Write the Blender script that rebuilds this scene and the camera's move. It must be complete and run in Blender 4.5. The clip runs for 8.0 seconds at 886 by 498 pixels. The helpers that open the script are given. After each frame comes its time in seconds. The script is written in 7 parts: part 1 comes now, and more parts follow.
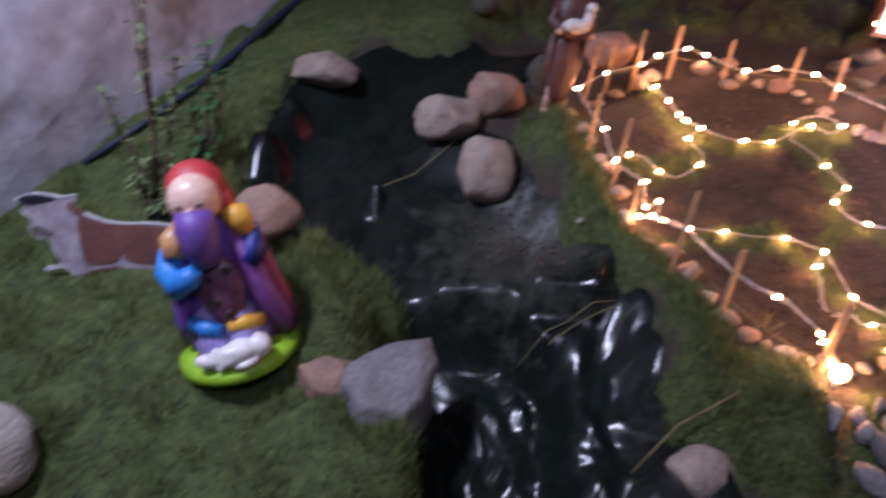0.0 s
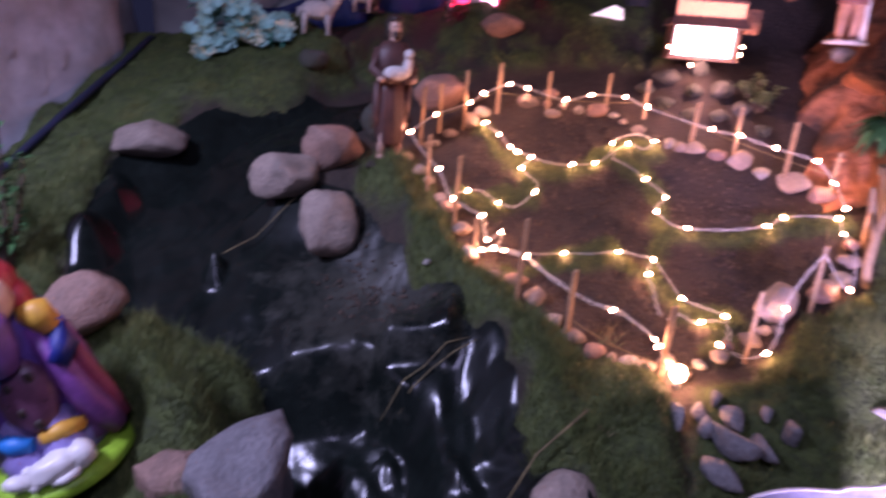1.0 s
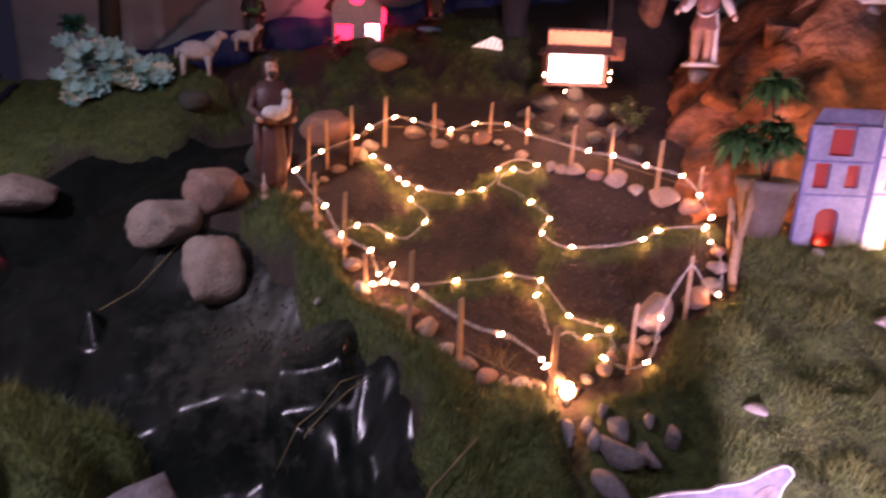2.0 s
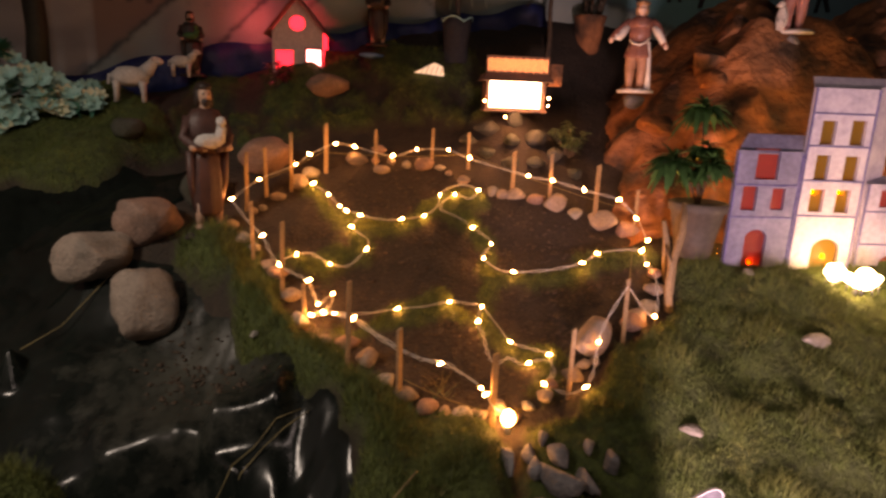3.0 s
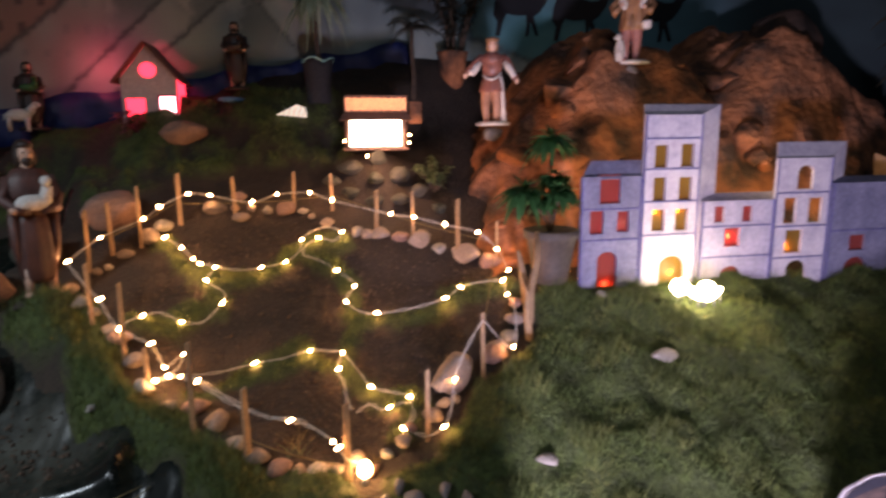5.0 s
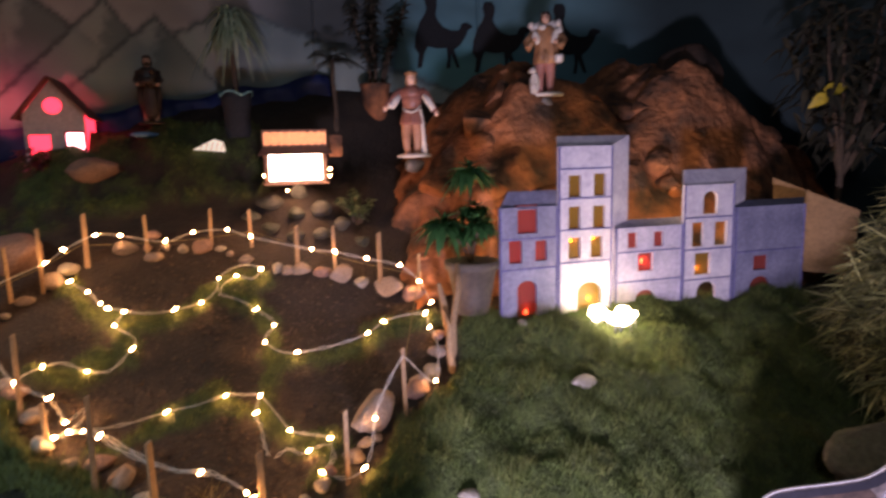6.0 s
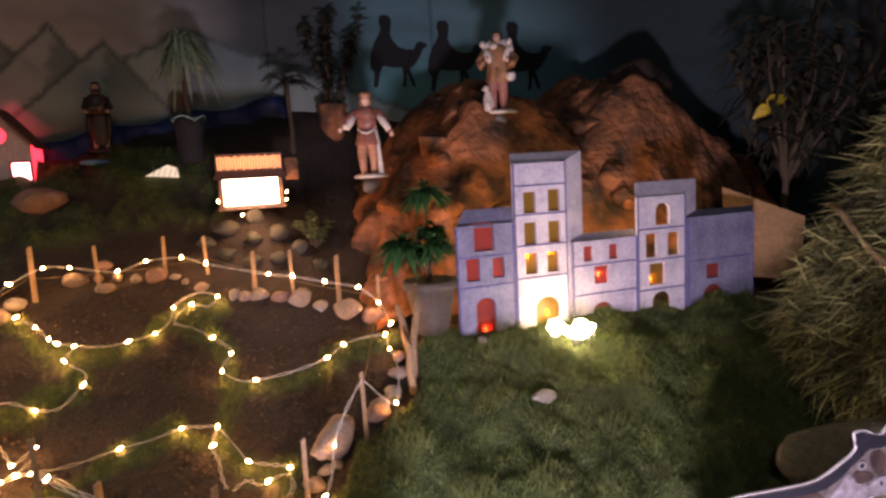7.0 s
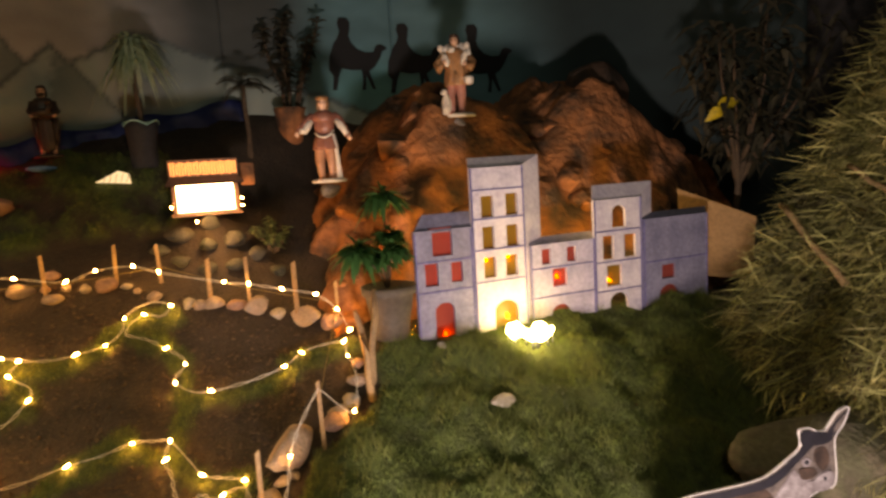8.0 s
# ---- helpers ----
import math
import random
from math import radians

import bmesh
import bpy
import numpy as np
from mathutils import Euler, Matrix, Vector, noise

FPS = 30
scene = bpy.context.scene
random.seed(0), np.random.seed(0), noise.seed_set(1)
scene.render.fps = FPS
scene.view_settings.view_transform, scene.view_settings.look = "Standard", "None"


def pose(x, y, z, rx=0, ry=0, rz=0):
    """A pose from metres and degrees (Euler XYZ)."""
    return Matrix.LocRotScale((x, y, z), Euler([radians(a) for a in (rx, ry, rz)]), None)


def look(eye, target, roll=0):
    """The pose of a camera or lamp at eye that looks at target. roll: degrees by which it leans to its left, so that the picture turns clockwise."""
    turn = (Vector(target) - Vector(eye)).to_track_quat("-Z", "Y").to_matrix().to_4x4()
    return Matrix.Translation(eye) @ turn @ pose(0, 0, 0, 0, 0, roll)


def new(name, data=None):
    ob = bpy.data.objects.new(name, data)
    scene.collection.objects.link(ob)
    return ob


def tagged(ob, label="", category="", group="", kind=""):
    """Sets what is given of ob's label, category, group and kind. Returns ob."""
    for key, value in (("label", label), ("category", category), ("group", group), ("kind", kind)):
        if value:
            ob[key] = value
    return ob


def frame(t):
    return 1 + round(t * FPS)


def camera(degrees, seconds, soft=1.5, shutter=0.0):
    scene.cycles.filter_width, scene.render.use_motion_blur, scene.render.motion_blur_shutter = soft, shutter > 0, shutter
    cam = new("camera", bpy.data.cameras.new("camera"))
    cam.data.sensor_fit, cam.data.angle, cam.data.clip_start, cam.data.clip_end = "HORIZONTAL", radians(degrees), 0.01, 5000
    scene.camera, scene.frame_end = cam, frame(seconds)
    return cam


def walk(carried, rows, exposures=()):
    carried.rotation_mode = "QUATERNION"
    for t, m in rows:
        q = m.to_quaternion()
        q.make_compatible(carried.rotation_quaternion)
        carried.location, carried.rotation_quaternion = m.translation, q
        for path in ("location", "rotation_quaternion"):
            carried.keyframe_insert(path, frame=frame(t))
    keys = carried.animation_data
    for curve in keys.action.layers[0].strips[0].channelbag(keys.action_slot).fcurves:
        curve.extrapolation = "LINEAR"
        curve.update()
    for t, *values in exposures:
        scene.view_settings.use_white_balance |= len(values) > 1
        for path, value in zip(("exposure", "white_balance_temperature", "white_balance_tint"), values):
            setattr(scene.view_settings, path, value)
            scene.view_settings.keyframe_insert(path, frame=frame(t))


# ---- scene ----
cam = camera(71.1, 8.0, soft=2.6, shutter=0.9)
PATH = [
    (0, (0.057, -0.031, 0.798), (0.174, 1.798, -0.001), 9.3),
    (0.5, (0.139, -0.008, 0.809), (0.417, 1.842, 0.103), 7.2),
    (1, (0.192, -0.005, 0.819), (0.641, 1.839, 0.188), 4.7),
    (1.5, (0.249, -0.025, 0.829), (0.836, 1.796, 0.246), 3.0),
    (3, (0.333, -0.03, 0.865), (1.16, 1.73, 0.399), 2.3),
    (3.5, (0.388, -0.038, 0.864), (1.261, 1.699, 0.393), 1.8),
    (4, (0.441, -0.05, 0.877), (1.381, 1.66, 0.438), 0.8),
    (4.5, (0.473, -0.066, 0.89), (1.466, 1.624, 0.491), -0.5),
    (5, (0.513, -0.093, 0.901), (1.581, 1.557, 0.53), -0.6),
    (6.5, (0.591, -0.139, 0.94), (1.875, 1.371, 0.671), -2.5),
    (7, (0.604, -0.154, 0.949), (1.915, 1.334, 0.691), -3.2),
    (7.5, (0.612, -0.16, 0.957), (1.962, 1.295, 0.707), -3.0),
    (8, (0.636, -0.173, 0.963), (2.021, 1.246, 0.699), -3.6),
]
walk(cam, [(t, look(eye, target, roll)) for t, eye, target, roll in PATH],
     [(0, 2.1, 5950, 34), (0.5, 2.04, 5850, 46), (1.0, 2.03, 5500, 57), (1.6, 1.94, 5350, 68), (2.8, 1.14, 10900, 27), (3.1, 1.2, 10700, 28), (3.5, 1.55, 8900, 23), (4.0, 1.47, 7900, 18), (4.5, 1.38, 7000, 13), (5.0, 1.33, 6400, 10), (6.5, 1.2, 6600, 11), (7.0, 1.25, 7200, 10), (7.3, 1.22, 7900, 11), (7.7, 1.19, 8900, 10), (8.0, 1.38, 12500, -7)])

# ---- light ----
world = bpy.data.worlds.new("night")
scene.world = world
world.use_nodes = True
wbg = world.node_tree.nodes["Background"]
wbg.inputs[0].default_value = (0.10, 0.12, 0.20, 1)
wbg.inputs[1].default_value = 0.03


def lamp(name, kind, place, target, energy, colour, size=0.1, spot=60, blend=0.5):
    data = bpy.data.lights.new(name, kind)
    data.energy, data.color = energy, colour
    if kind == "AREA":
        data.size = size
    else:
        data.shadow_soft_size = size
    if kind == "SPOT":
        data.spot_size, data.spot_blend = radians(spot), blend
    ob = new(name, data)
    ob.matrix_world = look(place, target)
    return ob


# floodlight low in front of the hillside, cool lavender white
lamp("flood_light", "SPOT", (0.80, -0.068, 0.035), (2.45, 0.86, 0.45), 74, (0.84, 0.70, 0.95), 0.10, 94, 0.35)
# general lamp hung high over the visitors
lamp("hall_light", "SPOT", (-1.42, 0.62, 2.1), (-0.20, 1.75, 0.05), 68, (0.80, 0.90, 1.0), 0.16, 76, 0.9)
lamp("roof_light", "AREA", (0.3, -1.2, 2.6), (0.8, 1.8, 0.4), 6, (0.80, 0.85, 1.0), 0.8)
# warm bulb in front of the paper town
lamp("town_bulb_light", "POINT", (2.262, 1.005, 0.485), (2.4, 1.0, 0.4), 0.58, (1.0, 0.68, 0.42), 0.02)
lamp("shop_light", "POINT", (1.655, 2.09, 0.83), (1.6, 2.0, 0.8), 1.7, (1.0, 0.52, 0.30), 0.04)
lamp("house_light", "POINT", (0.955, 3.02, 1.06), (0.9, 3.0, 1.0), 1.2, (1.0, 0.08, 0.12), 0.02)
lamp("house_back_light", "POINT", (0.80, 3.12, 1.20), (0.6, 3.0, 1.0), 0.38, (1.0, 0.10, 0.14), 0.02)


# ---- materials ----
def mat(name, c1, c2=None, rough=0.7, scale=18.0, bump=0.3, fine=90.0, metal=0.0, vary=0.0, contrast=0.25, coord="Object", deep=0.01, c3=None):
    m = bpy.data.materials.new(name)
    m.use_nodes = True
    nt = m.node_tree
    N, L = nt.nodes, nt.links
    b = N["Principled BSDF"]
    c2 = c2 or tuple(v * 0.7 for v in c1)
    tc = N.new("ShaderNodeTexCoord")
    src = tc.outputs[coord]
    if vary:
        info = N.new("ShaderNodeObjectInfo")
        add = N.new("ShaderNodeVectorMath")
        add.operation = "MULTIPLY_ADD"
        add.inputs[1].default_value = (37, 53, 71)
        L.new(info.outputs["Random"], add.inputs[0])
        L.new(src, add.inputs[2])
        src = add.outputs[0]
    n1 = N.new("ShaderNodeTexNoise")
    n1.inputs["Scale"].default_value, n1.inputs["Detail"].default_value = scale, 5
    n2 = N.new("ShaderNodeTexNoise")
    n2.inputs["Scale"].default_value, n2.inputs["Detail"].default_value = fine, 4
    L.new(src, n1.inputs["Vector"])
    L.new(src, n2.inputs["Vector"])
    ramp = N.new("ShaderNodeValToRGB")
    ramp.color_ramp.elements[0].position, ramp.color_ramp.elements[1].position = 0.5 - contrast, 0.5 + contrast
    ramp.color_ramp.elements[0].color, ramp.color_ramp.elements[1].color = (*c2, 1), (*c1, 1)
    if c3:
        e = ramp.color_ramp.elements.new(0.5)
        e.color = (*c3, 1)
    L.new(n1.outputs["Fac"], ramp.inputs[0])
    mul = N.new("ShaderNodeMixRGB")
    mul.blend_type = "OVERLAY"
    mul.inputs[0].default_value = 0.45
    L.new(ramp.outputs[0], mul.inputs[1])
    L.new(n2.outputs["Fac"], mul.inputs[2])
    out = mul.outputs[0]
    if vary:
        hsv = N.new("ShaderNodeHueSaturation")
        ma = N.new("ShaderNodeMapRange")
        ma.inputs[3].default_value, ma.inputs[4].default_value = 1 - vary, 1 + vary
        L.new(info.outputs["Random"], ma.inputs[0])
        L.new(ma.outputs[0], hsv.inputs["Value"])
        L.new(out, hsv.inputs["Color"])
        out = hsv.outputs[0]
    L.new(out, b.inputs["Base Color"])
    rr = N.new("ShaderNodeMapRange")
    rr.inputs[3].default_value, rr.inputs[4].default_value = max(0.02, rough - 0.12 * min(1, rough * 2)), min(1.0, rough + 0.12 * min(1, rough * 2))
    L.new(n1.outputs["Fac"], rr.inputs[0])
    L.new(rr.outputs[0], b.inputs["Roughness"])
    b.inputs["Metallic"].default_value = metal
    if bump:
        bp = N.new("ShaderNodeBump")
        bp.inputs["Strength"].default_value, bp.inputs["Distance"].default_value = bump, deep
        L.new(n2.outputs["Fac"], bp.inputs["Height"])
        L.new(bp.outputs[0], b.inputs["Normal"])
    return m


def glow(name, colour, strength):
    m = bpy.data.materials.new(name)
    m.use_nodes = True
    b = m.node_tree.nodes["Principled BSDF"]
    b.inputs["Base Color"].default_value = (*colour, 1)
    b.inputs["Emission Color"].default_value = (*colour, 1)
    b.inputs["Emission Strength"].default_value = strength
    return m


def film_pane(name, colour):
    m = bpy.data.materials.new(name)
    m.use_nodes = True
    nt = m.node_tree
    b = nt.nodes["Principled BSDF"]
    b.inputs["Base Color"].default_value = (*colour, 1)
    b.inputs["Roughness"].default_value = 0.18
    tr = nt.nodes.new("ShaderNodeBsdfTranslucent")
    tr.inputs[0].default_value = (*colour, 1)
    clear = nt.nodes.new("ShaderNodeBsdfTransparent")
    clear.inputs[0].default_value = (*[min(1, v * 1.6 + 0.05) for v in colour], 1)
    tc, nz, bp = nt.nodes.new("ShaderNodeTexCoord"), nt.nodes.new("ShaderNodeTexNoise"), nt.nodes.new("ShaderNodeBump")
    nz.inputs["Scale"].default_value, nz.inputs["Detail"].default_value = 55, 3
    bp.inputs["Strength"].default_value, bp.inputs["Distance"].default_value = 0.7, 0.006
    nt.links.new(tc.outputs["Object"], nz.inputs["Vector"])
    nt.links.new(nz.outputs["Fac"], bp.inputs["Height"])
    nt.links.new(bp.outputs[0], b.inputs["Normal"])
    mix, mix2 = nt.nodes.new("ShaderNodeMixShader"), nt.nodes.new("ShaderNodeMixShader")
    mix.inputs[0].default_value, mix2.inputs[0].default_value = 0.22, 0.4
    nt.links.new(b.outputs[0], mix.inputs[1])
    nt.links.new(tr.outputs[0], mix.inputs[2])
    nt.links.new(mix.outputs[0], mix2.inputs[1])
    nt.links.new(clear.outputs[0], mix2.inputs[2])
    nt.links.new(mix2.outputs[0], nt.nodes["Material Output"].inputs[0])
    return m


M_STONE = mat("river_stone", (0.33, 0.26, 0.21), (0.17, 0.14, 0.115), 0.8, 14, 0.6, 90, vary=0.25, c3=(0.26, 0.20, 0.16))
M_STONE_RED = mat("reddish_stone", (0.32, 0.19, 0.14), (0.18, 0.115, 0.09), 0.8, 14, 0.6, 90, vary=0.2)
M_STONE_GREY = mat("grey_stone", (0.25, 0.235, 0.24), (0.14, 0.13, 0.135), 0.85, 14, 0.7, 80, vary=0.2)
M_STONE_DARK = mat("dark_mossy_stone", (0.075, 0.066, 0.058), (0.03, 0.036, 0.018), 0.85, 12, 0.7, 80, vary=0.25)
M_STONE_BROWN = mat("brown_boulder", (0.22, 0.175, 0.135), (0.11, 0.09, 0.07), 0.9, 9, 0.7, 70, c3=(0.10, 0.10, 0.06))
M_STONE_PALE = mat("pale_stone", (0.42, 0.38, 0.33), (0.26, 0.235, 0.20), 0.85, 14, 0.6, 90, vary=0.2)
M_PLASTIC = mat("black_plastic_film", (0.009, 0.013, 0.011), (0.005, 0.007, 0.006), 0.22, 6, 0.12, 34, deep=0.006)
M_PLASTIC.node_tree.nodes["Principled BSDF"].inputs["Specular IOR Level"].default_value = 0.34


def dusty(m, colour, scale, lo, hi, rough, centre, reach):
    """Adds patches of dried mud to a material, thickest round a centre."""
    nt = m.node_tree
    b = nt.nodes["Principled BSDF"]
    tc, nz, rp = nt.nodes.new("ShaderNodeTexCoord"), nt.nodes.new("ShaderNodeTexNoise"), nt.nodes.new("ShaderNodeMapRange")
    nz.inputs["Scale"].default_value, nz.inputs["Detail"].default_value, nz.inputs["Roughness"].default_value = scale, 8, 0.65
    rp.inputs[1].default_value, rp.inputs[2].default_value = lo, hi
    nt.links.new(tc.outputs["Object"], nz.inputs["Vector"])
    off, dist, fade, mul = nt.nodes.new("ShaderNodeVectorMath"), nt.nodes.new("ShaderNodeVectorMath"), nt.nodes.new("ShaderNodeMapRange"), nt.nodes.new("ShaderNodeMath")
    off.operation, off.inputs[1].default_value = "SUBTRACT", centre
    dist.operation, mul.operation = "LENGTH", "ADD"
    fade.inputs[1].default_value, fade.inputs[2].default_value = 0.0, reach
    fade.inputs[3].default_value, fade.inputs[4].default_value = 0.22, -0.28
    nt.links.new(tc.outputs["Object"], off.inputs[0])
    nt.links.new(off.outputs[0], dist.inputs[0])
    nt.links.new(dist.outputs["Value"], fade.inputs[0])
    nt.links.new(nz.outputs["Fac"], mul.inputs[0])
    nt.links.new(fade.outputs[0], mul.inputs[1])
    nt.links.new(mul.outputs[0], rp.inputs[0])
    for key, value in (("Base Color", (*colour, 1)), ("Roughness", rough)):
        old = b.inputs[key].links[0].from_socket
        mix = nt.nodes.new("ShaderNodeMix")
        mix.data_type = "RGBA" if key == "Base Color" else "FLOAT"
        a, c = (mix.inputs[6], mix.inputs[7]) if key == "Base Color" else (mix.inputs[2], mix.inputs[3])
        nt.links.new(rp.outputs[0], mix.inputs[0])
        nt.links.new(old, a)
        c.default_value = value
        nt.links.new(mix.outputs[2 if key == "Base Color" else 0], b.inputs[key])


dusty(M_PLASTIC, (0.085, 0.085, 0.068), 11.0, 0.36, 0.98, 0.5, (0.42, 1.74, 0.06), 0.50)
M_BLADE = mat("moss_blades", (0.150, 0.155, 0.038), (0.040, 0.042, 0.016), 0.75, 6, 0, 60, contrast=0.24, c3=(0.080, 0.118, 0.026))


def by_island(m, low, high):
    """Lightens and darkens each loose piece of a mesh on its own."""
    nt = m.node_tree
    b = nt.nodes["Principled BSDF"]
    old = b.inputs["Base Color"].links[0].from_socket
    geo, mr, hsv = nt.nodes.new("ShaderNodeNewGeometry"), nt.nodes.new("ShaderNodeMapRange"), nt.nodes.new("ShaderNodeHueSaturation")
    mr.inputs[3].default_value, mr.inputs[4].default_value = low, high
    nt.links.new(geo.outputs["Random Per Island"], mr.inputs[0])
    nt.links.new(mr.outputs[0], hsv.inputs["Value"])
    nt.links.new(old, hsv.inputs["Color"])
    nt.links.new(hsv.outputs[0], b.inputs["Base Color"])


by_island(M_BLADE, 0.8, 1.2)
M_BLADE_LONG = mat("long_grass_blades", (0.17, 0.17, 0.045), (0.060, 0.075, 0.02), 0.7, 8, 0, 60, c3=(0.10, 0.125, 0.03))
by_island(M_BLADE_LONG, 0.65, 1.35)
M_BLADE_DRY = mat("dry_grass", (0.26, 0.20, 0.09), (0.12, 0.09, 0.04), 0.8, 12, 0, 60)
M_WOOD = mat("split_wood", (0.40, 0.27, 0.15), (0.22, 0.14, 0.08), 0.75, 25, 0.4, 120, vary=0.2)
M_WIRE = mat("white_cable", (0.62, 0.60, 0.55), (0.50, 0.48, 0.44), 0.4, 30, 0, 60)
M_TARP = mat("white_tarpaulin", (0.50, 0.49, 0.54), (0.40, 0.39, 0.45), 0.5, 2.2, 0.22, 16, deep=0.02)
M_TARP_BLUE = mat("blue_tarpaulin", (0.010, 0.022, 0.12), (0.007, 0.014, 0.07), 0.6, 6, 0.3, 40)
M_HEM = mat("dark_blue_hem", (0.014, 0.018, 0.05), (0.008, 0.01, 0.025), 0.6, 8, 0.2, 40)
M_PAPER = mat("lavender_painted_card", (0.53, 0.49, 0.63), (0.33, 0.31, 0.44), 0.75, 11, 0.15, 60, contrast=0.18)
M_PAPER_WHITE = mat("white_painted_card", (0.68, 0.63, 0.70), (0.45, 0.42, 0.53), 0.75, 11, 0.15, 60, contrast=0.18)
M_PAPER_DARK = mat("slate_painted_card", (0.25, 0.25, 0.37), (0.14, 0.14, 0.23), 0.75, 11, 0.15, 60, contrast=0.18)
M_LINE = mat("blue_card_edge", (0.16, 0.15, 0.34), (0.10, 0.10, 0.25), 0.6, 30, 0, 60)
M_KRAFT = mat("orange_clay", (0.42, 0.160, 0.066), (0.058, 0.034, 0.022), 0.9, 5.5, 0.9, 24, contrast=0.13, deep=0.03)
M_KRAFT_DARK = mat("dark_brown_clay", (0.13, 0.066, 0.042), (0.025, 0.020, 0.016), 0.9, 5, 0.5, 38, contrast=0.16, deep=0.02)
M_LEAF = mat("palm_leaf_green", (0.06, 0.17, 0.05), (0.025, 0.08, 0.025), 0.5, 20, 0, 60)
M_PALM = mat("pale_palm_frond", (0.42, 0.50, 0.36), (0.17, 0.25, 0.13), 0.5, 20, 0, 60)
M_LEAF_PALE = mat("pale_green_leaf", (0.20, 0.26, 0.12), (0.09, 0.13, 0.05), 0.5, 20, 0, 60)
M_LEAF_DARK = mat("dark_dry_leaf", (0.032, 0.03, 0.018), (0.016, 0.016, 0.009), 0.7, 20, 0, 60)
M_LEAF_YELLOW = mat("yellow_leaf", (0.55, 0.42, 0.04), (0.40, 0.30, 0.03), 0.5, 30, 0, 60)
M_BARK = mat("bark", (0.10, 0.066, 0.04), (0.045, 0.03, 0.02), 0.85, 30, 0.6, 80)
M_STRAW = mat("straw", (0.34, 0.30, 0.13), (0.07, 0.065, 0.03), 0.7, 7, 0, 60, contrast=0.18, c3=(0.17, 0.17, 0.065))
by_island(M_STRAW, 0.25, 2.3)
M_CLOTH = mat("pale_blue_cloth", (0.16, 0.30, 0.50), (0.10, 0.20, 0.38), 0.8, 20, 0.2, 60)
M_CLOD = mat("soil_crumbs", (0.085, 0.055, 0.036), (0.035, 0.024, 0.016), 0.95, 20, 0.3, 120)
M_POT = mat("grey_pot", (0.10, 0.083, 0.07), (0.065, 0.052, 0.044), 0.7, 10, 0.2, 60)
M_SOIL_POT = mat("potting_soil", (0.05, 0.035, 0.025), (0.02, 0.015, 0.01), 0.9, 30, 0.6, 90)
M_WHITE = mat("white_glazed_plaster", (0.72, 0.69, 0.66), (0.60, 0.57, 0.55), 0.35, 10, 0.1, 60)
M_WOOL = mat("white_wool_plaster", (0.70, 0.66, 0.62), (0.52, 0.48, 0.45), 0.7, 40, 0.7, 110)
M_FACE = mat("pale_painted_flesh", (0.72, 0.50, 0.40), (0.62, 0.40, 0.32), 0.35, 12, 0.05, 60)
M_SKIN = mat("painted_flesh", (0.58, 0.36, 0.26), (0.46, 0.27, 0.19), 0.4, 12, 0.05, 60)
M_ROBE = mat("brown_painted_robe", (0.10, 0.042, 0.034), (0.05, 0.022, 0.018), 0.5, 10, 0.2, 50)
M_ROBE_TAN = mat("tan_painted_robe", (0.52, 0.29, 0.19), (0.34, 0.17, 0.11), 0.4, 14, 0.2, 50)
M_ROBE_ROSE = mat("rose_brown_glaze", (0.30, 0.13, 0.10), (0.18, 0.07, 0.06), 0.35, 14, 0.2, 50)
M_ROBE_PINK = mat("dull_pink_glaze", (0.46, 0.22, 0.19), (0.32, 0.14, 0.12), 0.35, 14, 0.2, 50)
M_CLOAK = mat("ochre_brown_glaze", (0.40, 0.22, 0.11), (0.20, 0.10, 0.055), 0.35, 16, 0.2, 50)
M_ROBE_DARK = mat("dark_painted_robe", (0.06, 0.04, 0.03), (0.03, 0.02, 0.02), 0.5, 14, 0.2, 50)
M_HAIR = mat("dark_brown_paint", (0.045, 0.025, 0.018), (0.02, 0.012, 0.01), 0.5, 20, 0.3, 60)
M_RED = mat("red_paint", (0.50, 0.045, 0.04), (0.36, 0.03, 0.04), 0.5, 10, 0, 60)
M_BLUE = mat("bright_blue_paint", (0.02, 0.22, 0.62), (0.015, 0.15, 0.45), 0.5, 10, 0, 60)
M_BLUE_DARK = mat("dark_blue_paint", (0.02, 0.03, 0.22), (0.012, 0.02, 0.14), 0.5, 10, 0, 60)
M_VIOLET = mat("violet_paint", (0.17, 0.08, 0.34), (0.12, 0.05, 0.26), 0.5, 10, 0, 60)
M_LILAC = mat("lilac_paint", (0.36, 0.30, 0.62), (0.28, 0.22, 0.52), 0.5, 10, 0, 60)
M_YELLOW = mat("golden_yellow_paint", (0.75, 0.42, 0.05), (0.60, 0.30, 0.03), 0.5, 10, 0, 60)
M_PLUM = mat("plum_red_paint", (0.26, 0.07, 0.26), (0.18, 0.07, 0.30), 0.5, 5, 0, 60)
M_LIME = mat("lime_green_paint", (0.28, 0.52, 0.02), (0.22, 0.42, 0.02), 0.5, 10, 0, 60)
M_CAPE = mat("crimson_paint", (0.36, 0.06, 0.09), (0.26, 0.05, 0.14), 0.5, 6, 0, 60)
M_APRON = mat("mauve_brown_paint", (0.20, 0.075, 0.13), (0.13, 0.05, 0.09), 0.4, 14, 0, 60)
M_TAN = mat("ochre_tan_paint", (0.52, 0.27, 0.10), (0.40, 0.20, 0.09), 0.4, 12, 0, 60)
M_MAROON = mat("maroon_paint", (0.22, 0.05, 0.09), (0.15, 0.03, 0.06), 0.4, 10, 0, 60)
M_COW_BROWN = mat("printed_brown_hide", (0.20, 0.085, 0.07), (0.12, 0.05, 0.045), 0.6, 14, 0, 80)
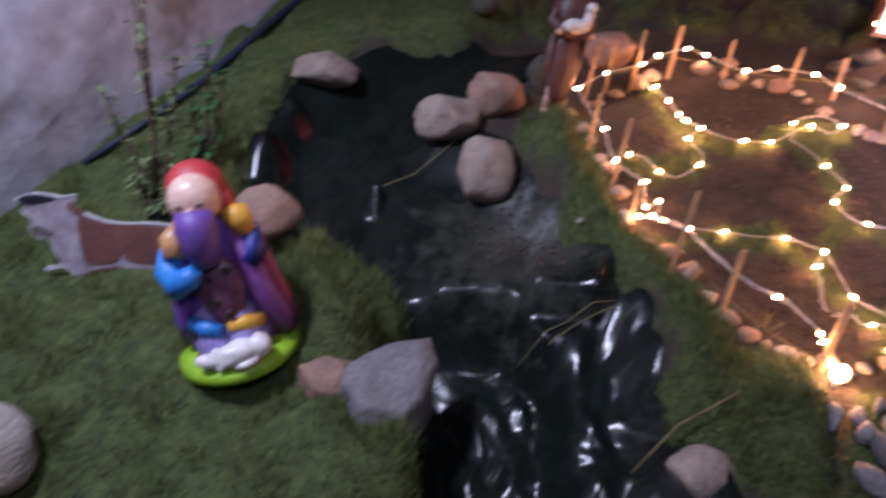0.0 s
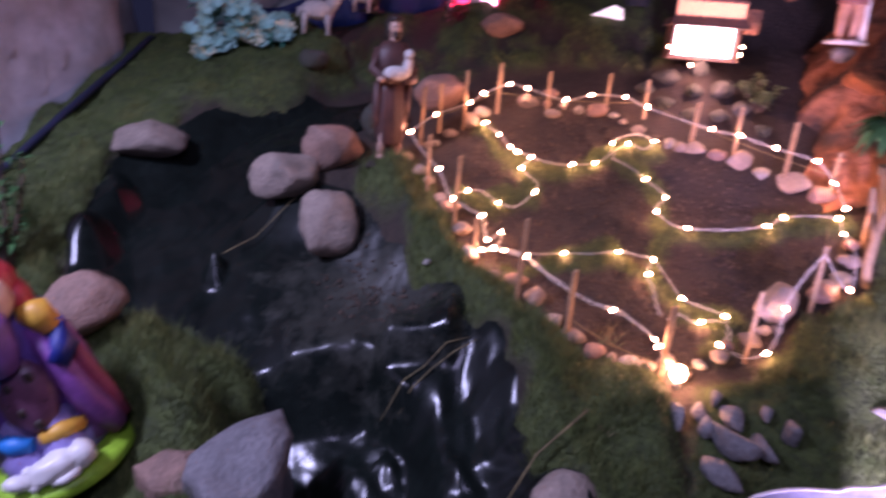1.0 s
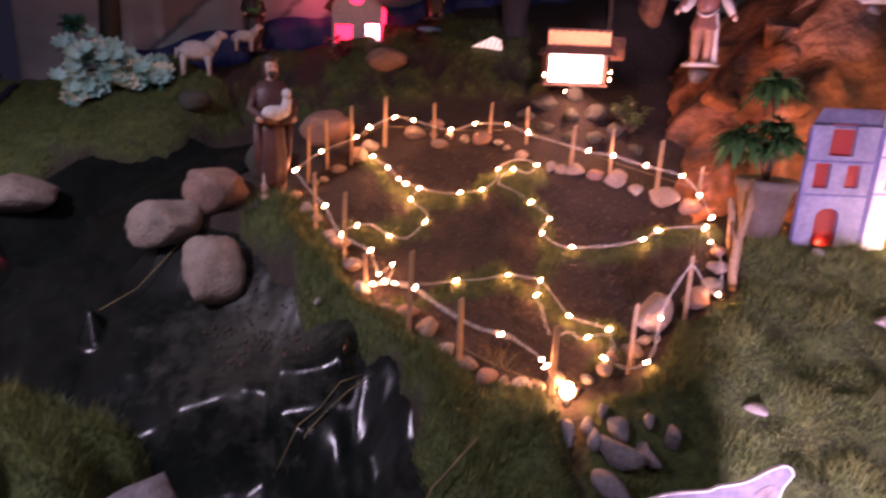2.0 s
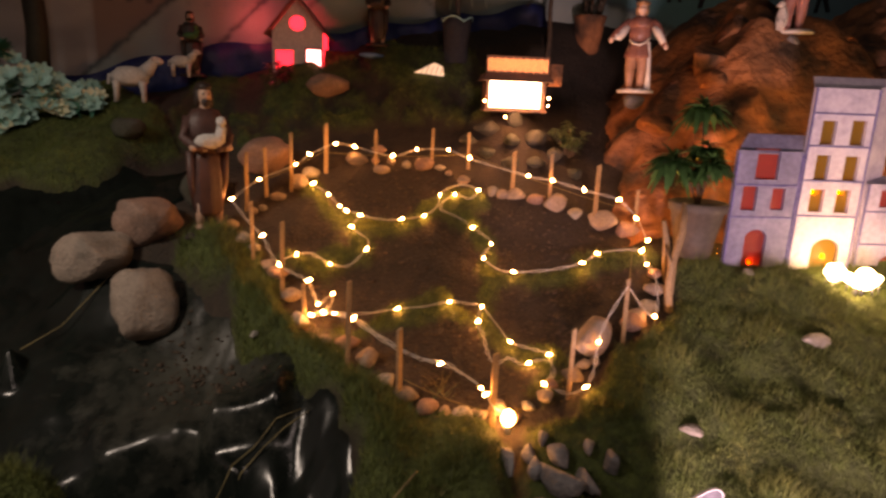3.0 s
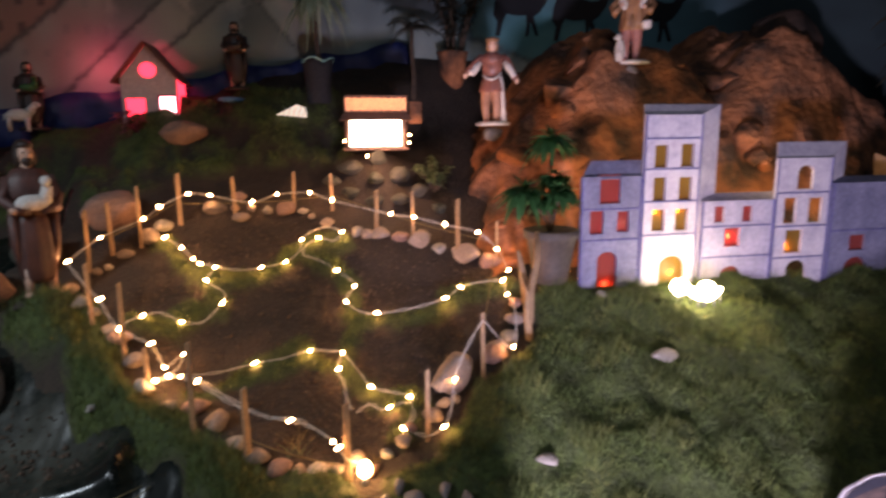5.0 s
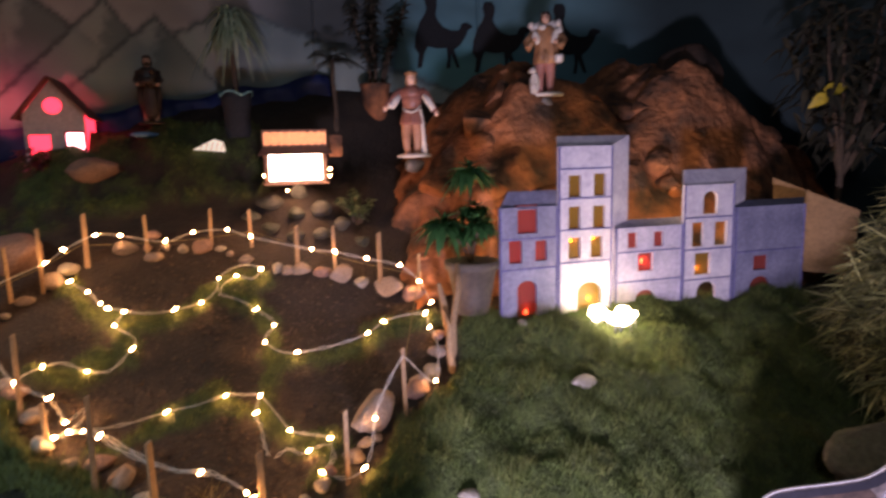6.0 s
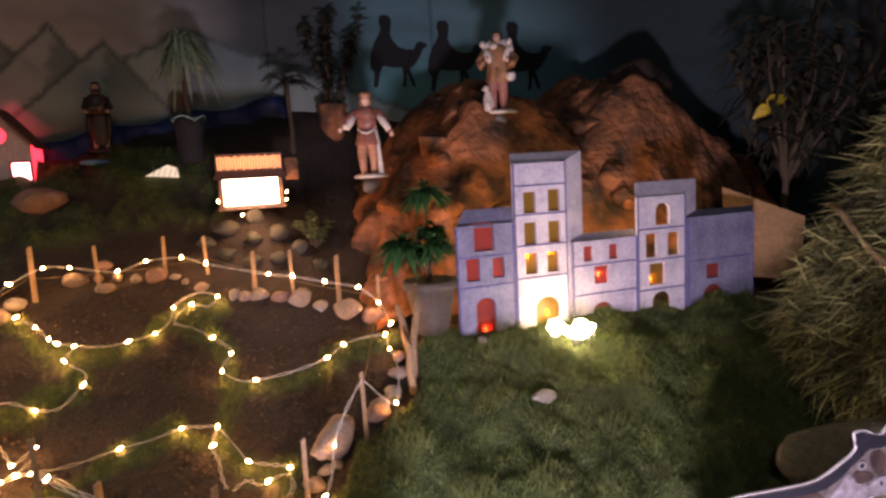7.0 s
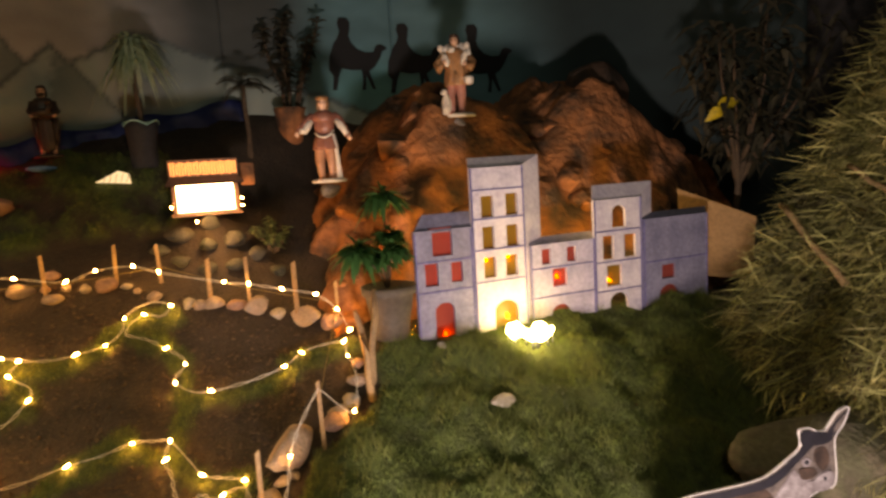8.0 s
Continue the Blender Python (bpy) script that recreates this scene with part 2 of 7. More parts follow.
M_COW_WHITE = mat("printed_pale_hide", (0.46, 0.42, 0.48), (0.22, 0.17, 0.20), 0.6, 26, 0, 80)
M_DONKEY = mat("printed_grey_hide", (0.16, 0.135, 0.13), (0.07, 0.06, 0.062), 0.6, 45, 0, 140, contrast=0.15)
M_DONKEY_DARK = mat("printed_dark_mane", (0.016, 0.016, 0.028), (0.009, 0.009, 0.014), 0.6, 40, 0, 130)
M_DONKEY_BROWN = mat("printed_brown_flank", (0.075, 0.048, 0.04), (0.028, 0.02, 0.02), 0.6, 45, 0, 140, contrast=0.14)
M_DONKEY_PALE = mat("printed_pale_muzzle", (0.30, 0.28, 0.31), (0.13, 0.11, 0.125), 0.6, 40, 0, 130, contrast=0.2)
M_LAMB = mat("printed_grey_fleece", (0.12, 0.12, 0.15), (0.06, 0.06, 0.08), 0.7, 30, 0, 90)
M_CARD_EDGE = mat("white_card_edge", (0.75, 0.75, 0.78), (0.65, 0.65, 0.70), 0.6, 22, 0, 90)
M_ROOF = mat("red_brown_roof_card", (0.16, 0.06, 0.06), (0.10, 0.04, 0.04), 0.7, 20, 0.3, 70)
M_HOUSE = mat("pale_house_card", (0.55, 0.45, 0.46), (0.42, 0.34, 0.36), 0.7, 20, 0.2, 70)
M_PLANK = mat("raw_plywood", (0.34, 0.20, 0.09), (0.25, 0.14, 0.06), 0.7, 8, 0.15, 70)
M_MURAL = mat("painted_canvas", (0.5, 0.5, 0.5), (0.4, 0.4, 0.4), 0.85, 3, 0.15, 90)
MN = M_MURAL.node_tree
coat, tint = MN.nodes.new("ShaderNodeAttribute"), MN.nodes.new("ShaderNodeMixRGB")
coat.attribute_name, tint.blend_type = "paint", "MULTIPLY"
tint.inputs[0].default_value = 0.25
MN.links.new(coat.outputs["Color"], tint.inputs[1])
MN.links.new(MN.nodes["Principled BSDF"].inputs["Base Color"].links[0].from_socket, tint.inputs[2])
MN.links.new(tint.outputs[0], MN.nodes["Principled BSDF"].inputs["Base Color"])
M_MURAL_DARK = mat("painted_silhouette", (0.010, 0.011, 0.014), (0.006, 0.007, 0.009), 0.85, 6, 0.1, 90)
M_DARK = mat("dark_canvas", (0.03, 0.03, 0.035), (0.018, 0.018, 0.02), 0.9, 2, 0.2, 60)
M_FLOWER = mat("mint_paper_petal", (0.42, 0.66, 0.60), (0.22, 0.46, 0.40), 0.7, 12, 0, 60)
M_FLOWER_CREAM = mat("cream_paper_petal", (0.72, 0.70, 0.50), (0.60, 0.58, 0.40), 0.7, 12, 0, 60)
M_FLOWER_GREEN = mat("green_crepe_paper", (0.03, 0.22, 0.15), (0.02, 0.13, 0.09), 0.7, 12, 0, 60)
M_GOLD = mat("gold_tinsel", (0.75, 0.50, 0.12), (0.55, 0.34, 0.06), 0.25, 20, 0, 60, metal=1.0)
M_STALL = mat("dark_stall_wood", (0.16, 0.085, 0.06), (0.09, 0.05, 0.035), 0.7, 25, 0.3, 120)
M_METAL = mat("lamp_metal", (0.35, 0.34, 0.33), (0.25, 0.25, 0.25), 0.4, 20, 0, 60, metal=0.8)
G_BULB = glow("lit_fairy_bulb", (1.0, 0.46, 0.17), 105)
G_BIG = glow("lit_large_bulb", (1.0, 0.50, 0.18), 40)
G_TOWN = glow("lit_town_bulb_and_glare", (1.0, 0.80, 0.50), 15)
G_SHOP = glow("lit_shop_front", (1.0, 0.78, 0.60), 6)
G_SHOP_SIGN = glow("lit_shop_sign", (1.0, 0.36, 0.16), 0.5)
G_PINK = glow("lit_house_window", (1.0, 0.42, 0.48), 4)
G_RED = glow("lit_red_window", (1.0, 0.03, 0.06), 1.6)
G_GLINT = glow("lit_white_lantern", (1.0, 0.85, 0.70), 0.28)
P_RED = film_pane("red_film", (0.42, 0.10, 0.085))
P_YEL = film_pane("yellow_film", (0.34, 0.22, 0.05))


# ---- mesh helpers ----
def thing(name, place=(0, 0, 0), turn=0.0, **tags):
    ob = new(name)
    ob.matrix_world = pose(*place, 0, 0, turn)
    return tagged(ob, **tags)


def link_mesh(name, bm, mats, parent=None, label="", smooth=False):
    me = bpy.data.meshes.new(name)
    bm.to_mesh(me)
    bm.free()
    for m in (mats if isinstance(mats, (list, tuple)) else [mats]):
        me.materials.append(m)
    if smooth:
        me.polygons.foreach_set("use_smooth", [True] * len(me.polygons))
    ob = new(name, me)
    ob.parent = parent
    if label:
        ob["label"] = label
    return ob


def part(name, bm, material, parent, label="", smooth=False):
    return link_mesh(name, bm, material, parent, label, smooth)


def blob(bm, c, r, mi=0, rot=(0, 0, 0), seg=12, rings=8, rough=0.0, seed=0):
    m = Matrix.LocRotScale(c, Euler([radians(a) for a in rot]), None) @ Matrix.Diagonal((*r, 1))
    res = bmesh.ops.create_uvsphere(bm, u_segments=seg, v_segments=rings, radius=1)
    for v in res["verts"]:
        if rough:
            v.co *= 1 + rough * noise.noise(v.co * 1.9 + Vector((seed, seed * 2.3, 1)))
        v.co = m @ v.co
    for f in {f for v in res["verts"] for f in v.link_faces}:
        f.material_index, f.smooth = mi, True
    return res["verts"]


def box(bm, c, s, mi=0, rot=(0, 0, 0), bevel=0.0):
    m = Matrix.LocRotScale(c, Euler([radians(a) for a in rot]), None) @ Matrix.Diagonal((*s, 1))
    verts = bmesh.ops.create_cube(bm, size=1, matrix=m)["verts"]
    faces = {f for v in verts for f in v.link_faces}
    for f in faces:
        f.material_index = mi
    if bevel:
        edges = list({e for v in verts for e in v.link_edges})
        bmesh.ops.bevel(bm, geom=edges, offset=bevel, segments=1, affect="EDGES")
    return verts


def tube(bm, pts, radii, mi=0, n=6, caps=True):
    pts = [Vector(p) for p in pts]
    if not isinstance(radii, (list, tuple)):
        radii = [radii] * len(pts)
    rings = []
    for i, p in enumerate(pts):
        d = (pts[min(i + 1, len(pts) - 1)] - pts[max(i - 1, 0)]).normalized()
        a = d.cross(Vector((0, 0, 1)) if abs(d.z) < 0.9 else Vector((1, 0, 0))).normalized()
        b = d.cross(a)
        rings.append([bm.verts.new(p + radii[i] * (a * math.cos(k * math.tau / n) + b * math.sin(k * math.tau / n))) for k in range(n)])
    for r, s in zip(rings, rings[1:]):
        for k in range(n):
            f = bm.faces.new((r[k], r[(k + 1) % n], s[(k + 1) % n], s[k]))
            f.material_index, f.smooth = mi, True
    if caps:
        for r in (rings[0][::-1], rings[-1]):
            bm.faces.new(r).material_index = mi


def lathe(bm, c, profile, mi=0, n=16, squash=1.0, fold=0.0, folds=7, turn=0.0):
    rings = []
    for r, z in profile:
        ring = []
        for k in range(n):
            a = k * math.tau / n
            rr = r * (1 + fold * math.sin(folds * a + z * 9))
            x, y = rr * math.cos(a), rr * math.sin(a) * squash
            ca, sa = math.cos(radians(turn)), math.sin(radians(turn))
            ring.append(bm.verts.new((c[0] + x * ca - y * sa, c[1] + x * sa + y * ca, c[2] + z)))
        rings.append(ring)
    for r, s in zip(rings, rings[1:]):
        for k in range(n):
            f = bm.faces.new((r[k], r[(k + 1) % n], s[(k + 1) % n], s[k]))
            f.material_index, f.smooth = mi, True
    bm.faces.new(rings[0][::-1]).material_index = mi
    bm.faces.new(rings[-1]).material_index = mi


def slab(bm, outline, y0, y1, mi=0, edge=None):
    """A board cut to an outline in the x-z plane, from depth y0 to y1."""
    a = [bm.verts.new((x, y0, z)) for x, z in outline]
    b = [bm.verts.new((x, y1, z)) for x, z in outline]
    n = len(a)
    f1, f2 = bm.faces.new(a), bm.faces.new(b[::-1])
    f1.material_index = f2.material_index = mi
    f1.normal_update()
    f2.normal_update()
    for k in range(n):
        bm.faces.new((a[k], b[k], b[(k + 1) % n], a[(k + 1) % n])).material_index = mi if edge is None else edge
    bmesh.ops.triangulate(bm, faces=[f1, f2], ngon_method="EAR_CLIP")
    bmesh.ops.recalc_face_normals(bm, faces=bm.faces[:])


def smooth_line(pts, closed=False, steps=5):
    """Catmull-Rom through the points."""
    P = [np.array(p, float) for p in pts]
    n = len(P)
    out = []
    for i in range(n if closed else n - 1):
        p0 = P[(i - 1) % n] if closed or i > 0 else P[0]
        p1, p2 = P[i], P[(i + 1) % n]
        p3 = P[(i + 2) % n] if closed or i + 2 < n else P[-1]
        for k in range(steps):
            t = k / steps
            out.append(0.5 * (2 * p1 + (p2 - p0) * t + (2 * p0 - 5 * p1 + 4 * p2 - p3) * t * t + (3 * p1 - p0 - 3 * p2 + p3) * t ** 3))
    if not closed:
        out.append(P[-1])
    return out


def numbers(text):
    return [tuple(float(v) for v in w.split(",")) for w in text.split()]


# ---- the lie of the land ----
STREAM = numbers("0.55,2.95,0.14 0.35,2.62,0.24 0.02,2.42,0.30 -0.20,2.18,0.36 -0.12,1.92,0.38 0.12,1.75,0.42 0.32,1.52,0.40 0.42,1.28,0.36 0.44,1.02,0.36 0.46,0.60,0.36")
RIDGES = [numbers("0.86,2.25 0.92,2.12 0.975,2.035 0.96,1.95 0.85,1.94 0.73,1.93"), numbers("0.975,2.035 1.12,2.01 1.21,2.02 1.29,2.06 1.43,2.03"),
          numbers("1.29,2.03 1.37,1.92 1.38,1.80 1.32,1.74 1.40,1.67 1.60,1.59 1.69,1.61 1.81,1.53"), numbers("1.34,1.72 1.22,1.56 1.146,1.636 0.99,1.69 0.80,1.65"),
          numbers("1.22,1.56 1.25,1.42 1.31,1.325 1.24,1.23")]
LEFT_BANK = numbers("-1.9,0.3 -1.9,2.0 -1.1,2.3 -0.55,3.4 0.2,3.3 0.42,2.86 0.2,2.68 -0.24,2.60 -0.44,2.42 -0.53,2.02 -0.42,1.72 -0.16,1.65 0.10,1.52 0.07,1.38 0.02,1.28 0.10,1.18 0.18,1.02 0.22,0.7 0.2,0.3")
RIGHT_BANK = numbers("0.36,2.14 0.385,1.96 0.43,1.88 0.49,1.765 0.545,1.68 0.605,1.58 0.66,1.46 0.695,1.37 0.68,1.27 0.68,1.17 0.715,1.06 0.765,0.95 0.90,0.76 1.05,0.98 1.09,1.14 0.90,1.32 0.80,1.48 0.71,1.62 0.66,1.80 0.61,2.00 0.52,2.2")
RIGHT_MOUND = numbers("1.22,1.08 1.36,1.14 1.50,1.26 1.72,1.30 1.86,1.42 1.96,1.52 2.1,1.40 2.6,1.21 3.3,0.98 3.6,0.6 3.2,0.2 2.2,0.1 1.5,0.45 1.28,0.85")
BACK_FIELD = numbers("0.62,2.42 0.9,2.50 1.2,2.48 1.5,2.36 1.70,2.36 1.9,2.5 1.9,2.85 1.4,3.1 0.9,3.15 0.5,3.3 0.35,3.0 0.5,2.7")


GARDEN = numbers("0.66,2.05 0.84,2.30 1.2,2.34 1.45,2.20 1.55,1.96 1.75,1.75 1.9,1.62 1.72,1.40 1.4,1.28 1.15,1.18 0.9,1.32 0.72,1.64")
CLUMP = numbers("-0.25,1.60 -0.13,1.66 -0.02,1.61 0.10,1.52 0.06,1.41 -0.05,1.29 -0.16,1.31 -0.20,1.42")
FRONT_GRASS = numbers("0.98,0.78 1.06,1.04 1.17,1.165 1.30,1.165 1.47,1.22 1.44,0.80 1.2,0.66")


def seg_dist(x, y, line, closed=False):
    best = np.full(np.shape(x), 9.0)
    pts = line + line[:1] if closed else line
    for a, b in zip(pts, pts[1:]):
        dx, dy = b[0] - a[0], b[1] - a[1]
        t = np.clip(((x - a[0]) * dx + (y - a[1]) * dy) / (dx * dx + dy * dy), 0, 1)
        best = np.minimum(best, np.hypot(x - a[0] - t * dx, y - a[1] - t * dy))
    return best


def inside(x, y, poly):
    """Signed distance to a polygon, positive within."""
    odd = np.zeros(np.shape(x), bool)
    for a, b in zip(poly, poly[1:] + poly[:1]):
        cross = (a[1] > y) != (b[1] > y)
        with np.errstate(divide="ignore", invalid="ignore"):
            xi = (b[0] - a[0]) * (y - a[1]) / (b[1] - a[1] if b[1] != a[1] else 1e-9) + a[0]
        odd ^= cross & (x < xi)
    d = seg_dist(x, y, poly, True)
    return np.where(odd, d, -d)


def wob(x, y, s, seed=0.0):
    """Smooth pseudo-random waves, about -1 to 1."""
    return (np.sin(x * s + 1.3 * np.sin(y * s * 0.7 + seed) + seed) + np.sin(y * s * 1.17 + 1.7 * np.sin(x * s * 0.61 + seed * 2) + 2.1 * seed)
            + np.sin((x + y) * s * 0.83 + seed * 3.7 + np.sin((x - y) * s * 0.9))) / 3


def ease(v, a, b):
    t = np.clip((v - a) / (b - a), 0, 1)
    return t * t * (3 - 2 * t)


def channel(x, y):
    """Negative outside the stream bed, 1 on its axis."""
    best = np.full(np.shape(x), -9.0)
    for a, b in zip(STREAM, STREAM[1:]):
        dx, dy = b[0] - a[0], b[1] - a[1]
        t = np.clip(((x - a[0]) * dx + (y - a[1]) * dy) / (dx * dx + dy * dy), 0, 1)
        d = np.hypot(x - a[0] - t * dx, y - a[1] - t * dy)
        w = a[2] + (b[2] - a[2]) * t
        best = np.maximum(best, 1 - d / w)
    return best


def moss(x, y):
    x, y = np.asarray(x, float), np.asarray(y, float)
    e = 0.030 * wob(x, y, 13, 1.0) + 0.018 * wob(x, y, 37, 2.0) + 0.010 * wob(x, y, 91, 3.0)
    m = np.full(np.shape(x), -9.0)
    for poly in (LEFT_BANK, CLUMP, RIGHT_MOUND, FRONT_GRASS):
        m = np.maximum(m, inside(x, y, poly))
    m = np.maximum(m, inside(x, y, RIGHT_BANK) - 0.012 + 0.045 * wob(x, y, 21, 7.0))
    back = inside(x, y, BACK_FIELD) - 0.10 + 0.07 * wob(x, y, 9, 4.0)
    m = np.maximum(m, np.minimum(back, 0.012))
    for r in RIDGES:
        m = np.maximum(m, 0.044 - seg_dist(x, y, r))
    return ease(m + e, -0.012, 0.03)


def land(x, y):
    """Height of the bare ground."""
    x, y = np.asarray(x, float), np.asarray(y, float)
    z = -0.72 + 0.47 * np.clip(y, -0.1, 3.2) + 0.2 * np.clip(x, -1.3, 3.0)
    z = z - 0.12 * ease(channel(x, y), 0.05, 0.55)
    z = z - 0.06 * np.exp(-((x + 0.05) ** 2 + (y - 1.3) ** 2) / 0.09)
    z = z + 0.10 * np.exp(-((x - 0.98) ** 2 + (y - 3.02) ** 2) / 0.035) + 0.12 * np.exp(-((x - 1.72) ** 2 + (y - 2.28) ** 2) / 0.022)
    u, v = (x - 2.158) * 0.929 - (y - 1.32) * 0.37, (x - 2.158) * 0.37 + (y - 1.32) * 0.929
    z = z + 0.015 * np.exp(-((v + 0.15) / 0.10) ** 2) * ease(u, -0.30, -0.05) * (1 - ease(u, 0.95, 1.4))
    z = z - 0.075 * np.exp(-((x - 0.92) ** 2 / 0.03 + (y - 1.78) ** 2 / 0.04)) - 0.05 * np.exp(-((x - 1.40) ** 2 / 0.05 + (y - 1.76) ** 2 / 0.05)) - 0.035 * np.exp(-((x - 1.2) ** 2 / 0.02 + (y - 1.48) ** 2 / 0.03))
    z = z - 0.022 * ease(inside(x, y, GARDEN), 0.03, 0.13)
    lip = 1.555 + 0.012 * np.sin(x * 14.0) - 0.16 * ease(x, 0.36, 0.47)
    z = z - 0.14 * ease(lip - y, -0.01, 0.10) * ease(channel(x, y), 0.05, 0.40) * (1 - ease(x, 0.44, 0.56))
    z = z + 0.04 * np.exp(-((x - 0.02) ** 2 / 0.02 + (y - 1.02) ** 2 / 0.014)) + 0.03 * np.exp(-((x + 0.45) ** 2 + (y - 2.2) ** 2) / 0.02)
    z = z + 0.17 * ease(y, 2.50, 2.85) * ease(x, 0.75, 1.7)
    z = z + 0.010 * wob(x, y, 9, 0.3) + 0.005 * wob(x, y, 27, 0.9)
    return z


def ground_z(x, y):
    x, y = np.asarray(x, float), np.asarray(y, float)
    m = moss(x, y)
    lumps = 0.5 + 0.5 * wob(x, y, 21, 5.0)
    fine = 0.5 + 0.5 * wob(x, y, 52, 6.0)
    cushion = ease(inside(x, y, RIGHT_BANK), 0.0, 0.09) * (0.045 + 0.045 * wob(x, y, 15, 2.5))
    cushion = cushion + ease(inside(x, y, LEFT_BANK), 0.0, 0.06) * (1 - ease(inside(x, y, LEFT_BANK), 0.12, 0.3)) * (0.02 + 0.02 * wob(x, y, 15, 4.5))
    cushion = cushion + ease(inside(x, y, CLUMP) + 0.012 * wob(x, y, 33, 1.5), -0.015, 0.04) * (0.085 + 0.015 * wob(x, y, 19, 3.5))
    big = cushion + ease(inside(x, y, RIGHT_MOUND), 0.0, 0.15) * (0.035 * np.abs(wob(x, y, 14, 9.0)) + 0.02 * np.abs(wob(x, y, 29, 7.0)))
    hollow = 0.040 * np.exp(-((x - 2.31) ** 2 / 0.010 + (y - 1.13) ** 2 / 0.008))
    hollow = hollow + 0.04 * np.exp(-((x - 2.73) ** 2 / 0.06 + (y - 0.99) ** 2 / 0.02))
    bed = 1 - 0.6 * ease(inside(x, y, GARDEN), 0.0, 0.08)
    return land(x, y) + m * bed * (0.012 + 0.030 * lumps + 0.014 * fine) + big - hollow + 0.004 * wob(x, y, 90, 3.0)


def gz(x, y):
    return float(ground_z(x, y))


# ---- ground ----
def sheet(name, xs, ys, height, materials, attribute=None):
    X, Y = np.meshgrid(xs, ys)
    Z = height(X, Y)
    nx, ny = len(xs), len(ys)
    me = bpy.data.meshes.new(name)
    idx = np.arange(nx * ny).reshape(ny, nx)
    quads = np.stack([idx[:-1, :-1], idx[:-1, 1:], idx[1:, 1:], idx[1:, :-1]], -1).reshape(-1, 4)
    me.from_pydata(np.stack([X, Y, Z], -1).reshape(-1, 3).tolist(), [], quads.tolist())
    me.polygons.foreach_set("use_smooth", [True] * len(me.polygons))
    for m in materials:
        me.materials.append(m)
    if attribute:
        at = me.attributes.new(attribute[0], "FLOAT", "POINT")
        at.data.foreach_set("value", attribute[1](X, Y).reshape(-1).astype(np.float32))
    return new(name, me)


M_GROUND = mat("dark_damp_soil", (0.046, 0.032, 0.022), (0.020, 0.014, 0.010), 0.9, 12, 0.8, 75, deep=0.012)
nt = M_GROUND.node_tree
bsdf = nt.nodes["Principled BSDF"]
old = bsdf.inputs["Base Color"].links[0].from_socket
att = nt.nodes.new("ShaderNodeAttribute")
att.attribute_name = "moss"
tcg = nt.nodes.new("ShaderNodeTexCoord")
ng = nt.nodes.new("ShaderNodeTexNoise")
ng.inputs["Scale"].default_value, ng.inputs["Detail"].default_value = 30, 6
nt.links.new(tcg.outputs["Object"], ng.inputs["Vector"])
rg = nt.nodes.new("ShaderNodeValToRGB")
rg.color_ramp.elements[0].position, rg.color_ramp.elements[1].position = 0.3, 0.7
rg.color_ramp.elements[0].color, rg.color_ramp.elements[1].color = (0.030, 0.040, 0.012, 1), (0.075, 0.10, 0.024, 1)
nt.links.new(ng.outputs["Fac"], rg.inputs[0])
mx = nt.nodes.new("ShaderNodeMixRGB")
nt.links.new(att.outputs["Fac"], mx.inputs[0])
nt.links.new(old, mx.inputs[1])
nt.links.new(rg.outputs[0], mx.inputs[2])
nt.links.new(mx.outputs[0], bsdf.inputs["Base Color"])

xs = np.concatenate([np.linspace(-6, -1.7, 8), np.arange(-1.6, 3.8, 0.018), np.linspace(3.9, 7, 8)])
ys = np.concatenate([np.linspace(-5, 0.1, 10), np.arange(0.2, 3.5, 0.018), np.linspace(3.6, 6, 6)])
ground = sheet("ground", xs, ys, ground_z, [M_GROUND], ("moss", moss))
tagged(ground, "sloping dark soil hillside with mossy patches", "ground", kind="structure")

# black plastic lining the stream bed, in broad folds
PEAKS = numbers("-0.07,1.93,0.085,0.040,0.06 -0.46,2.04,0.09,0.09,0.11 -0.42,2.24,0.07,0.08,0.11")
# ridges of the film: ends of the crest, height, reach behind and before it
CRESTS = numbers("0.435,1.515,0.572,1.47,0.125,0.13,0.055 0.18,1.56,0.345,1.562,0.050,0.10,0.05 0.345,1.562,0.415,1.52,0.055,0.09,0.05 0.415,1.52,0.455,1.40,0.05,0.06,0.05 0.42,1.20,0.52,1.185,0.022,0.06,0.03")


def fold(x, y, ang, freq, seed, sharp=3.0):
    """Sharp creases that run along one direction and fade in and out."""
    ca, sa = math.cos(ang), math.sin(ang)
    p, q = x * ca + y * sa, -x * sa + y * ca
    w = np.sin(p * freq + 1.6 * np.sin(q * freq * 0.31 + seed) + seed)
    return np.exp(-sharp * (1 - w)) * (0.5 + 0.5 * np.sin(q * freq * 0.45 + seed * 1.9 + p * 2))


def crease(x, y, ang, freq, seed):
    """Flat facets that meet in sharp creases."""
    ca, sa = math.cos(ang), math.sin(ang)
    p, q = x * ca + y * sa, -x * sa + y * ca
    w = p * freq + 0.35 * np.sin(q * freq * 2.1 + seed) + 0.9 * np.sin(q * freq * 0.8 + 2 * seed) + seed
    return np.abs(2 * (w - np.floor(w + 0.5)))


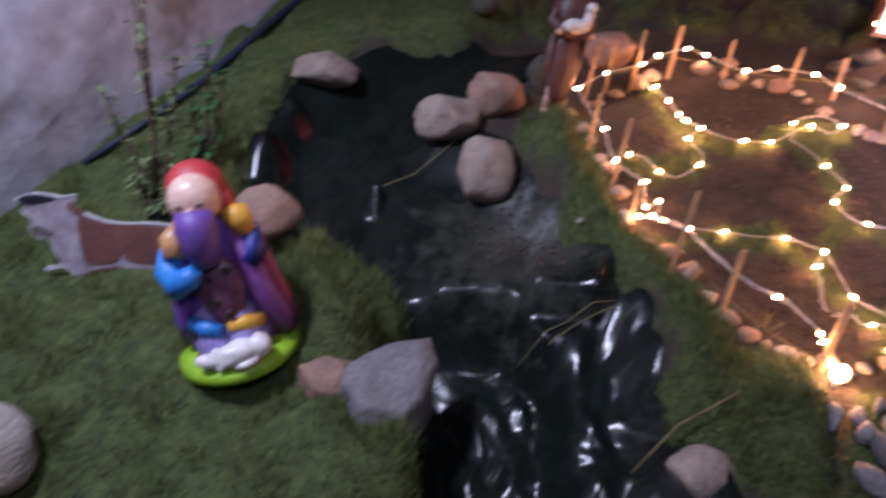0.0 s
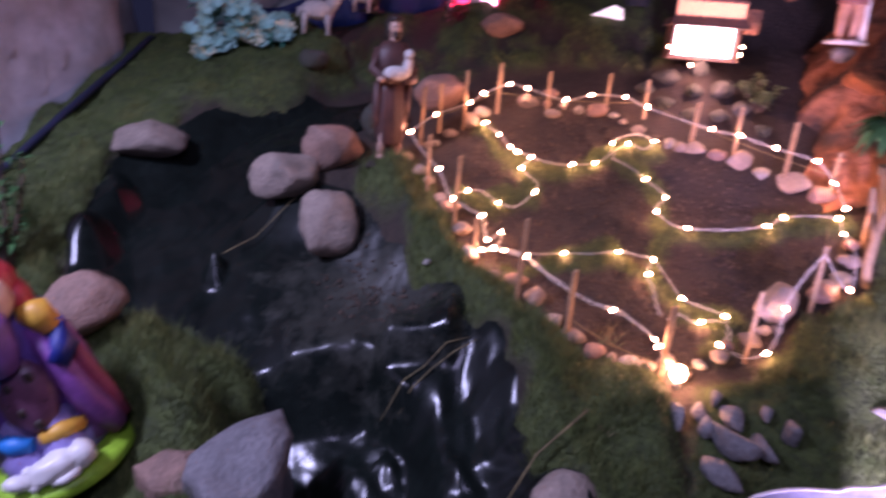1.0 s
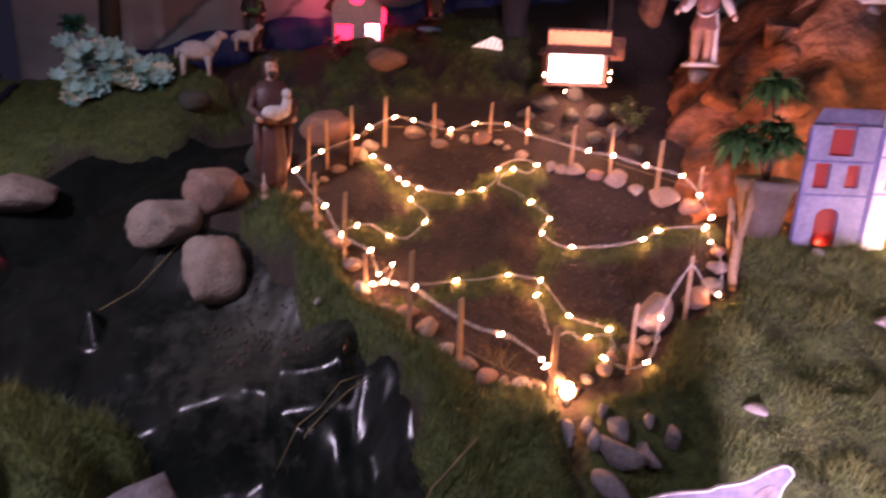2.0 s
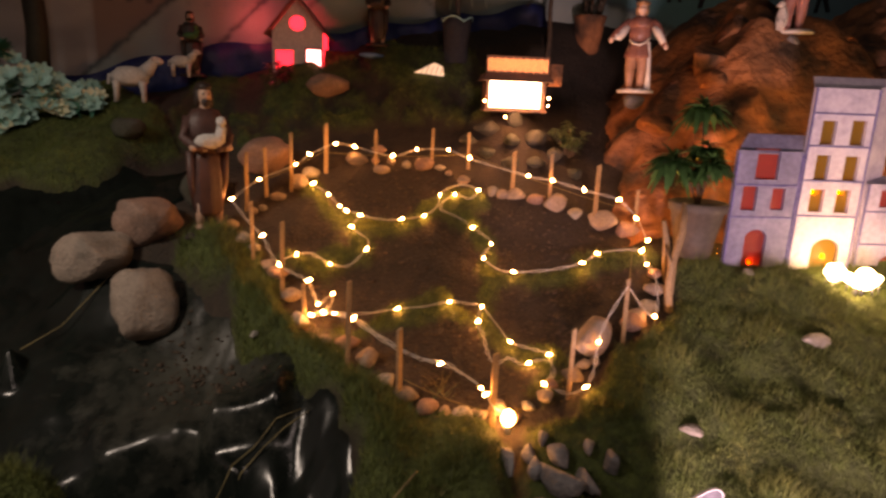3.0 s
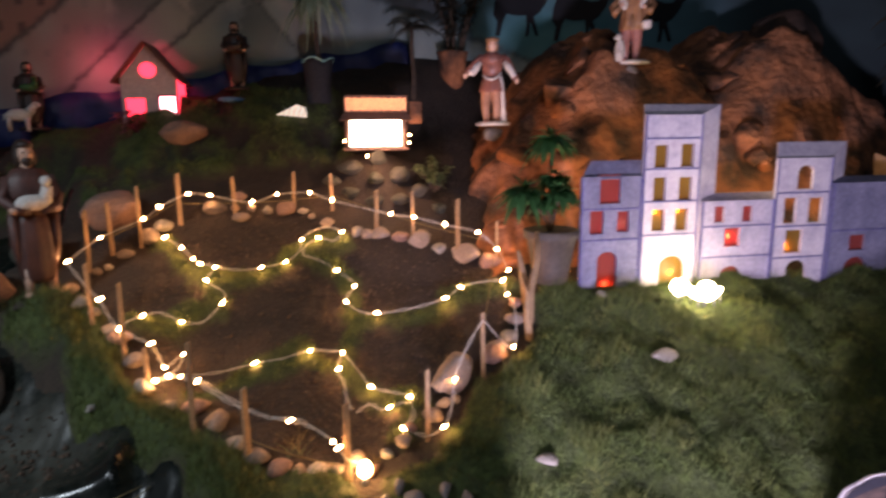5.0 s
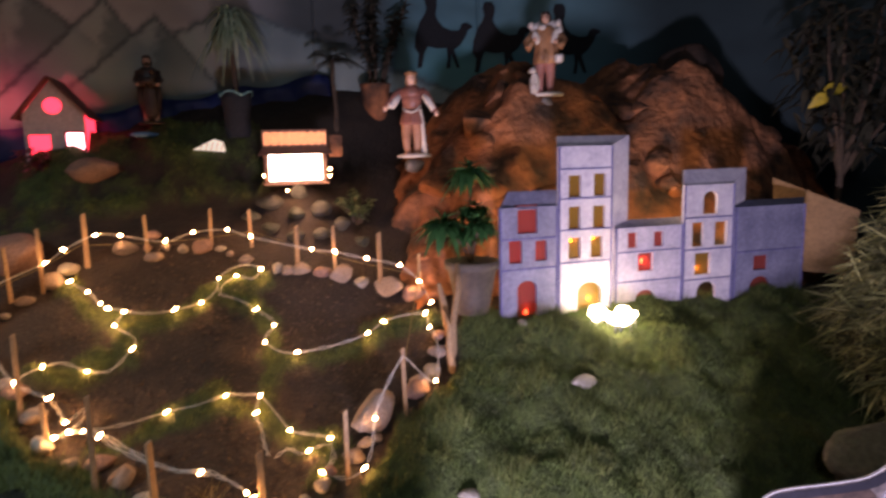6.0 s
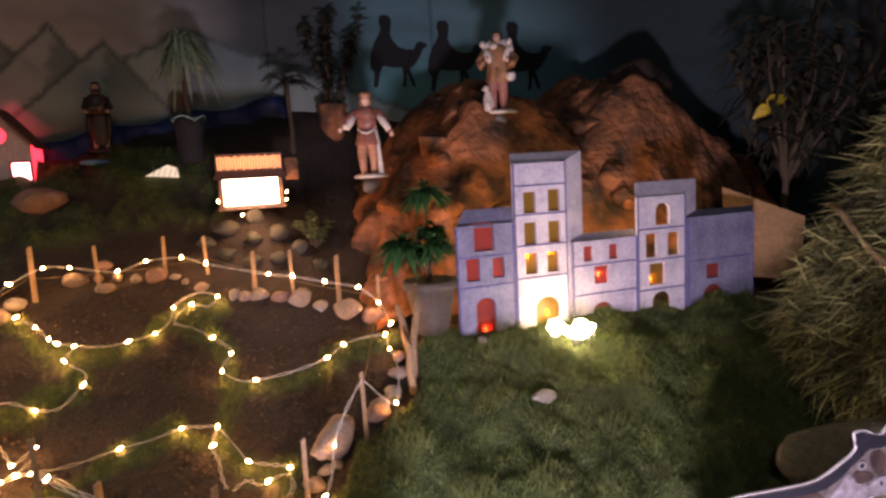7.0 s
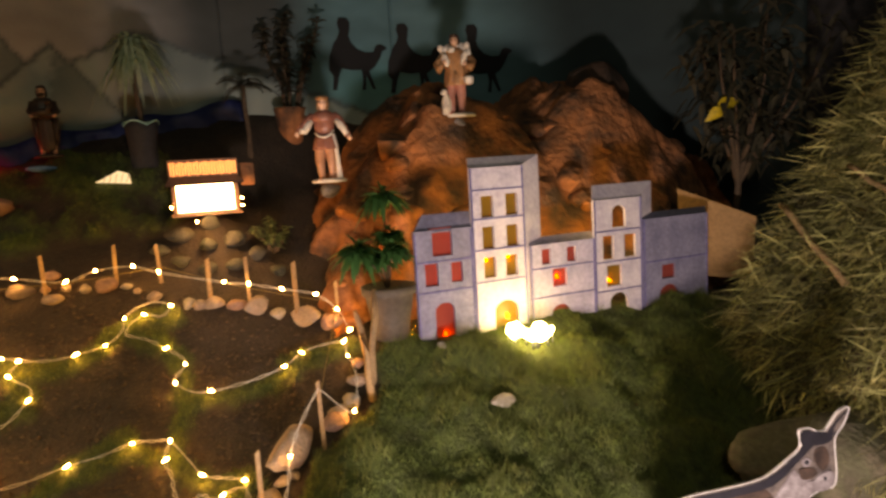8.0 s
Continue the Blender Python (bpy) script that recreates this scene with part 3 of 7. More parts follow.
def liner_z(x, y):
    c = channel(x, y)
    low = ease(1.62 - y, 0.0, 0.15)
    soft = 0.35 + 0.65 * ease(wob(x, y, 6, 1.5), -0.3, 0.5)
    folds = (0.3 + 0.05 * low) * (0.030 * crease(x, y, 1.35, 2.6, 0.4) + soft * (0.018 * crease(x, y, 0.5, 3.9, 2.6) + 0.012 * crease(x, y, 2.3, 5.3, 4.4)) + 0.004 * crease(x, y, 1.0, 10, 1.1) * soft)
    folds = folds + 0.003 * fold(x, y, 1.5, 22, 1.4, 4.0) + 0.002 * fold(x, y, 0.9, 27, 3.4, 4.0)
    crumple = 0.010 * crease(x, y, 1.2, 7.0, 0.9) + 0.008 * crease(x, y, 2.7, 10.0, 2.2) + 0.005 * crease(x, y, 0.2, 17.0, 3.1)
    folds = folds + crumple * (0.25 + 0.75 * ease(1.42 - y, 0.0, 0.12))
    folds = folds + ease(1.42 - y, 0.0, 0.12) * ease(x, 0.20, 0.32) * (0.15 * np.clip(1.2 - y, 0, 0.3) + 0.25 * np.clip(0.54 - x, 0, 0.16))
    # pinched peaks and long crests
    for px, py, h, a, b in PEAKS:
        folds = folds + h * np.maximum(0, 1 - np.hypot((x - px) / a, (y - py) / b))
    top = 0 * x
    for ax, ay, bx, by, h, back, front in CRESTS:
        n = math.dist((ax, ay), (bx, by))
        p = ((x - ax) * (bx - ax) + (y - ay) * (by - ay)) / n
        d = ((y - ay) * (bx - ax) - (x - ax) * (by - ay)) / n
        out = np.maximum(np.maximum(-p, p - n), 0)
        side = np.where(d > 0, np.exp(-(d / back) ** 2), 0.45 * np.exp(-(d / 0.16) ** 2) + 0.55 * (1 - ease(-d, 0, front)))
        top = np.maximum(top, h * side * np.exp(-(out / 0.045) ** 2))
    folds = folds * (1 - 0.5 * ease(top, 0.01, 0.04)) + top
    return np.where(c > -0.10, land(x, y) + 0.002 + folds + 0.008 * wob(x, y, 8, 2.0) - 0.06 * ease(-c, -0.06, 0.08), -3.0)


def stream_liner():
    xs, ys = np.arange(-0.65, 0.95, 0.007), np.arange(0.3, 2.74, 0.007)
    ob = sheet("stream_liner", xs, ys, liner_z, [M_PLASTIC])
    bm = bmesh.new()
    bm.from_mesh(ob.data)
    bmesh.ops.delete(bm, geom=[v for v in bm.verts if v.co.z < -2], context="VERTS")
    bm.to_mesh(ob.data)
    bm.free()
    return tagged(ob, "crumpled glossy black plastic film lining the dry stream bed", "plastic sheet")


stream_liner()


# short moss and grass blades
def blades(name, count, x0, x1, y0, y1, mask, low, high, width, material, label, seed):
    r = np.random.RandomState(seed)
    x, y = r.uniform(x0, x1, count), r.uniform(y0, y1, count)
    keep = mask(x, y) > r.uniform(0.15, 1, count)
    x, y = x[keep], y[keep]
    n = len(x)
    clump = 0.65 + 0.35 * wob(x, y, 31, 3.0)
    h = r.uniform(low, high, n) * clump
    a, lean = r.uniform(0, math.tau, n), r.uniform(0.1, 0.9, n)
    la = r.uniform(0, math.tau, n)
    z = ground_z(x, y) - 0.003
    base = np.stack([x, y, z], -1)
    side = np.stack([np.cos(a), np.sin(a), 0 * a], -1) * width * r.uniform(0.6, 1.4, n)[:, None]
    tip = base + np.stack([np.cos(la) * lean * h, np.sin(la) * lean * h, h], -1)
    V = np.stack([base - side, base + side, tip], 1).reshape(-1, 3)
    me = bpy.data.meshes.new(name)
    me.vertices.add(3 * n)
    me.vertices.foreach_set("co", V.reshape(-1).astype(np.float32))
    me.loops.add(3 * n)
    me.loops.foreach_set("vertex_index", np.arange(3 * n, dtype=np.int32))
    me.polygons.add(n)
    me.polygons.foreach_set("loop_start", np.arange(0, 3 * n, 3, dtype=np.int32))
    me.update(calc_edges=True)
    me.materials.append(material)
    return tagged(new(name, me), label, "moss", kind="stuff")


blades("moss_carpet", 560000, -1.5, 3.5, 0.45, 3.2, moss, 0.012, 0.034, 0.0012, M_BLADE, "short green moss and grass covering the banks", 3)


def tufted(x, y):
    """Where the grass grows longer, in clumps and along the banks of the stream."""
    c = channel(x, y)
    return moss(x, y) * np.clip(ease(wob(x, y, 24, 6.5), 0.15, 0.5) * 0.8 + ease(c, -0.45, -0.05), 0, 1) * (y < 2.4) * (seg_dist(x, y, RIDGES[0] + RIDGES[1] + RIDGES[2]) > 0.12)


blades("long_grass", 280000, -1.2, 3.2, 0.5, 2.4, tufted, 0.034, 0.078, 0.0011, M_BLADE_LONG, "longer tufted grass hanging over the stream banks", 11)


# ---- enclosing canvas ----
def mural_paint(s, z):
    """Brushed colours of the backdrop at s metres along it and height z, with shade at the east end."""
    def over(base, colour, k):
        return base * (1 - k[:, None]) + np.array(colour) * k[:, None]

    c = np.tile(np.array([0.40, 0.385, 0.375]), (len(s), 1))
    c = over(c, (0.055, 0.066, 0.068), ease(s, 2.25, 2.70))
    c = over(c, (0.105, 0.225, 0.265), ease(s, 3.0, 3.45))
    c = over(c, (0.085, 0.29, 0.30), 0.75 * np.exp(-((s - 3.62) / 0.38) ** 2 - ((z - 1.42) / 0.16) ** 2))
    # night paint, made darker to hold the shade over the east end
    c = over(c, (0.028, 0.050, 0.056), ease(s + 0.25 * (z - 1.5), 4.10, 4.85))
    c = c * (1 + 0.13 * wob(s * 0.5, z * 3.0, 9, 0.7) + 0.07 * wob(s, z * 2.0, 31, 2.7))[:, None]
    # hard-edged tan castle with rows of little windows
    top = 1.62 + 0.10 * (np.floor(s * 9) % 2)
    castle = ease(s, 0.64, 0.66) * (1 - ease(s, 1.38, 1.41)) * (1 - ease(z, top - 0.01, top + 0.01))
    c = over(c, (0.28, 0.205, 0.175), castle)
    win = (np.abs((s % 0.085) - 0.0425) < 0.012) & (np.abs((z % 0.11) - 0.055) < 0.018) & (castle > 0.5) & (z > 1.25)
    c = over(c, (0.10, 0.085, 0.085), win * 0.8)
    # mountains: apex, left and right slope; pale left flank, dark right flank, dark ridge line
    for a, h, left, right in ((2.36, 1.70, 0.56, 0.35), (1.46, 1.70, 0.9, 0.8), (1.789, 1.684, 1.0, 1.45), (2.002, 1.622, 0.88, 1.2)):
        rag = 0.010 * wob(s, z, 60, a) + 0.006 * wob(s, z, 140, h)
        below = h - np.where(s < a, left * (a - s), right * (s - a)) - z + rag
        c = over(c, (0.33, 0.40, 0.37), ease(below, 0.0, 0.012) * (0.75 + 0.25 * wob(s * 2, z, 17, a)))
        flank = ease(s - a + 0.25 * (h - z) + 2 * rag, 0.0, 0.05) * ease(below, 0.0, 0.02) * (1 - ease(h - z, 0.15, 0.42))
        c = over(c, (0.13, 0.17, 0.172), 0.8 * flank)
        c = over(c, (0.072, 0.10, 0.105), 0.9 * np.exp(-(below / 0.016) ** 2))
    c = over(c, (0.11, 0.13, 0.105), 0.8 * (1 - ease(z + 0.03 * wob(s, z, 14, 4.2), 1.22, 1.34)) * ease(s, 1.4, 1.6) * (1 - ease(s, 2.4, 2.9)))
    return np.clip(c, 0.01, 1)


def wall_strip(name, pts, z0, z1, material, label, wrinkle=0.0, slope=0.0, steps=30, kind="structure", rows=14, fine=0.05, paint=None):
    """A hanging sheet along a line of points, 8 mm thick; paint: how far along the mural it begins."""
    line = []
    for a, b in zip(pts, pts[1:]):
        n = max(2, int(math.dist(a, b) / fine))
        line += [(a[0] + (b[0] - a[0]) * k / n, a[1] + (b[1] - a[1]) * k / n) for k in range(n)]
    line.append(pts[-1])
    bm = bmesh.new()
    grid = []
    for i, (x, y) in enumerate(line):
        q, p = line[min(i + 1, len(line) - 1)], line[max(i - 1, 0)]
        nrm = Vector((q[1] - p[1], p[0] - q[0], 0)).normalized()
        col = []
        for k in range(rows + 1):
            t = k / rows
            z = z0 + (z1 - z0) * t
            off = slope * t + wrinkle * noise.noise(Vector((i * fine * 2, z * 1.7, 3.0))) + 0.5 * wrinkle * abs(noise.noise(Vector((i * fine * 9 + z * 2.5, z * 5, 9)))) + 0.22 * wrinkle * noise.noise(Vector((i * fine * 18 - z * 7, z * 11, 4)))
            col.append(bm.verts.new(Vector((x, y, z)) + nrm * off))
        grid.append(col)
    for a, b in zip(grid, grid[1:]):
        for k in range(rows):
            bm.faces.new((a[k], b[k], b[k + 1], a[k + 1])).smooth = True
    ob = link_mesh(name, bm, material)
    if paint is not None:
        along = np.concatenate([[0.0], np.cumsum(np.hypot(*np.diff(np.array(line), axis=0).T))]) + paint
        S, Z = np.repeat(along, rows + 1), np.tile(np.linspace(z0, z1, rows + 1), len(line))
        at = ob.data.attributes.new("paint", "FLOAT_COLOR", "POINT")
        at.data.foreach_set("color", np.concatenate([mural_paint(S, Z), np.ones((len(S), 1))], 1).astype(np.float32).reshape(-1))
    so = ob.modifiers.new("thickness", "SOLIDIFY")
    so.thickness = 0.008
    return tagged(ob, label, "wall", kind=kind)


MURAL = [(-0.52, 3.50), (2.20, 2.98), (3.05, 2.62), (3.95, 1.90), (4.60, 0.90)]
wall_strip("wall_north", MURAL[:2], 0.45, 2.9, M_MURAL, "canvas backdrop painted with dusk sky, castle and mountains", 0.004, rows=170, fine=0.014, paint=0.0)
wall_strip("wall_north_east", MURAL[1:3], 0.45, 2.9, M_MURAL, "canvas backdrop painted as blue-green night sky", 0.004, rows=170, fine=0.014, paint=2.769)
wall_strip("wall_far_east", MURAL[2:], 0.45, 2.9, M_MURAL, "canvas backdrop painted as night, its colour darkened further for shade", 0.004, rows=60, fine=0.03, paint=3.692)
wall_strip("wall_west", [(-1.62, 0.9), (-1.22, 1.72), (-0.86, 2.32), (-0.52, 3.08), (-0.52, 3.50)][::1], -0.4, 2.9, M_TARP, "wrinkled white tarpaulin hung along the hillside", 0.05, -0.25, rows=70)
wall_strip("wall_west_rear", [(-2.6, -3.2), (-2.4, -0.6), (-1.62, 0.9)], -1.0, 2.9, M_TARP, "white tarpaulin behind the visitors", 0.05)
wall_strip("wall_east", [(4.60, 0.90), (4.7, -3.2)], -1.0, 2.9, M_DARK, "dark canvas closing the side", 0.03)
wall_strip("wall_south", [(4.7, -3.2), (-2.6, -3.2)], -1.0, 2.9, M_DARK, "dark canvas closing the rear", 0.03)
bm = bmesh.new()
tube(bm, [(x, y, gz(x, y) + 0.012) for x, y in ((-1.05, 1.98), (-0.92, 2.17), (-0.80, 2.36), (-0.68, 2.66), (-0.56, 2.94), (-0.47, 3.16), (-0.42, 3.4))], [0.010, 0.013, 0.015, 0.016, 0.015, 0.014, 0.012], n=8)
tagged(link_mesh("tarpaulin_hem", bm, M_HEM), "dark blue rolled hem along the foot of the tarpaulin", "trim", kind="structure")
bm = bmesh.new()
box(bm, (1.0, 0.2, 2.94), (8.0, 7.4, 0.05))
tagged(link_mesh("ceiling", bm, M_DARK), "dark canvas roof", "ceiling", kind="structure")


def mural_point(s):
    """Point and turn on the backdrop at s metres from its west end."""
    for a, b in zip(MURAL, MURAL[1:]):
        d = math.dist(a, b)
        if s <= d:
            return a[0] + (b[0] - a[0]) * s / d, a[1] + (b[1] - a[1]) * s / d, math.degrees(math.atan2(b[1] - a[1], b[0] - a[0]))
        s -= d
    return (*MURAL[-1], -60)


def painted(name, s, z, outline, material, label, lift=0.025, category="painting", soft=False):
    x, y, turn = mural_point(s)
    bm = bmesh.new()
    slab(bm, [tuple(p) for p in smooth_line(outline, True, 4)] if soft else outline, -lift - 0.003, -lift)
    ob = link_mesh(name, bm, material)
    ob.matrix_world = pose(x, y, z, 0, 0, turn)
    return tagged(ob, label, category, kind="structure")


CAMEL = [(-0.139, 0.184), (-0.147, 0.114), (-0.123, 0.078), (-0.134, 0.0), (-0.108, 0.0), (-0.089, 0.083), (-0.07, 0.122), (-0.014, 0.111), (0.045, 0.114), (0.051, 0.059), (0.041, 0.0), (0.062, 0.0), (0.072, 0.083), (0.105, 0.003), (0.122, 0.003), (0.09, 0.106), (0.126, 0.131), (0.162, 0.181),
         (0.178, 0.22), (0.203, 0.232), (0.2, 0.246), (0.164, 0.259), (0.14, 0.251), (0.122, 0.214), (0.076, 0.211), (0.027, 0.229), (-0.006, 0.267), (-0.019, 0.303), (-0.011, 0.331), (-0.006, 0.378), (-0.025, 0.402), (-0.069, 0.402), (-0.081, 0.371), (-0.07, 0.328), (-0.083, 0.296), (-0.112, 0.254)]
for s, z, k in ((3.46, 1.42, 0.97), (3.80, 1.40, 0.95), (4.20, 1.38, 0.95)):
    painted("painted_camel", s, z, [(k * a, k * b) for a, b in CAMEL], M_MURAL_DARK, "dark painted silhouette of a rider on a camel", 0.012)
# blue plastic strip along the foot of the backdrop
def blue_strip():
    bm = bmesh.new()
    rows = []
    for k in range(60):
        s = 0.35 + k * 0.042
        x, y, turn = mural_point(s)
        y -= 0.06
        zb = gz(x, y - 0.05) - 0.02
        zt = 0.93 + 0.44 * (s - 0.4) / 2.4 + 0.015 * math.sin(k * 0.7) - 0.10 * max(0.0, 1.0 - s)
        rows.append([bm.verts.new((x, y - 0.02 * math.sin(k * 1.3 + j), zb + (zt - zb) * j / 3)) for j in range(4)])
    for a, b in zip(rows, rows[1:]):
        for j in range(3):
            bm.faces.new((a[j], b[j], b[j + 1], a[j + 1])).smooth = True
    ob = link_mesh("blue_tarpaulin", bm, M_TARP_BLUE)
    ob.modifiers.new("thickness", "SOLIDIFY").thickness = 0.005
    tagged(ob, "crinkled blue plastic strip along the foot of the backdrop", "tarpaulin")


blue_strip()


# ---- stones ----
STONE_SEED = [0]


def stone_mesh(bm, size, seed, flat=0.9, cut=0.0, mi=0, sub=3, square=2.0):
    res = bmesh.ops.create_icosphere(bm, subdivisions=sub, radius=1)
    off = Vector((seed * 3.1, seed * 1.7, seed * 0.9))
    for v in res["verts"]:
        d = v.co.normalized()
        q = 2.0 / square
        k = 1 + 0.28 * q * noise.noise(d * 1.15 + off) + 0.13 * q * noise.noise(d * 2.3 + off * 1.3) + 0.05 * noise.noise(d * 5 + off) + 0.02 * noise.noise(d * 12 + off)
        p = d * k / (abs(d.x) ** square + abs(d.y) ** square + abs(d.z) ** square) ** (1 / square)
        if cut:
            for j in range(9):
                nrm = Vector((math.sin(seed * 7 + j * 2.4), math.cos(seed * 5 + j * 1.7), math.sin(j * 3.3 + seed))).normalized()
                over = p.dot(nrm) - (0.98 - cut)
                if over > 0:
                    p -= nrm * over * 0.62
        v.co = Vector((p.x * size[0] / 2, p.y * size[1] / 2, p.z * size[2] / 2 * flat))
    for f in bm.faces:
        f.smooth, f.material_index = True, mi


def stone(x, y, size, material, label, turn=0.0, sink=0.25, cut=0.22, group="", tilt=0.0, z=None, square=2.6):
    STONE_SEED[0] += 1
    bm = bmesh.new()
    stone_mesh(bm, size, STONE_SEED[0], cut=cut, sub=(4 if max(size) > 0.15 else 3) if max(size) > 0.09 else 2, square=square)
    ob = link_mesh("stone", bm, material)
    ob.matrix_world = pose(x, y, (gz(x, y) if z is None else z) + size[2] * (0.45 - sink), tilt, 0, turn)
    return tagged(ob, label, "stone", group)


stone(-0.345, 2.45, (0.25, 0.20, 0.17), M_STONE, "large rounded tan river stone on the stream bank", 188, 0.12, 0.26, square=2.8)
stone(0.143, 2.135, (0.24, 0.20, 0.17), M_STONE, "rounded beige river stone beside the stream bed", 0, 0.1)
stone(0.305, 2.215, (0.22, 0.17, 0.18), M_STONE_RED, "reddish rounded river stone beside the stream bed", 25, 0.1)
stone(0.283, 1.93, (0.17, 0.14, 0.24), M_STONE, "squarish upright river stone at the bank", 12, 0.06, 0.03, square=5.0, tilt=-8)
stone(0.72, 2.47, (0.20, 0.18, 0.17), M_STONE_RED, "dim reddish stone behind the fence", 0, 0.15)
stone(0.48, 2.33, (0.16, 0.15, 0.16), M_STONE_DARK, "dark grey stone behind the shepherd statue", 40, 0.15)


def wedge_stone(x, y, z, outline, thick, material, label, seed):
    """A broken flat stone: a many-sided outline, upper face tilted and worn."""
    bm = bmesh.new()
    n = len(outline)
    rings = []
    for inset, h in ((0.0, -thick), (0.0, -0.3 * thick), (0.02, -0.06 * thick), (0.10, 0.0), (0.5, 0.012)):
        rings.append([bm.verts.new((px * (1 - inset), py * (1 - inset), h + 0.35 * py * (h > -thick))) for px, py in outline])
    for r, s in zip(rings, rings[1:]):
        for k in range(n):
            bm.faces.new((r[k], r[(k + 1) % n], s[(k + 1) % n], s[k]))
    bm.faces.new(rings[-1])
    bm.faces.new(rings[0][::-1])
    bmesh.ops.triangulate(bm, faces=bm.faces[:])
    bmesh.ops.subdivide_edges(bm, edges=bm.edges[:], cuts=3, use_grid_fill=True)
    for v in bm.verts:
        q = v.co * 14 + Vector((seed, 0, 0))
        v.co += 0.010 * Vector((noise.noise(q), noise.noise(q + Vector((9, 0, 0))), noise.noise(q + Vector((0, 9, 0))))) + 0.0025 * noise.noise_vector(v.co * 60)
    bmesh.ops.recalc_face_normals(bm, faces=bm.faces[:])
    ob = link_mesh("stone", bm, material, smooth=True)
    ob.location = (x, y, z)
    tagged(ob, label, "stone")


wedge_stone(0.075, 1.205, gz(0.075, 1.205) + 0.06, numbers("-0.12,0.03 -0.03,0.10 0.075,0.135 0.10,0.055 0.075,-0.03 0.03,-0.10 -0.075,-0.085 -0.125,-0.03"), 0.17, M_STONE_GREY, "angular grey stone wedged beside the stream bed", 1.0)
wedge_stone(-0.075, 1.225, gz(-0.075, 1.225) + 0.018, numbers("-0.09,0.02 -0.03,0.06 0.04,0.05 0.07,-0.01 0.02,-0.05 -0.05,-0.035"), 0.08, M_STONE_RED, "low flat brown stone in the moss", 4.0)
stone(-0.36, 1.66, (0.20, 0.19, 0.21), M_STONE_RED, "ochre brown stone behind the kneeling statue", 70, 0.15)
stone(0.745, 0.985, (0.14, 0.13, 0.12), M_STONE, "tan stone at the foot of the grassy bank", 15, 0.15)
stone(0.24, 2.80, (0.13, 0.11, 0.10), M_STONE_DARK, "dark stone at the head of the stream", 0, 0.3)
stone(1.06, 2.80, (0.20, 0.14, 0.13), M_STONE_RED, "brown stone under the lit toy house", 20, 0.2)
stone(-0.82, 1.03, (0.26, 0.24, 0.26), M_STONE_PALE, "large pale stone on the grass", 30, 0.2, 0.25)
for x, y, s in numbers("1.06,1.10,0.08 1.11,1.085,0.075 1.165,1.05,0.09 1.095,1.04,0.075 1.13,0.98,0.13 1.07,0.94,0.11 1.27,0.98,0.08 1.24,1.03,0.06 1.19,0.97,0.09 1.155,1.10,0.06"):
    stone(x, y, (s * 1.15, s * 0.55, s * 0.85), M_STONE_GREY, "broken angular grey slab in front of the garden", s * 900, 0.15, 0.5, "rubble in front of the garden", tilt=25 - s * 300, square=4.0)
BORDER = numbers("1.06,2.37,0.085 0.875,2.34,0.075 0.825,2.305,0.085 1.30,2.235,0.08 1.14,2.28,0.065 1.24,2.27,0.05 1.19,2.31,0.045 1.17,2.40,0.06 1.42,2.12,0.055 1.50,2.03,0.055 1.57,1.965,0.075 1.625,1.915,0.068 1.668,1.86,0.09 1.715,1.795,0.066 1.785,1.72,0.105 1.84,1.66,0.08")
BORDER += numbers("0.56,2.16,0.06 0.575,2.02,0.07 0.64,1.93,0.06 0.66,1.86,0.065 0.69,1.80,0.07 0.69,1.70,0.075 0.735,1.615,0.065 0.80,1.58,0.068 0.835,1.50,0.078 0.855,1.41,0.068 0.885,1.35,0.072 0.925,1.295,0.066 0.97,1.275,0.048 1.013,1.255,0.066 1.055,1.245,0.045 1.13,1.20,0.045")
BORDER += numbers("1.226,1.205,0.055 1.18,1.215,0.04 1.34,1.245,0.06 1.60,1.315,0.085 1.635,1.34,0.075 1.695,1.355,0.065 1.76,1.40,0.07 1.80,1.45,0.06")
# smaller stones filling the gaps of the edging
fill = random.Random(17)
for run in (numbers("0.56,2.16 0.70,2.24 0.83,2.32 1.06,2.38 1.30,2.25 1.43,2.12 1.57,1.97 1.72,1.80 1.85,1.65"), numbers("0.56,2.16 0.60,1.98 0.68,1.80 0.70,1.68 0.80,1.57 0.86,1.40 0.93,1.30 1.05,1.245 1.22,1.21 1.36,1.25 1.58,1.31 1.75,1.39")):
    for a, b in zip(run, run[1:]):
        for k in range(int(math.dist(a, b) / 0.042)):
            t = fill.random()
            x, y = a[0] + (b[0] - a[0]) * t + fill.uniform(-0.018, 0.018), a[1] + (b[1] - a[1]) * t + fill.uniform(-0.018, 0.018)
            if all(math.hypot(x - q[0], y - q[1]) > 0.42 * q[2] + 0.014 for q in BORDER):
                BORDER.append((x, y, fill.uniform(0.034, 0.058)))
for i, (x, y, s) in enumerate(BORDER):
    stone(x, y, (s * 1.2, s * 0.9, s * 0.85), (M_STONE, M_STONE_PALE, M_STONE, M_STONE_RED)[i % 4], "small worn stone edging the toy garden", (i * 47) % 180, 0.18, 0.42, "stones round the garden", tilt=(i * 29) % 40 - 20, square=2.8)
stone(1.455, 1.305, (0.24, 0.09, 0.115), M_STONE, "long leaning pinkish stone at the garden corner", 38, 0.12, 0.3, tilt=-22, square=3.0)
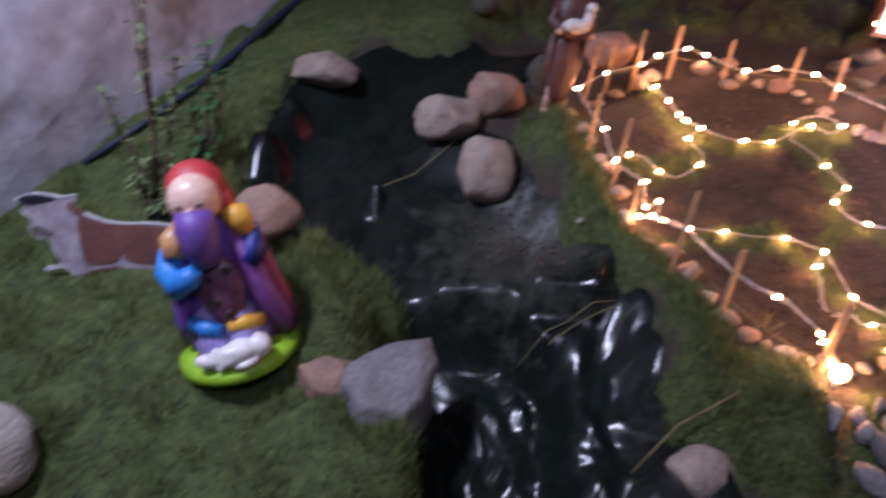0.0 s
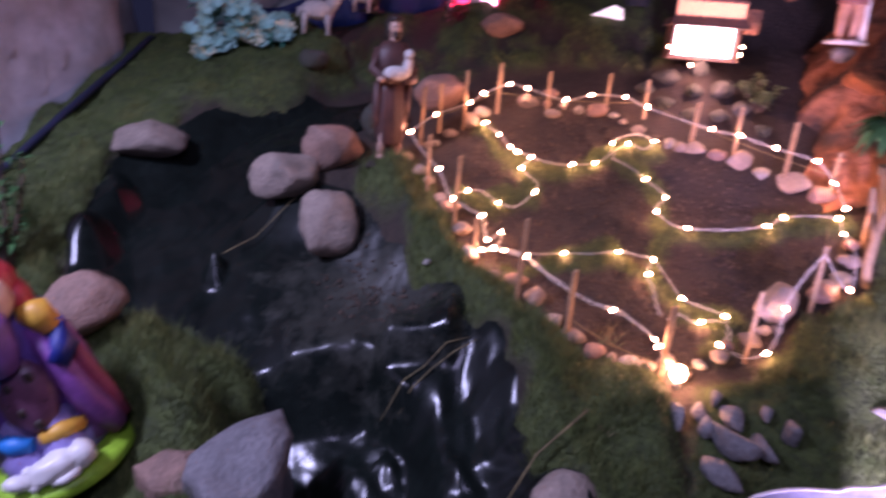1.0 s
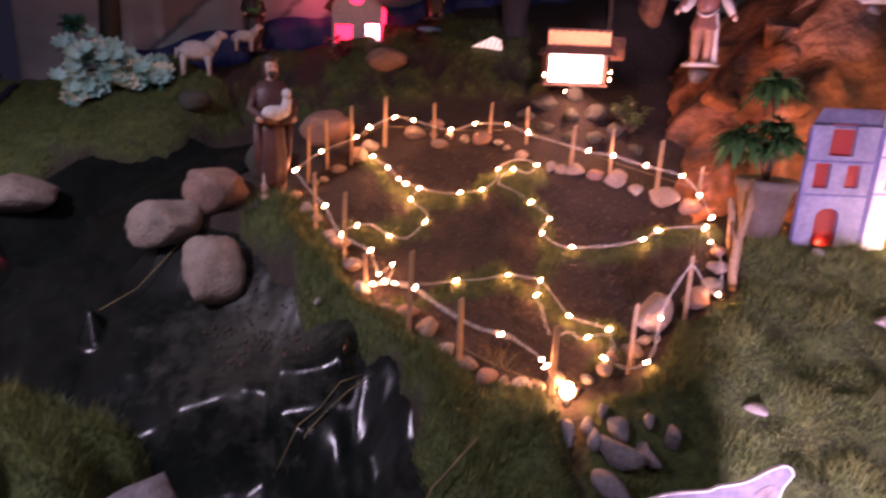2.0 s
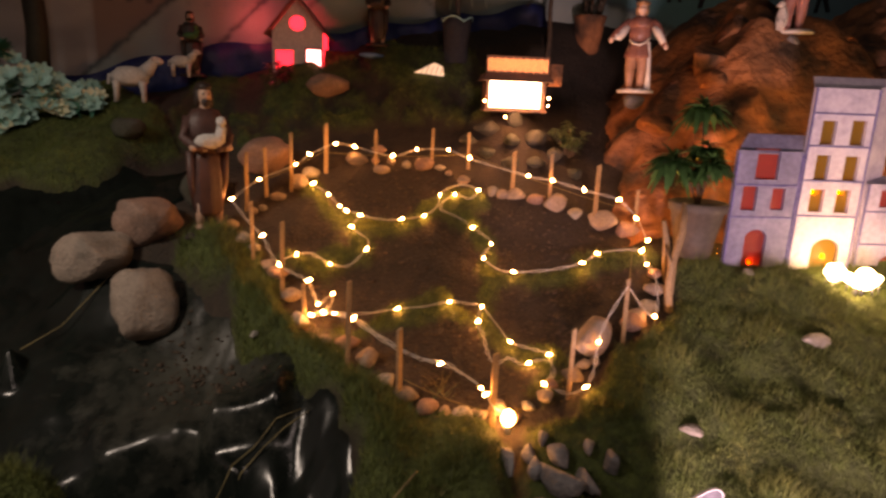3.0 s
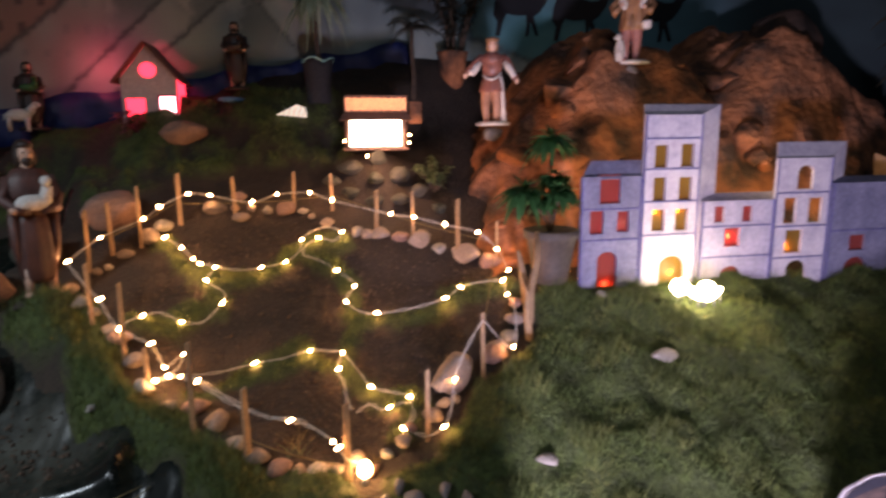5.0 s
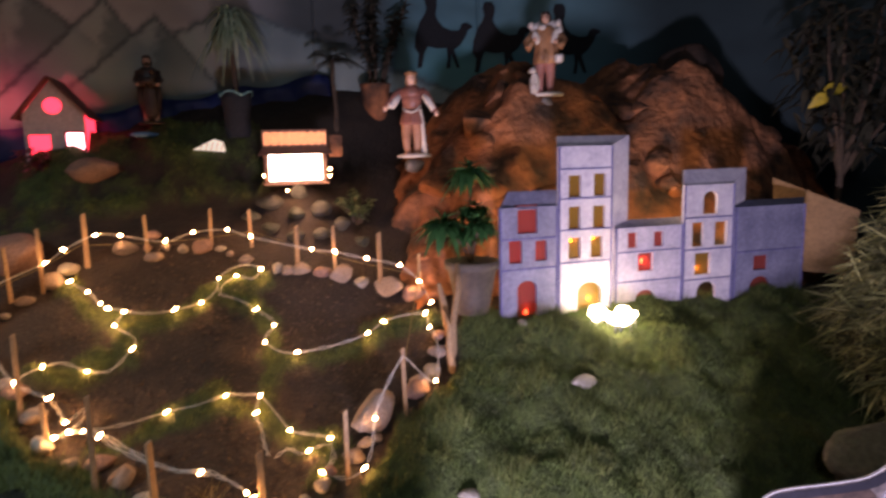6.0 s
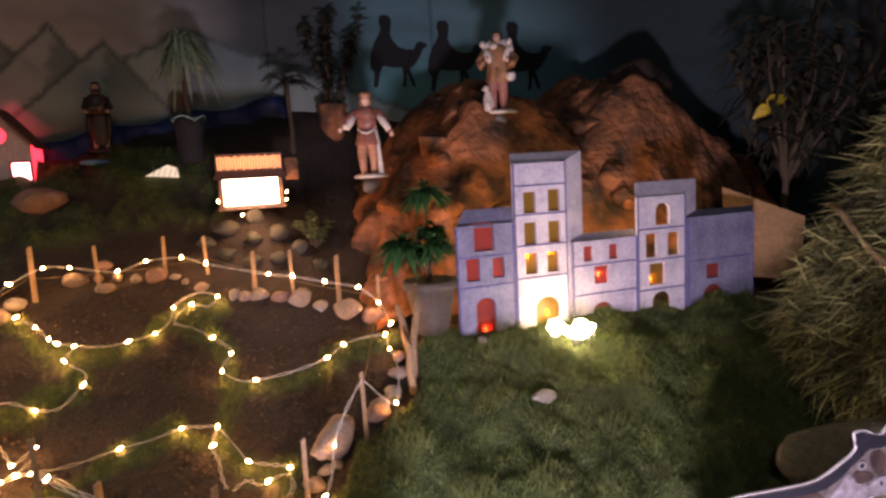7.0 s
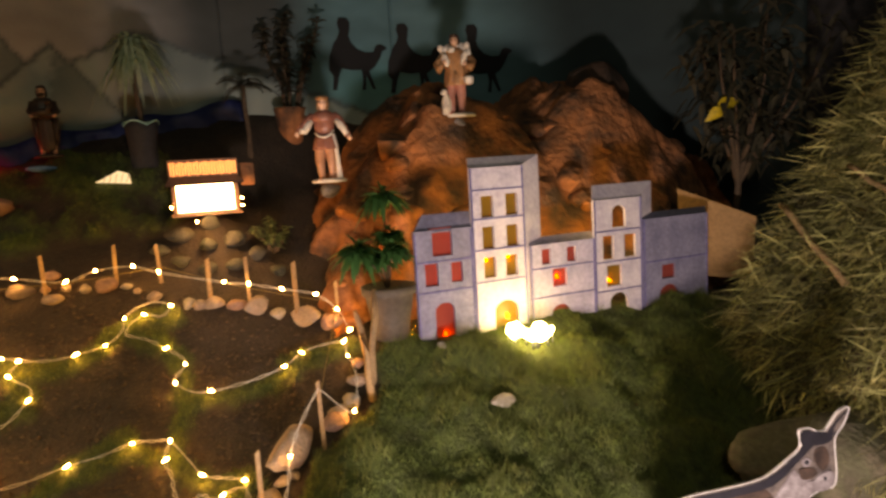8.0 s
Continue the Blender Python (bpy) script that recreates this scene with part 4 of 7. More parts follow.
for x, y, s in ((0.56, 1.70, 0.035), (1.50, 0.965, 0.06), (2.03, 1.035, 0.085), (2.02, 1.28, 0.045), (0.57, 2.80, 0.05)):
    stone(x, y, (s * 1.1, s * 0.8, s * 0.6), M_STONE_PALE, "small white stone lying on the moss", s * 2000, 0.16, 0.4)
for i, (x, y, s) in enumerate(numbers("1.60,2.28,0.12 1.70,2.24,0.10 1.66,2.18,0.09 1.56,2.20,0.09 1.76,2.16,0.11 1.62,2.12,0.08 1.72,2.08,0.09 1.82,2.10,0.09 1.84,1.98,0.08 1.52,2.30,0.09")):
    stone(x, y, (s, s * 0.8, s * 0.7), M_STONE_DARK, "dark grey rock in the heap under the lit shop", i * 31, 0.1, 0.35, "rock heap under the shop")


# ---- fence of split stakes ----
STAKES = numbers("0.79,2.29,0.728 0.935,2.35,0.761 1.13,2.32,0.746 1.337,2.25,0.754 1.47,2.18,0.749 1.565,1.995,0.685 1.655,1.872,0.690 1.76,1.735,0.664 1.87,1.65,0.585 0.60,1.95,0.538 0.661,1.81,0.494 0.705,1.69,0.338 0.77,1.475,0.396 0.87,1.345,0.303 1.07,1.205,0.262 1.29,1.19,0.304 1.535,1.275,0.395 0.62,2.24,0.66 0.70,2.29,0.68")
fence = thing("stake_fence", (1.2, 1.8, 0), label="low fence of rough split wooden stakes round the garden", category="fence")
for i, (x, y, top) in enumerate(STAKES):
    bm = bmesh.new()
    w = 0.017 if i in (1, 7, 5, 13, 14) else 0.013
    z = gz(x, y)
    h = top - z
    lean = 0.006 * math.sin(i * 2.7)
    verts = box(bm, (0, 0, h / 2 - 0.02), (w, w * 0.55, h + 0.04), bevel=0.0015)
    for v in bm.verts:
        if v.co.z > h * 0.6:
            v.co.x += lean
            v.co.z += 0.4 * v.co.x
            v.co.x *= 0.9
    st = part("stake", bm, M_WOOD, fence)
    st.location = (x - 1.2, y - 1.8, z)
    st.rotation_euler = (0, 0, radians(i * 23 % 60 - 40))
for a, b, mid in (((1.535, 1.275, 0.17), (1.87, 1.65, 0.09), 0.0), ((0.87, 1.345, 0.05), (1.07, 1.205, 0.05), 0), ((0.935, 2.35, 0.08), (1.47, 2.18, 0.06), 0), ((1.47, 2.18, 0.06), (1.87, 1.65, 0.08), 0), ((0.62, 2.24, 0.09), (0.935, 2.35, 0.09), 0)):
    bm = bmesh.new()
    p0, p1 = Vector((a[0], a[1], gz(a[0], a[1]) + a[2])), Vector((b[0], b[1], gz(b[0], b[1]) + b[2]))
    tube(bm, [p0.lerp(p1, k / 6) - Vector((1.2, 1.8, 0.012 * math.sin(math.pi * k / 6))) for k in range(7)], 0.0013, n=5)
    part("twine", bm, M_BLADE_DRY, fence, "thin pale twine")
# driftwood sticks leaning by the pot
for x, y, h, lx, ly in ((1.80, 1.38, 0.29, 0.07, 0.05), (1.76, 1.33, 0.19, 0.02, 0.06), (1.83, 1.42, 0.21, -0.05, 0.0)):
    bm = bmesh.new()
    tube(bm, [(0, 0, -0.02), (lx * 0.3, ly * 0.3 + 0.006, h * 0.35), (lx * 0.7, ly * 0.6 - 0.004, h * 0.7), (lx, ly, h)], [0.014, 0.013, 0.011, 0.008], n=7)
    ob = link_mesh("driftwood_stick", bm, M_WOOD)
    ob.location = (x, y, gz(x, y))
    tagged(ob, "pale twisted stick leaning at the garden corner", "stick")


# ---- strings of fairy lights ----
def bulb_mesh():
    bm = bmesh.new()
    lathe(bm, (0, 0, 0), [(0.0018, -0.005), (0.0035, 0.0), (0.0041, 0.0035), (0.0033, 0.0075), (0.0012, 0.011)], n=8)
    me = bpy.data.meshes.new("bulb")
    bm.to_mesh(me)
    bm.free()
    me.materials.append(G_BULB)
    return me


BULB = bulb_mesh()


def light_string(label, points, lit):
    """Cable through the points; a bulb at each of the places in lit."""
    world_pts = [(x, y, max(z, gz(x, y) + 0.006)) for x, y, z in numbers(points)]
    o = Vector(world_pts[0])
    root = thing("string_lights", o, label=label, category="fairy lights", group="fairy lights of the garden")
    line = smooth_line([Vector(p) - o for p in world_pts], steps=7)
    bm = bmesh.new()
    for ph in (0.0, math.pi):
        tube(bm, [Vector(p) + Vector((0.003 * math.cos(i * 0.7 + ph), 0.003 * math.sin(i * 0.6 + ph), 0.003 * math.sin(i * 0.8 + ph))) for i, p in enumerate(line)], 0.0011, n=5)
    part("cable", bm, M_WIRE, root, "twisted clear-white cable")
    for i, (x, y, z) in enumerate(numbers(lit)):
        b = new("bulb", BULB)
        b.parent = root
        b.location = Vector((x, y, max(z, gz(x, y) + 0.004))) - o
        b.rotation_euler = (math.sin(i * 2.1) * 1.2, math.cos(i * 3.3) * 1.2, 0)
    return root


FENCE_RUN = "0.556,2.111,0.519 0.659,2.178,0.575 0.80,2.259,0.616 0.864,2.301,0.649 0.963,2.318,0.687 1.047,2.335,0.675 1.181,2.277,0.645 1.278,2.262,0.671 1.379,2.180,0.677 1.446,2.128,0.648 1.595,1.936,0.603 1.643,1.843,0.597 1.724,1.761,0.571 1.782,1.645,0.554 1.850,1.619,0.490"
light_string("lit warm fairy lights strung along the back fence", FENCE_RUN + " 1.852,1.58,0.45 1.842,1.547,0.426", FENCE_RUN + " 1.842,1.547,0.426")
light_string("lit warm fairy lights at the garden corner", "0.556,2.111,0.519 0.585,2.02,0.475 0.619,1.901,0.436 0.64,1.86,0.385 0.659,1.829,0.356", "0.619,1.901,0.436")
RIDGE_RUN = "0.86,2.25,0.546 0.904,2.189,0.514 0.923,2.109,0.484 0.940,2.070,0.472 0.975,2.035,0.462"
light_string("lit warm fairy lights on a mossy ridge", RIDGE_RUN + " 0.945,2.024,0.423 0.985,1.975,0.375 0.969,1.942,0.345 0.90,1.915,0.315 0.841,1.929,0.317 0.785,1.955,0.355 0.732,1.935,0.359 0.68,1.87,0.365 0.659,1.829,0.356",
             RIDGE_RUN + " 0.945,2.024,0.423 0.969,1.942,0.345 0.841,1.929,0.317 0.732,1.935,0.359 0.659,1.829,0.356")
light_string("lit warm fairy lights looped on a mossy ridge", "0.975,2.035,0.462 1.05,2.00,0.45 1.121,2.008,0.447 1.212,2.012,0.455 1.27,2.02,0.49 1.291,2.057,0.521 1.34,2.075,0.545 1.40,2.07,0.555 1.434,2.024,0.54 1.40,2.02,0.51 1.358,2.05,0.52 1.30,2.04,0.50 1.275,2.01,0.475",
             "1.121,2.008,0.447 1.212,2.012,0.455 1.291,2.057,0.521 1.358,2.057,0.52 1.434,2.024,0.54")
light_string("lit warm fairy lights lying in the garden", "1.275,2.01,0.475 1.33,1.97,0.44 1.362,1.917,0.422 1.385,1.86,0.40 1.377,1.801,0.387 1.33,1.77,0.36 1.318,1.742,0.352 1.35,1.70,0.325 1.40,1.675,0.317 1.50,1.61,0.335 1.603,1.584,0.357 1.691,1.612,0.365 1.75,1.57,0.395 1.796,1.52,0.401 1.775,1.48,0.385 1.765,1.458,0.372",
             "1.362,1.917,0.422 1.377,1.801,0.387 1.318,1.742,0.352 1.40,1.675,0.317 1.603,1.584,0.357 1.691,1.612,0.365 1.796,1.52,0.401 1.765,1.458,0.372")
light_string("clump of lit warm fairy lights on stones", "0.659,1.829,0.356 0.69,1.77,0.345 0.718,1.711,0.337 0.74,1.74,0.29 0.753,1.728,0.256 0.79,1.76,0.262 0.812,1.788,0.262 0.78,1.70,0.255 0.721,1.670,0.243 0.75,1.66,0.25 0.778,1.643,0.252 0.785,1.57,0.265 0.794,1.506,0.280",
             "0.718,1.711,0.337 0.753,1.728,0.256 0.812,1.788,0.262 0.721,1.670,0.243 0.778,1.643,0.252 0.75,1.65,0.255 0.794,1.506,0.280")
light_string("lit warm fairy lights crossing the garden", "0.778,1.643,0.252 0.88,1.66,0.235 0.992,1.696,0.225 1.07,1.66,0.235 1.146,1.636,0.252 1.19,1.59,0.255 1.219,1.558,0.253 1.235,1.48,0.215 1.247,1.422,0.186 1.285,1.37,0.18 1.313,1.325,0.176 1.29,1.27,0.14 1.241,1.229,0.121",
             "0.992,1.696,0.225 1.146,1.636,0.252 1.219,1.558,0.253 1.247,1.422,0.186 1.313,1.325,0.176 1.241,1.229,0.121")
light_string("short end of lit fairy lights hanging down", "1.219,1.558,0.253 1.187,1.523,0.220 1.185,1.48,0.195 1.17,1.43,0.17 1.165,1.39,0.15", "1.187,1.523,0.220")
light_string("loose curl of lit fairy lights on the soil", "1.175,1.37,0.15 1.215,1.375,0.16 1.235,1.345,0.15 1.255,1.339,0.152 1.30,1.325,0.16 1.30,1.27,0.14 1.26,1.235,0.12", "1.255,1.339,0.152")
light_string("lit warm fairy lights along the front fence", "0.794,1.60,0.265 0.794,1.506,0.280 0.85,1.41,0.245 0.90,1.35,0.225 0.963,1.301,0.210 1.00,1.26,0.20 1.036,1.209,0.174 1.06,1.195,0.13 1.095,1.21,0.10", "0.963,1.301,0.210 1.036,1.209,0.174")
light_string("second strand of fairy lights along the front fence", "0.75,1.66,0.255 0.80,1.56,0.27 0.87,1.42,0.235 0.92,1.34,0.215 0.975,1.29,0.215 1.01,1.27,0.19 1.03,1.22,0.18 1.05,1.20,0.15", "1.045,1.205,0.155")
light_string("lit warm fairy lights over the corner stones", "1.241,1.229,0.121 1.285,1.19,0.125 1.324,1.167,0.146 1.36,1.18,0.19 1.39,1.21,0.249 1.44,1.24,0.30 1.52,1.27,0.365 1.545,1.28,0.36 1.60,1.28,0.30 1.646,1.275,0.268 1.70,1.33,0.32 1.745,1.40,0.36 1.765,1.458,0.372",
             "1.324,1.167,0.146 1.39,1.21,0.249 1.646,1.275,0.268")


def lantern_bulb(x, y):
    root = thing("lamp_bulb", (x, y, gz(x, y)), label="larger lit warm bulb at the front stake", category="bulb")
    bm = bmesh.new()
    lathe(bm, (0, 0, 0), [(0.006, 0.018), (0.016, 0.028), (0.018, 0.042), (0.012, 0.056), (0.003, 0.062)], n=12)
    part("glass", bm, G_BIG, root, "glowing warm glass", True)
    bm = bmesh.new()
    lathe(bm, (0, 0, 0), [(0.009, -0.005), (0.010, 0.0), (0.009, 0.02)], n=12)
    part("socket", bm, M_METAL, root, "dull metal socket")


lantern_bulb(1.105, 1.185)


# ---- statues: plain painted plaster figures, each one mesh ----
def figure_standing(name, x, y, h, turn, mats, label, base=True, z=None, lamb="", skirt=True, slim=1.0):
    """Standing robed figure of height h; mats: robe, upper, skin, hair, base, lamb."""
    bm = bmesh.new()
    k = h / 1.0
    if base:
        lathe(bm, (0.01 * k, 0, 0), [(0.19 * k, 0), (0.205 * k, 0.015 * k), (0.20 * k, 0.03 * k), (0.16 * k, 0.048 * k)], 4, 22, 0.72, 0.06, 5)
    if skirt:
        lathe(bm, (0, 0, 0), [(0.085 * k, 0.10 * k), (0.105 * k, 0.13 * k), (0.115 * k, 0.22 * k), (0.118 * k, 0.35 * k), (0.105 * k, 0.48 * k), (0.095 * k, 0.56 * k)], 0, 26, 0.66, 0.10, 8)
        for sx in (-0.075, 0.075):
            tube(bm, [(sx * k, -0.01 * k, 0.03 * k), (sx * 0.9 * k, 0, 0.2 * k)], [0.028 * k, 0.04 * k], 2, 8)
            blob(bm, (sx * 1.1 * k, -0.03 * k, 0.022 * k), (0.034 * k, 0.055 * k, 0.022 * k), 2)
        tube(bm, [(0, 0.02 * k, 0.02 * k), (0, 0.02 * k, 0.2 * k)], [0.06 * k, 0.08 * k], 3, 10)
    else:
        for sx, fy in ((-0.062, -0.02), (0.045, 0.01)):
            tube(bm, [(sx * k, fy * k, 0.04 * k), (sx * 1.15 * k, (fy - 0.012) * k, 0.13 * k), (sx * 1.2 * k, (fy - 0.018) * k, 0.25 * k), (sx * 1.05 * k, -0.005 * k, 0.36 * k), (sx * 0.9 * k, 0, 0.5 * k)], [0.030 * k, 0.044 * k, 0.056 * k, 0.066 * k, 0.070 * k], 0, 12)
            blob(bm, (sx * 1.1 * k, (fy - 0.05) * k, 0.048 * k), (0.034 * k, 0.066 * k, 0.026 * k), 0, rot=(0, 0, sx * 300))
        lathe(bm, (0, 0, 0), [(0.142 * k, 0.385 * k), (0.140 * k, 0.42 * k), (0.122 * k, 0.49 * k), (0.104 * k, 0.56 * k)], 1, 26, 0.72, 0.07, 8)
    lathe(bm, (0, 0, 0), [(0.10 * k, 0.53 * k), (0.115 * k, 0.64 * k), (0.13 * k, 0.74 * k), (0.105 * k, 0.80 * k), (0.05 * k, 0.835 * k)], 1, 18, 0.66)
    tube(bm, [(0, 0, 0.80 * k), (0, -0.008 * k, 0.87 * k)], [0.042 * k, 0.036 * k], 2, 10)
    blob(bm, (0, -0.014 * k, 0.912 * k), (0.050 * k, 0.058 * k, 0.070 * k), 2, seg=16, rings=12)
    blob(bm, (0, -0.072 * k, 0.905 * k), (0.010 * k, 0.014 * k, 0.016 * k), 2)
    for s in (-1, 1):
        blob(bm, (s * 0.020 * k, -0.064 * k, 0.925 * k), (0.010 * k, 0.007 * k, 0.006 * k), 3)
        blob(bm, (s * 0.048 * k, 0.008 * k, 0.895 * k), (0.022 * k, 0.040 * k, 0.060 * k), 3)
    blob(bm, (0, 0.022 * k, 0.935 * k), (0.066 * k, 0.062 * k, 0.072 * k), 3, rough=0.15, seg=16, rings=10)
    blob(bm, (0, -0.024 * k, 0.972 * k), (0.056 * k, 0.052 * k, 0.026 * k), 3, rough=0.15)
    if lamb == "arms":
        blob(bm, (0, -0.052 * k, 0.872 * k), (0.036 * k, 0.026 * k, 0.034 * k), 3)
        lathe(bm, (0, 0, 0), [(0.135 * k, 0.60 * k), (0.150 * k, 0.66 * k), (0.142 * k, 0.76 * k), (0.09 * k, 0.825 * k)], 1, 26, 0.62, 0.06, 7)
        tube(bm, [(0.085 * k, 0.02 * k, 0.15 * k), (0.125 * k, 0.0, 0.35 * k), (0.135 * k, -0.02 * k, 0.55 * k)], [0.03 * k, 0.035 * k, 0.03 * k], 1, 10)
        tube(bm, [(-0.085 * k, 0.02 * k, 0.14 * k), (-0.12 * k, 0.0, 0.34 * k), (-0.13 * k, -0.02 * k, 0.55 * k)], [0.03 * k, 0.035 * k, 0.03 * k], 1, 10)
    if lamb == "arms":
        for s in (-1, 1):
            tube(bm, [(s * 0.125 * k, 0, 0.77 * k), (s * 0.165 * k, -0.03 * k, 0.64 * k), (s * 0.12 * k, -0.12 * k, 0.58 * k), (s * 0.03 * k, -0.14 * k, 0.57 * k)], [0.042 * k, 0.044 * k, 0.036 * k, 0.028 * k], 1, 9)
            blob(bm, (s * 0.13 * k, -0.125 * k, 0.575 * k), (0.035 * k, 0.03 * k, 0.025 * k), 2)
        blob(bm, (-0.01 * k, -0.14 * k, 0.62 * k), (0.115 * k, 0.05 * k, 0.05 * k), 5, rough=0.12)
        tube(bm, [(0.06 * k, -0.14 * k, 0.62 * k), (0.085 * k, -0.14 * k, 0.72 * k)], [0.045 * k, 0.035 * k], 5, 8)
        blob(bm, (0.07 * k, -0.165 * k, 0.75 * k), (0.035 * k, 0.055 * k, 0.035 * k), 5)
    elif lamb == "shoulders":
        # cream lamb laid over both shoulders above a broad brown cloak
        tube(bm, [(-0.19 * k, -0.04 * k, 0.70 * k), (-0.15 * k, -0.02 * k, 0.80 * k), (-0.08 * k, 0.03 * k, 0.84 * k), (0.09 * k, 0.03 * k, 0.84 * k), (0.15 * k, -0.02 * k, 0.80 * k), (0.17 * k, -0.05 * k, 0.72 * k)], [0.038 * k, 0.05 * k, 0.06 * k, 0.06 * k, 0.05 * k, 0.036 * k], 5, 12)
        blob(bm, (-0.165 * k, -0.07 * k, 0.835 * k), (0.040 * k, 0.055 * k, 0.042 * k), 5, rough=0.2)
        blob(bm, (0.155 * k, -0.05 * k, 0.845 * k), (0.036 * k, 0.045 * k, 0.045 * k), 5, rough=0.2, seed=2)
        lathe(bm, (0.015 * k, 0, 0), [(0.150 * k, 0.40 * k), (0.142 * k, 0.50 * k), (0.132 * k, 0.58 * k), (0.165 * k, 0.70 * k), (0.150 * k, 0.78 * k), (0.08 * k, 0.83 * k)], 1, 30, 0.62, 0.13, 6)
        for cx, cz, rx, rz in ((-0.105, 0.685, 0.045, 0.085), (0.125, 0.70, 0.038, 0.095), (-0.03, 0.80, 0.05, 0.035)):
            blob(bm, (cx * k, -0.105 * k, cz * k), (rx * k, 0.030 * k, rz * k), 5, rot=(0, cx * 160, 0), rough=0.2, seed=int(cz * 100))
        for s, hx, hz in ((-1, 0.13, 0.64), (1, 0.15, 0.60)):
            tube(bm, [(s * 0.15 * k, 0, 0.76 * k), (s * 0.215 * k, -0.06 * k, 0.64 * k), (s * 0.19 * k, -0.11 * k, 0.57 * k), (s * hx * k, -0.125 * k, hz * k)], [0.045 * k, 0.052 * k, 0.046 * k, 0.026 * k], 1, 12)
            blob(bm, (s * hx * 0.9 * k, -0.13 * k, (hz + 0.025) * k), (0.028 * k, 0.024 * k, 0.03 * k), 2)
        lathe(bm, (0.165 * k, -0.085 * k, 0.38 * k), [(0.028 * k, 0.0), (0.052 * k, 0.02 * k), (0.060 * k, 0.07 * k), (0.054 * k, 0.095 * k)], 4, 16)
        # white sheep sitting upright at the feet
        lathe(bm, (-0.125 * k, -0.10 * k, 0.03 * k), [(0.040 * k, 0.0), (0.052 * k, 0.05 * k), (0.062 * k, 0.11 * k), (0.060 * k, 0.16 * k), (0.042 * k, 0.22 * k), (0.032 * k, 0.25 * k)], 5, 18, 1.0, 0.08, 7)
        blob(bm, (-0.140 * k, -0.115 * k, 0.305 * k), (0.040 * k, 0.048 * k, 0.040 * k), 5, rough=0.15)
        blob(bm, (-0.165 * k, -0.140 * k, 0.295 * k), (0.026 * k, 0.028 * k, 0.022 * k), 5)
        for sx in (-0.150, -0.105):
            tube(bm, [(sx * k, -0.145 * k, 0.035 * k), (sx * k, -0.145 * k, 0.15 * k)], [0.016 * k, 0.022 * k], 5, 8)
    else:
        # flat cap, wide white-lined sleeves, rope belt and a staff at the side
        blob(bm, (0.0, 0.0, 0.972 * k), (0.078 * k, 0.074 * k, 0.034 * k), 3, rot=(12, 0, 0), seg=18, rings=10)
        lathe(bm, (0, 0.0, 0), [(0.125 * k, 0.70 * k), (0.140 * k, 0.735 * k), (0.110 * k, 0.80 * k), (0.05 * k, 0.84 * k)], 1, 24, 0.7, 0.07, 7)
        for s, ex, ez, hx, hz in ((-1, 0.235, 0.66, 0.29, 0.595), (1, 0.215, 0.64, 0.265, 0.53)):
            tube(bm, [(s * 0.115 * k, 0, 0.785 * k), (s * 0.175 * k, -0.01 * k, 0.73 * k), (s * ex * k, -0.03 * k, ez * k), (s * hx * k, -0.06 * k, hz * k)], [0.042 * k, 0.046 * k, 0.048 * k, 0.038 * k], 1, 12)
            tube(bm, [(s * 0.140 * k, -0.03 * k, 0.72 * k), (s * 0.190 * k, -0.045 * k, 0.655 * k), (s * 0.225 * k, -0.065 * k, 0.60 * k), (s * (hx - 0.01) * k, -0.085 * k, (hz + 0.01) * k)], [0.030 * k, 0.046 * k, 0.040 * k, 0.030 * k], 5, 10)
            blob(bm, (s * (hx + 0.02) * k, -0.07 * k, (hz - 0.025) * k), (0.028 * k, 0.026 * k, 0.034 * k), 2)
        tube(bm, [(-0.108 * k, -0.045 * k, 0.575 * k), (-0.06 * k, -0.085 * k, 0.535 * k), (0.0, -0.095 * k, 0.520 * k), (0.06 * k, -0.085 * k, 0.545 * k), (0.105 * k, -0.05 * k, 0.60 * k)], 0.013 * k, 4, 8)
        tube(bm, [(0.135 * k, -0.02 * k, 0.04 * k), (0.130 * k, -0.025 * k, 0.22 * k), (0.118 * k, -0.035 * k, 0.42 * k), (0.10 * k, -0.05 * k, 0.56 * k)], [0.040 * k, 0.026 * k, 0.022 * k, 0.018 * k], 5, 10)
    ob = link_mesh(name, bm, mats)
    ob.matrix_world = pose(x, y, gz(x, y) if z is None else z, 0, 0, turn) @ Matrix.Diagonal((slim, slim, 1, 1))
    return tagged(ob, label, "statue")


figure_standing("shepherd_statue", 0.485, 2.10, 0.465, 12, [M_ROBE, M_ROBE, M_SKIN, M_HAIR, M_HAIR, M_WOOL], "painted plaster shepherd in a brown robe holding a white lamb", slim=0.88, base=False, lamb="arms", z=0.425)
figure_standing("peasant_statue", 2.155, 2.05, 0.36, -38, [M_ROBE_TAN, M_ROBE_ROSE, M_FACE, M_CLOAK, M_WHITE, M_WHITE], "glazed plaster man in tan tunic with spread arms on the rocks", skirt=False, z=0.925)
figure_standing("shepherd_carrier_statue", 2.66, 1.75, 0.355, -55, [M_ROBE_PINK, M_CLOAK, M_SKIN, M_HAIR, M_WHITE, M_WOOL], "glazed plaster shepherd carrying a lamb on his shoulders", skirt=False, lamb="shoulders", z=1.172)
figure_standing("dark_statue", 1.35, 2.97, 0.31, -20, [M_ROBE_DARK, M_ROBE_DARK, M_SKIN, M_HAIR, M_ROBE_DARK, M_ROBE_DARK], "small dark robed plaster figure by the backdrop", z=1.105, lamb="arms")
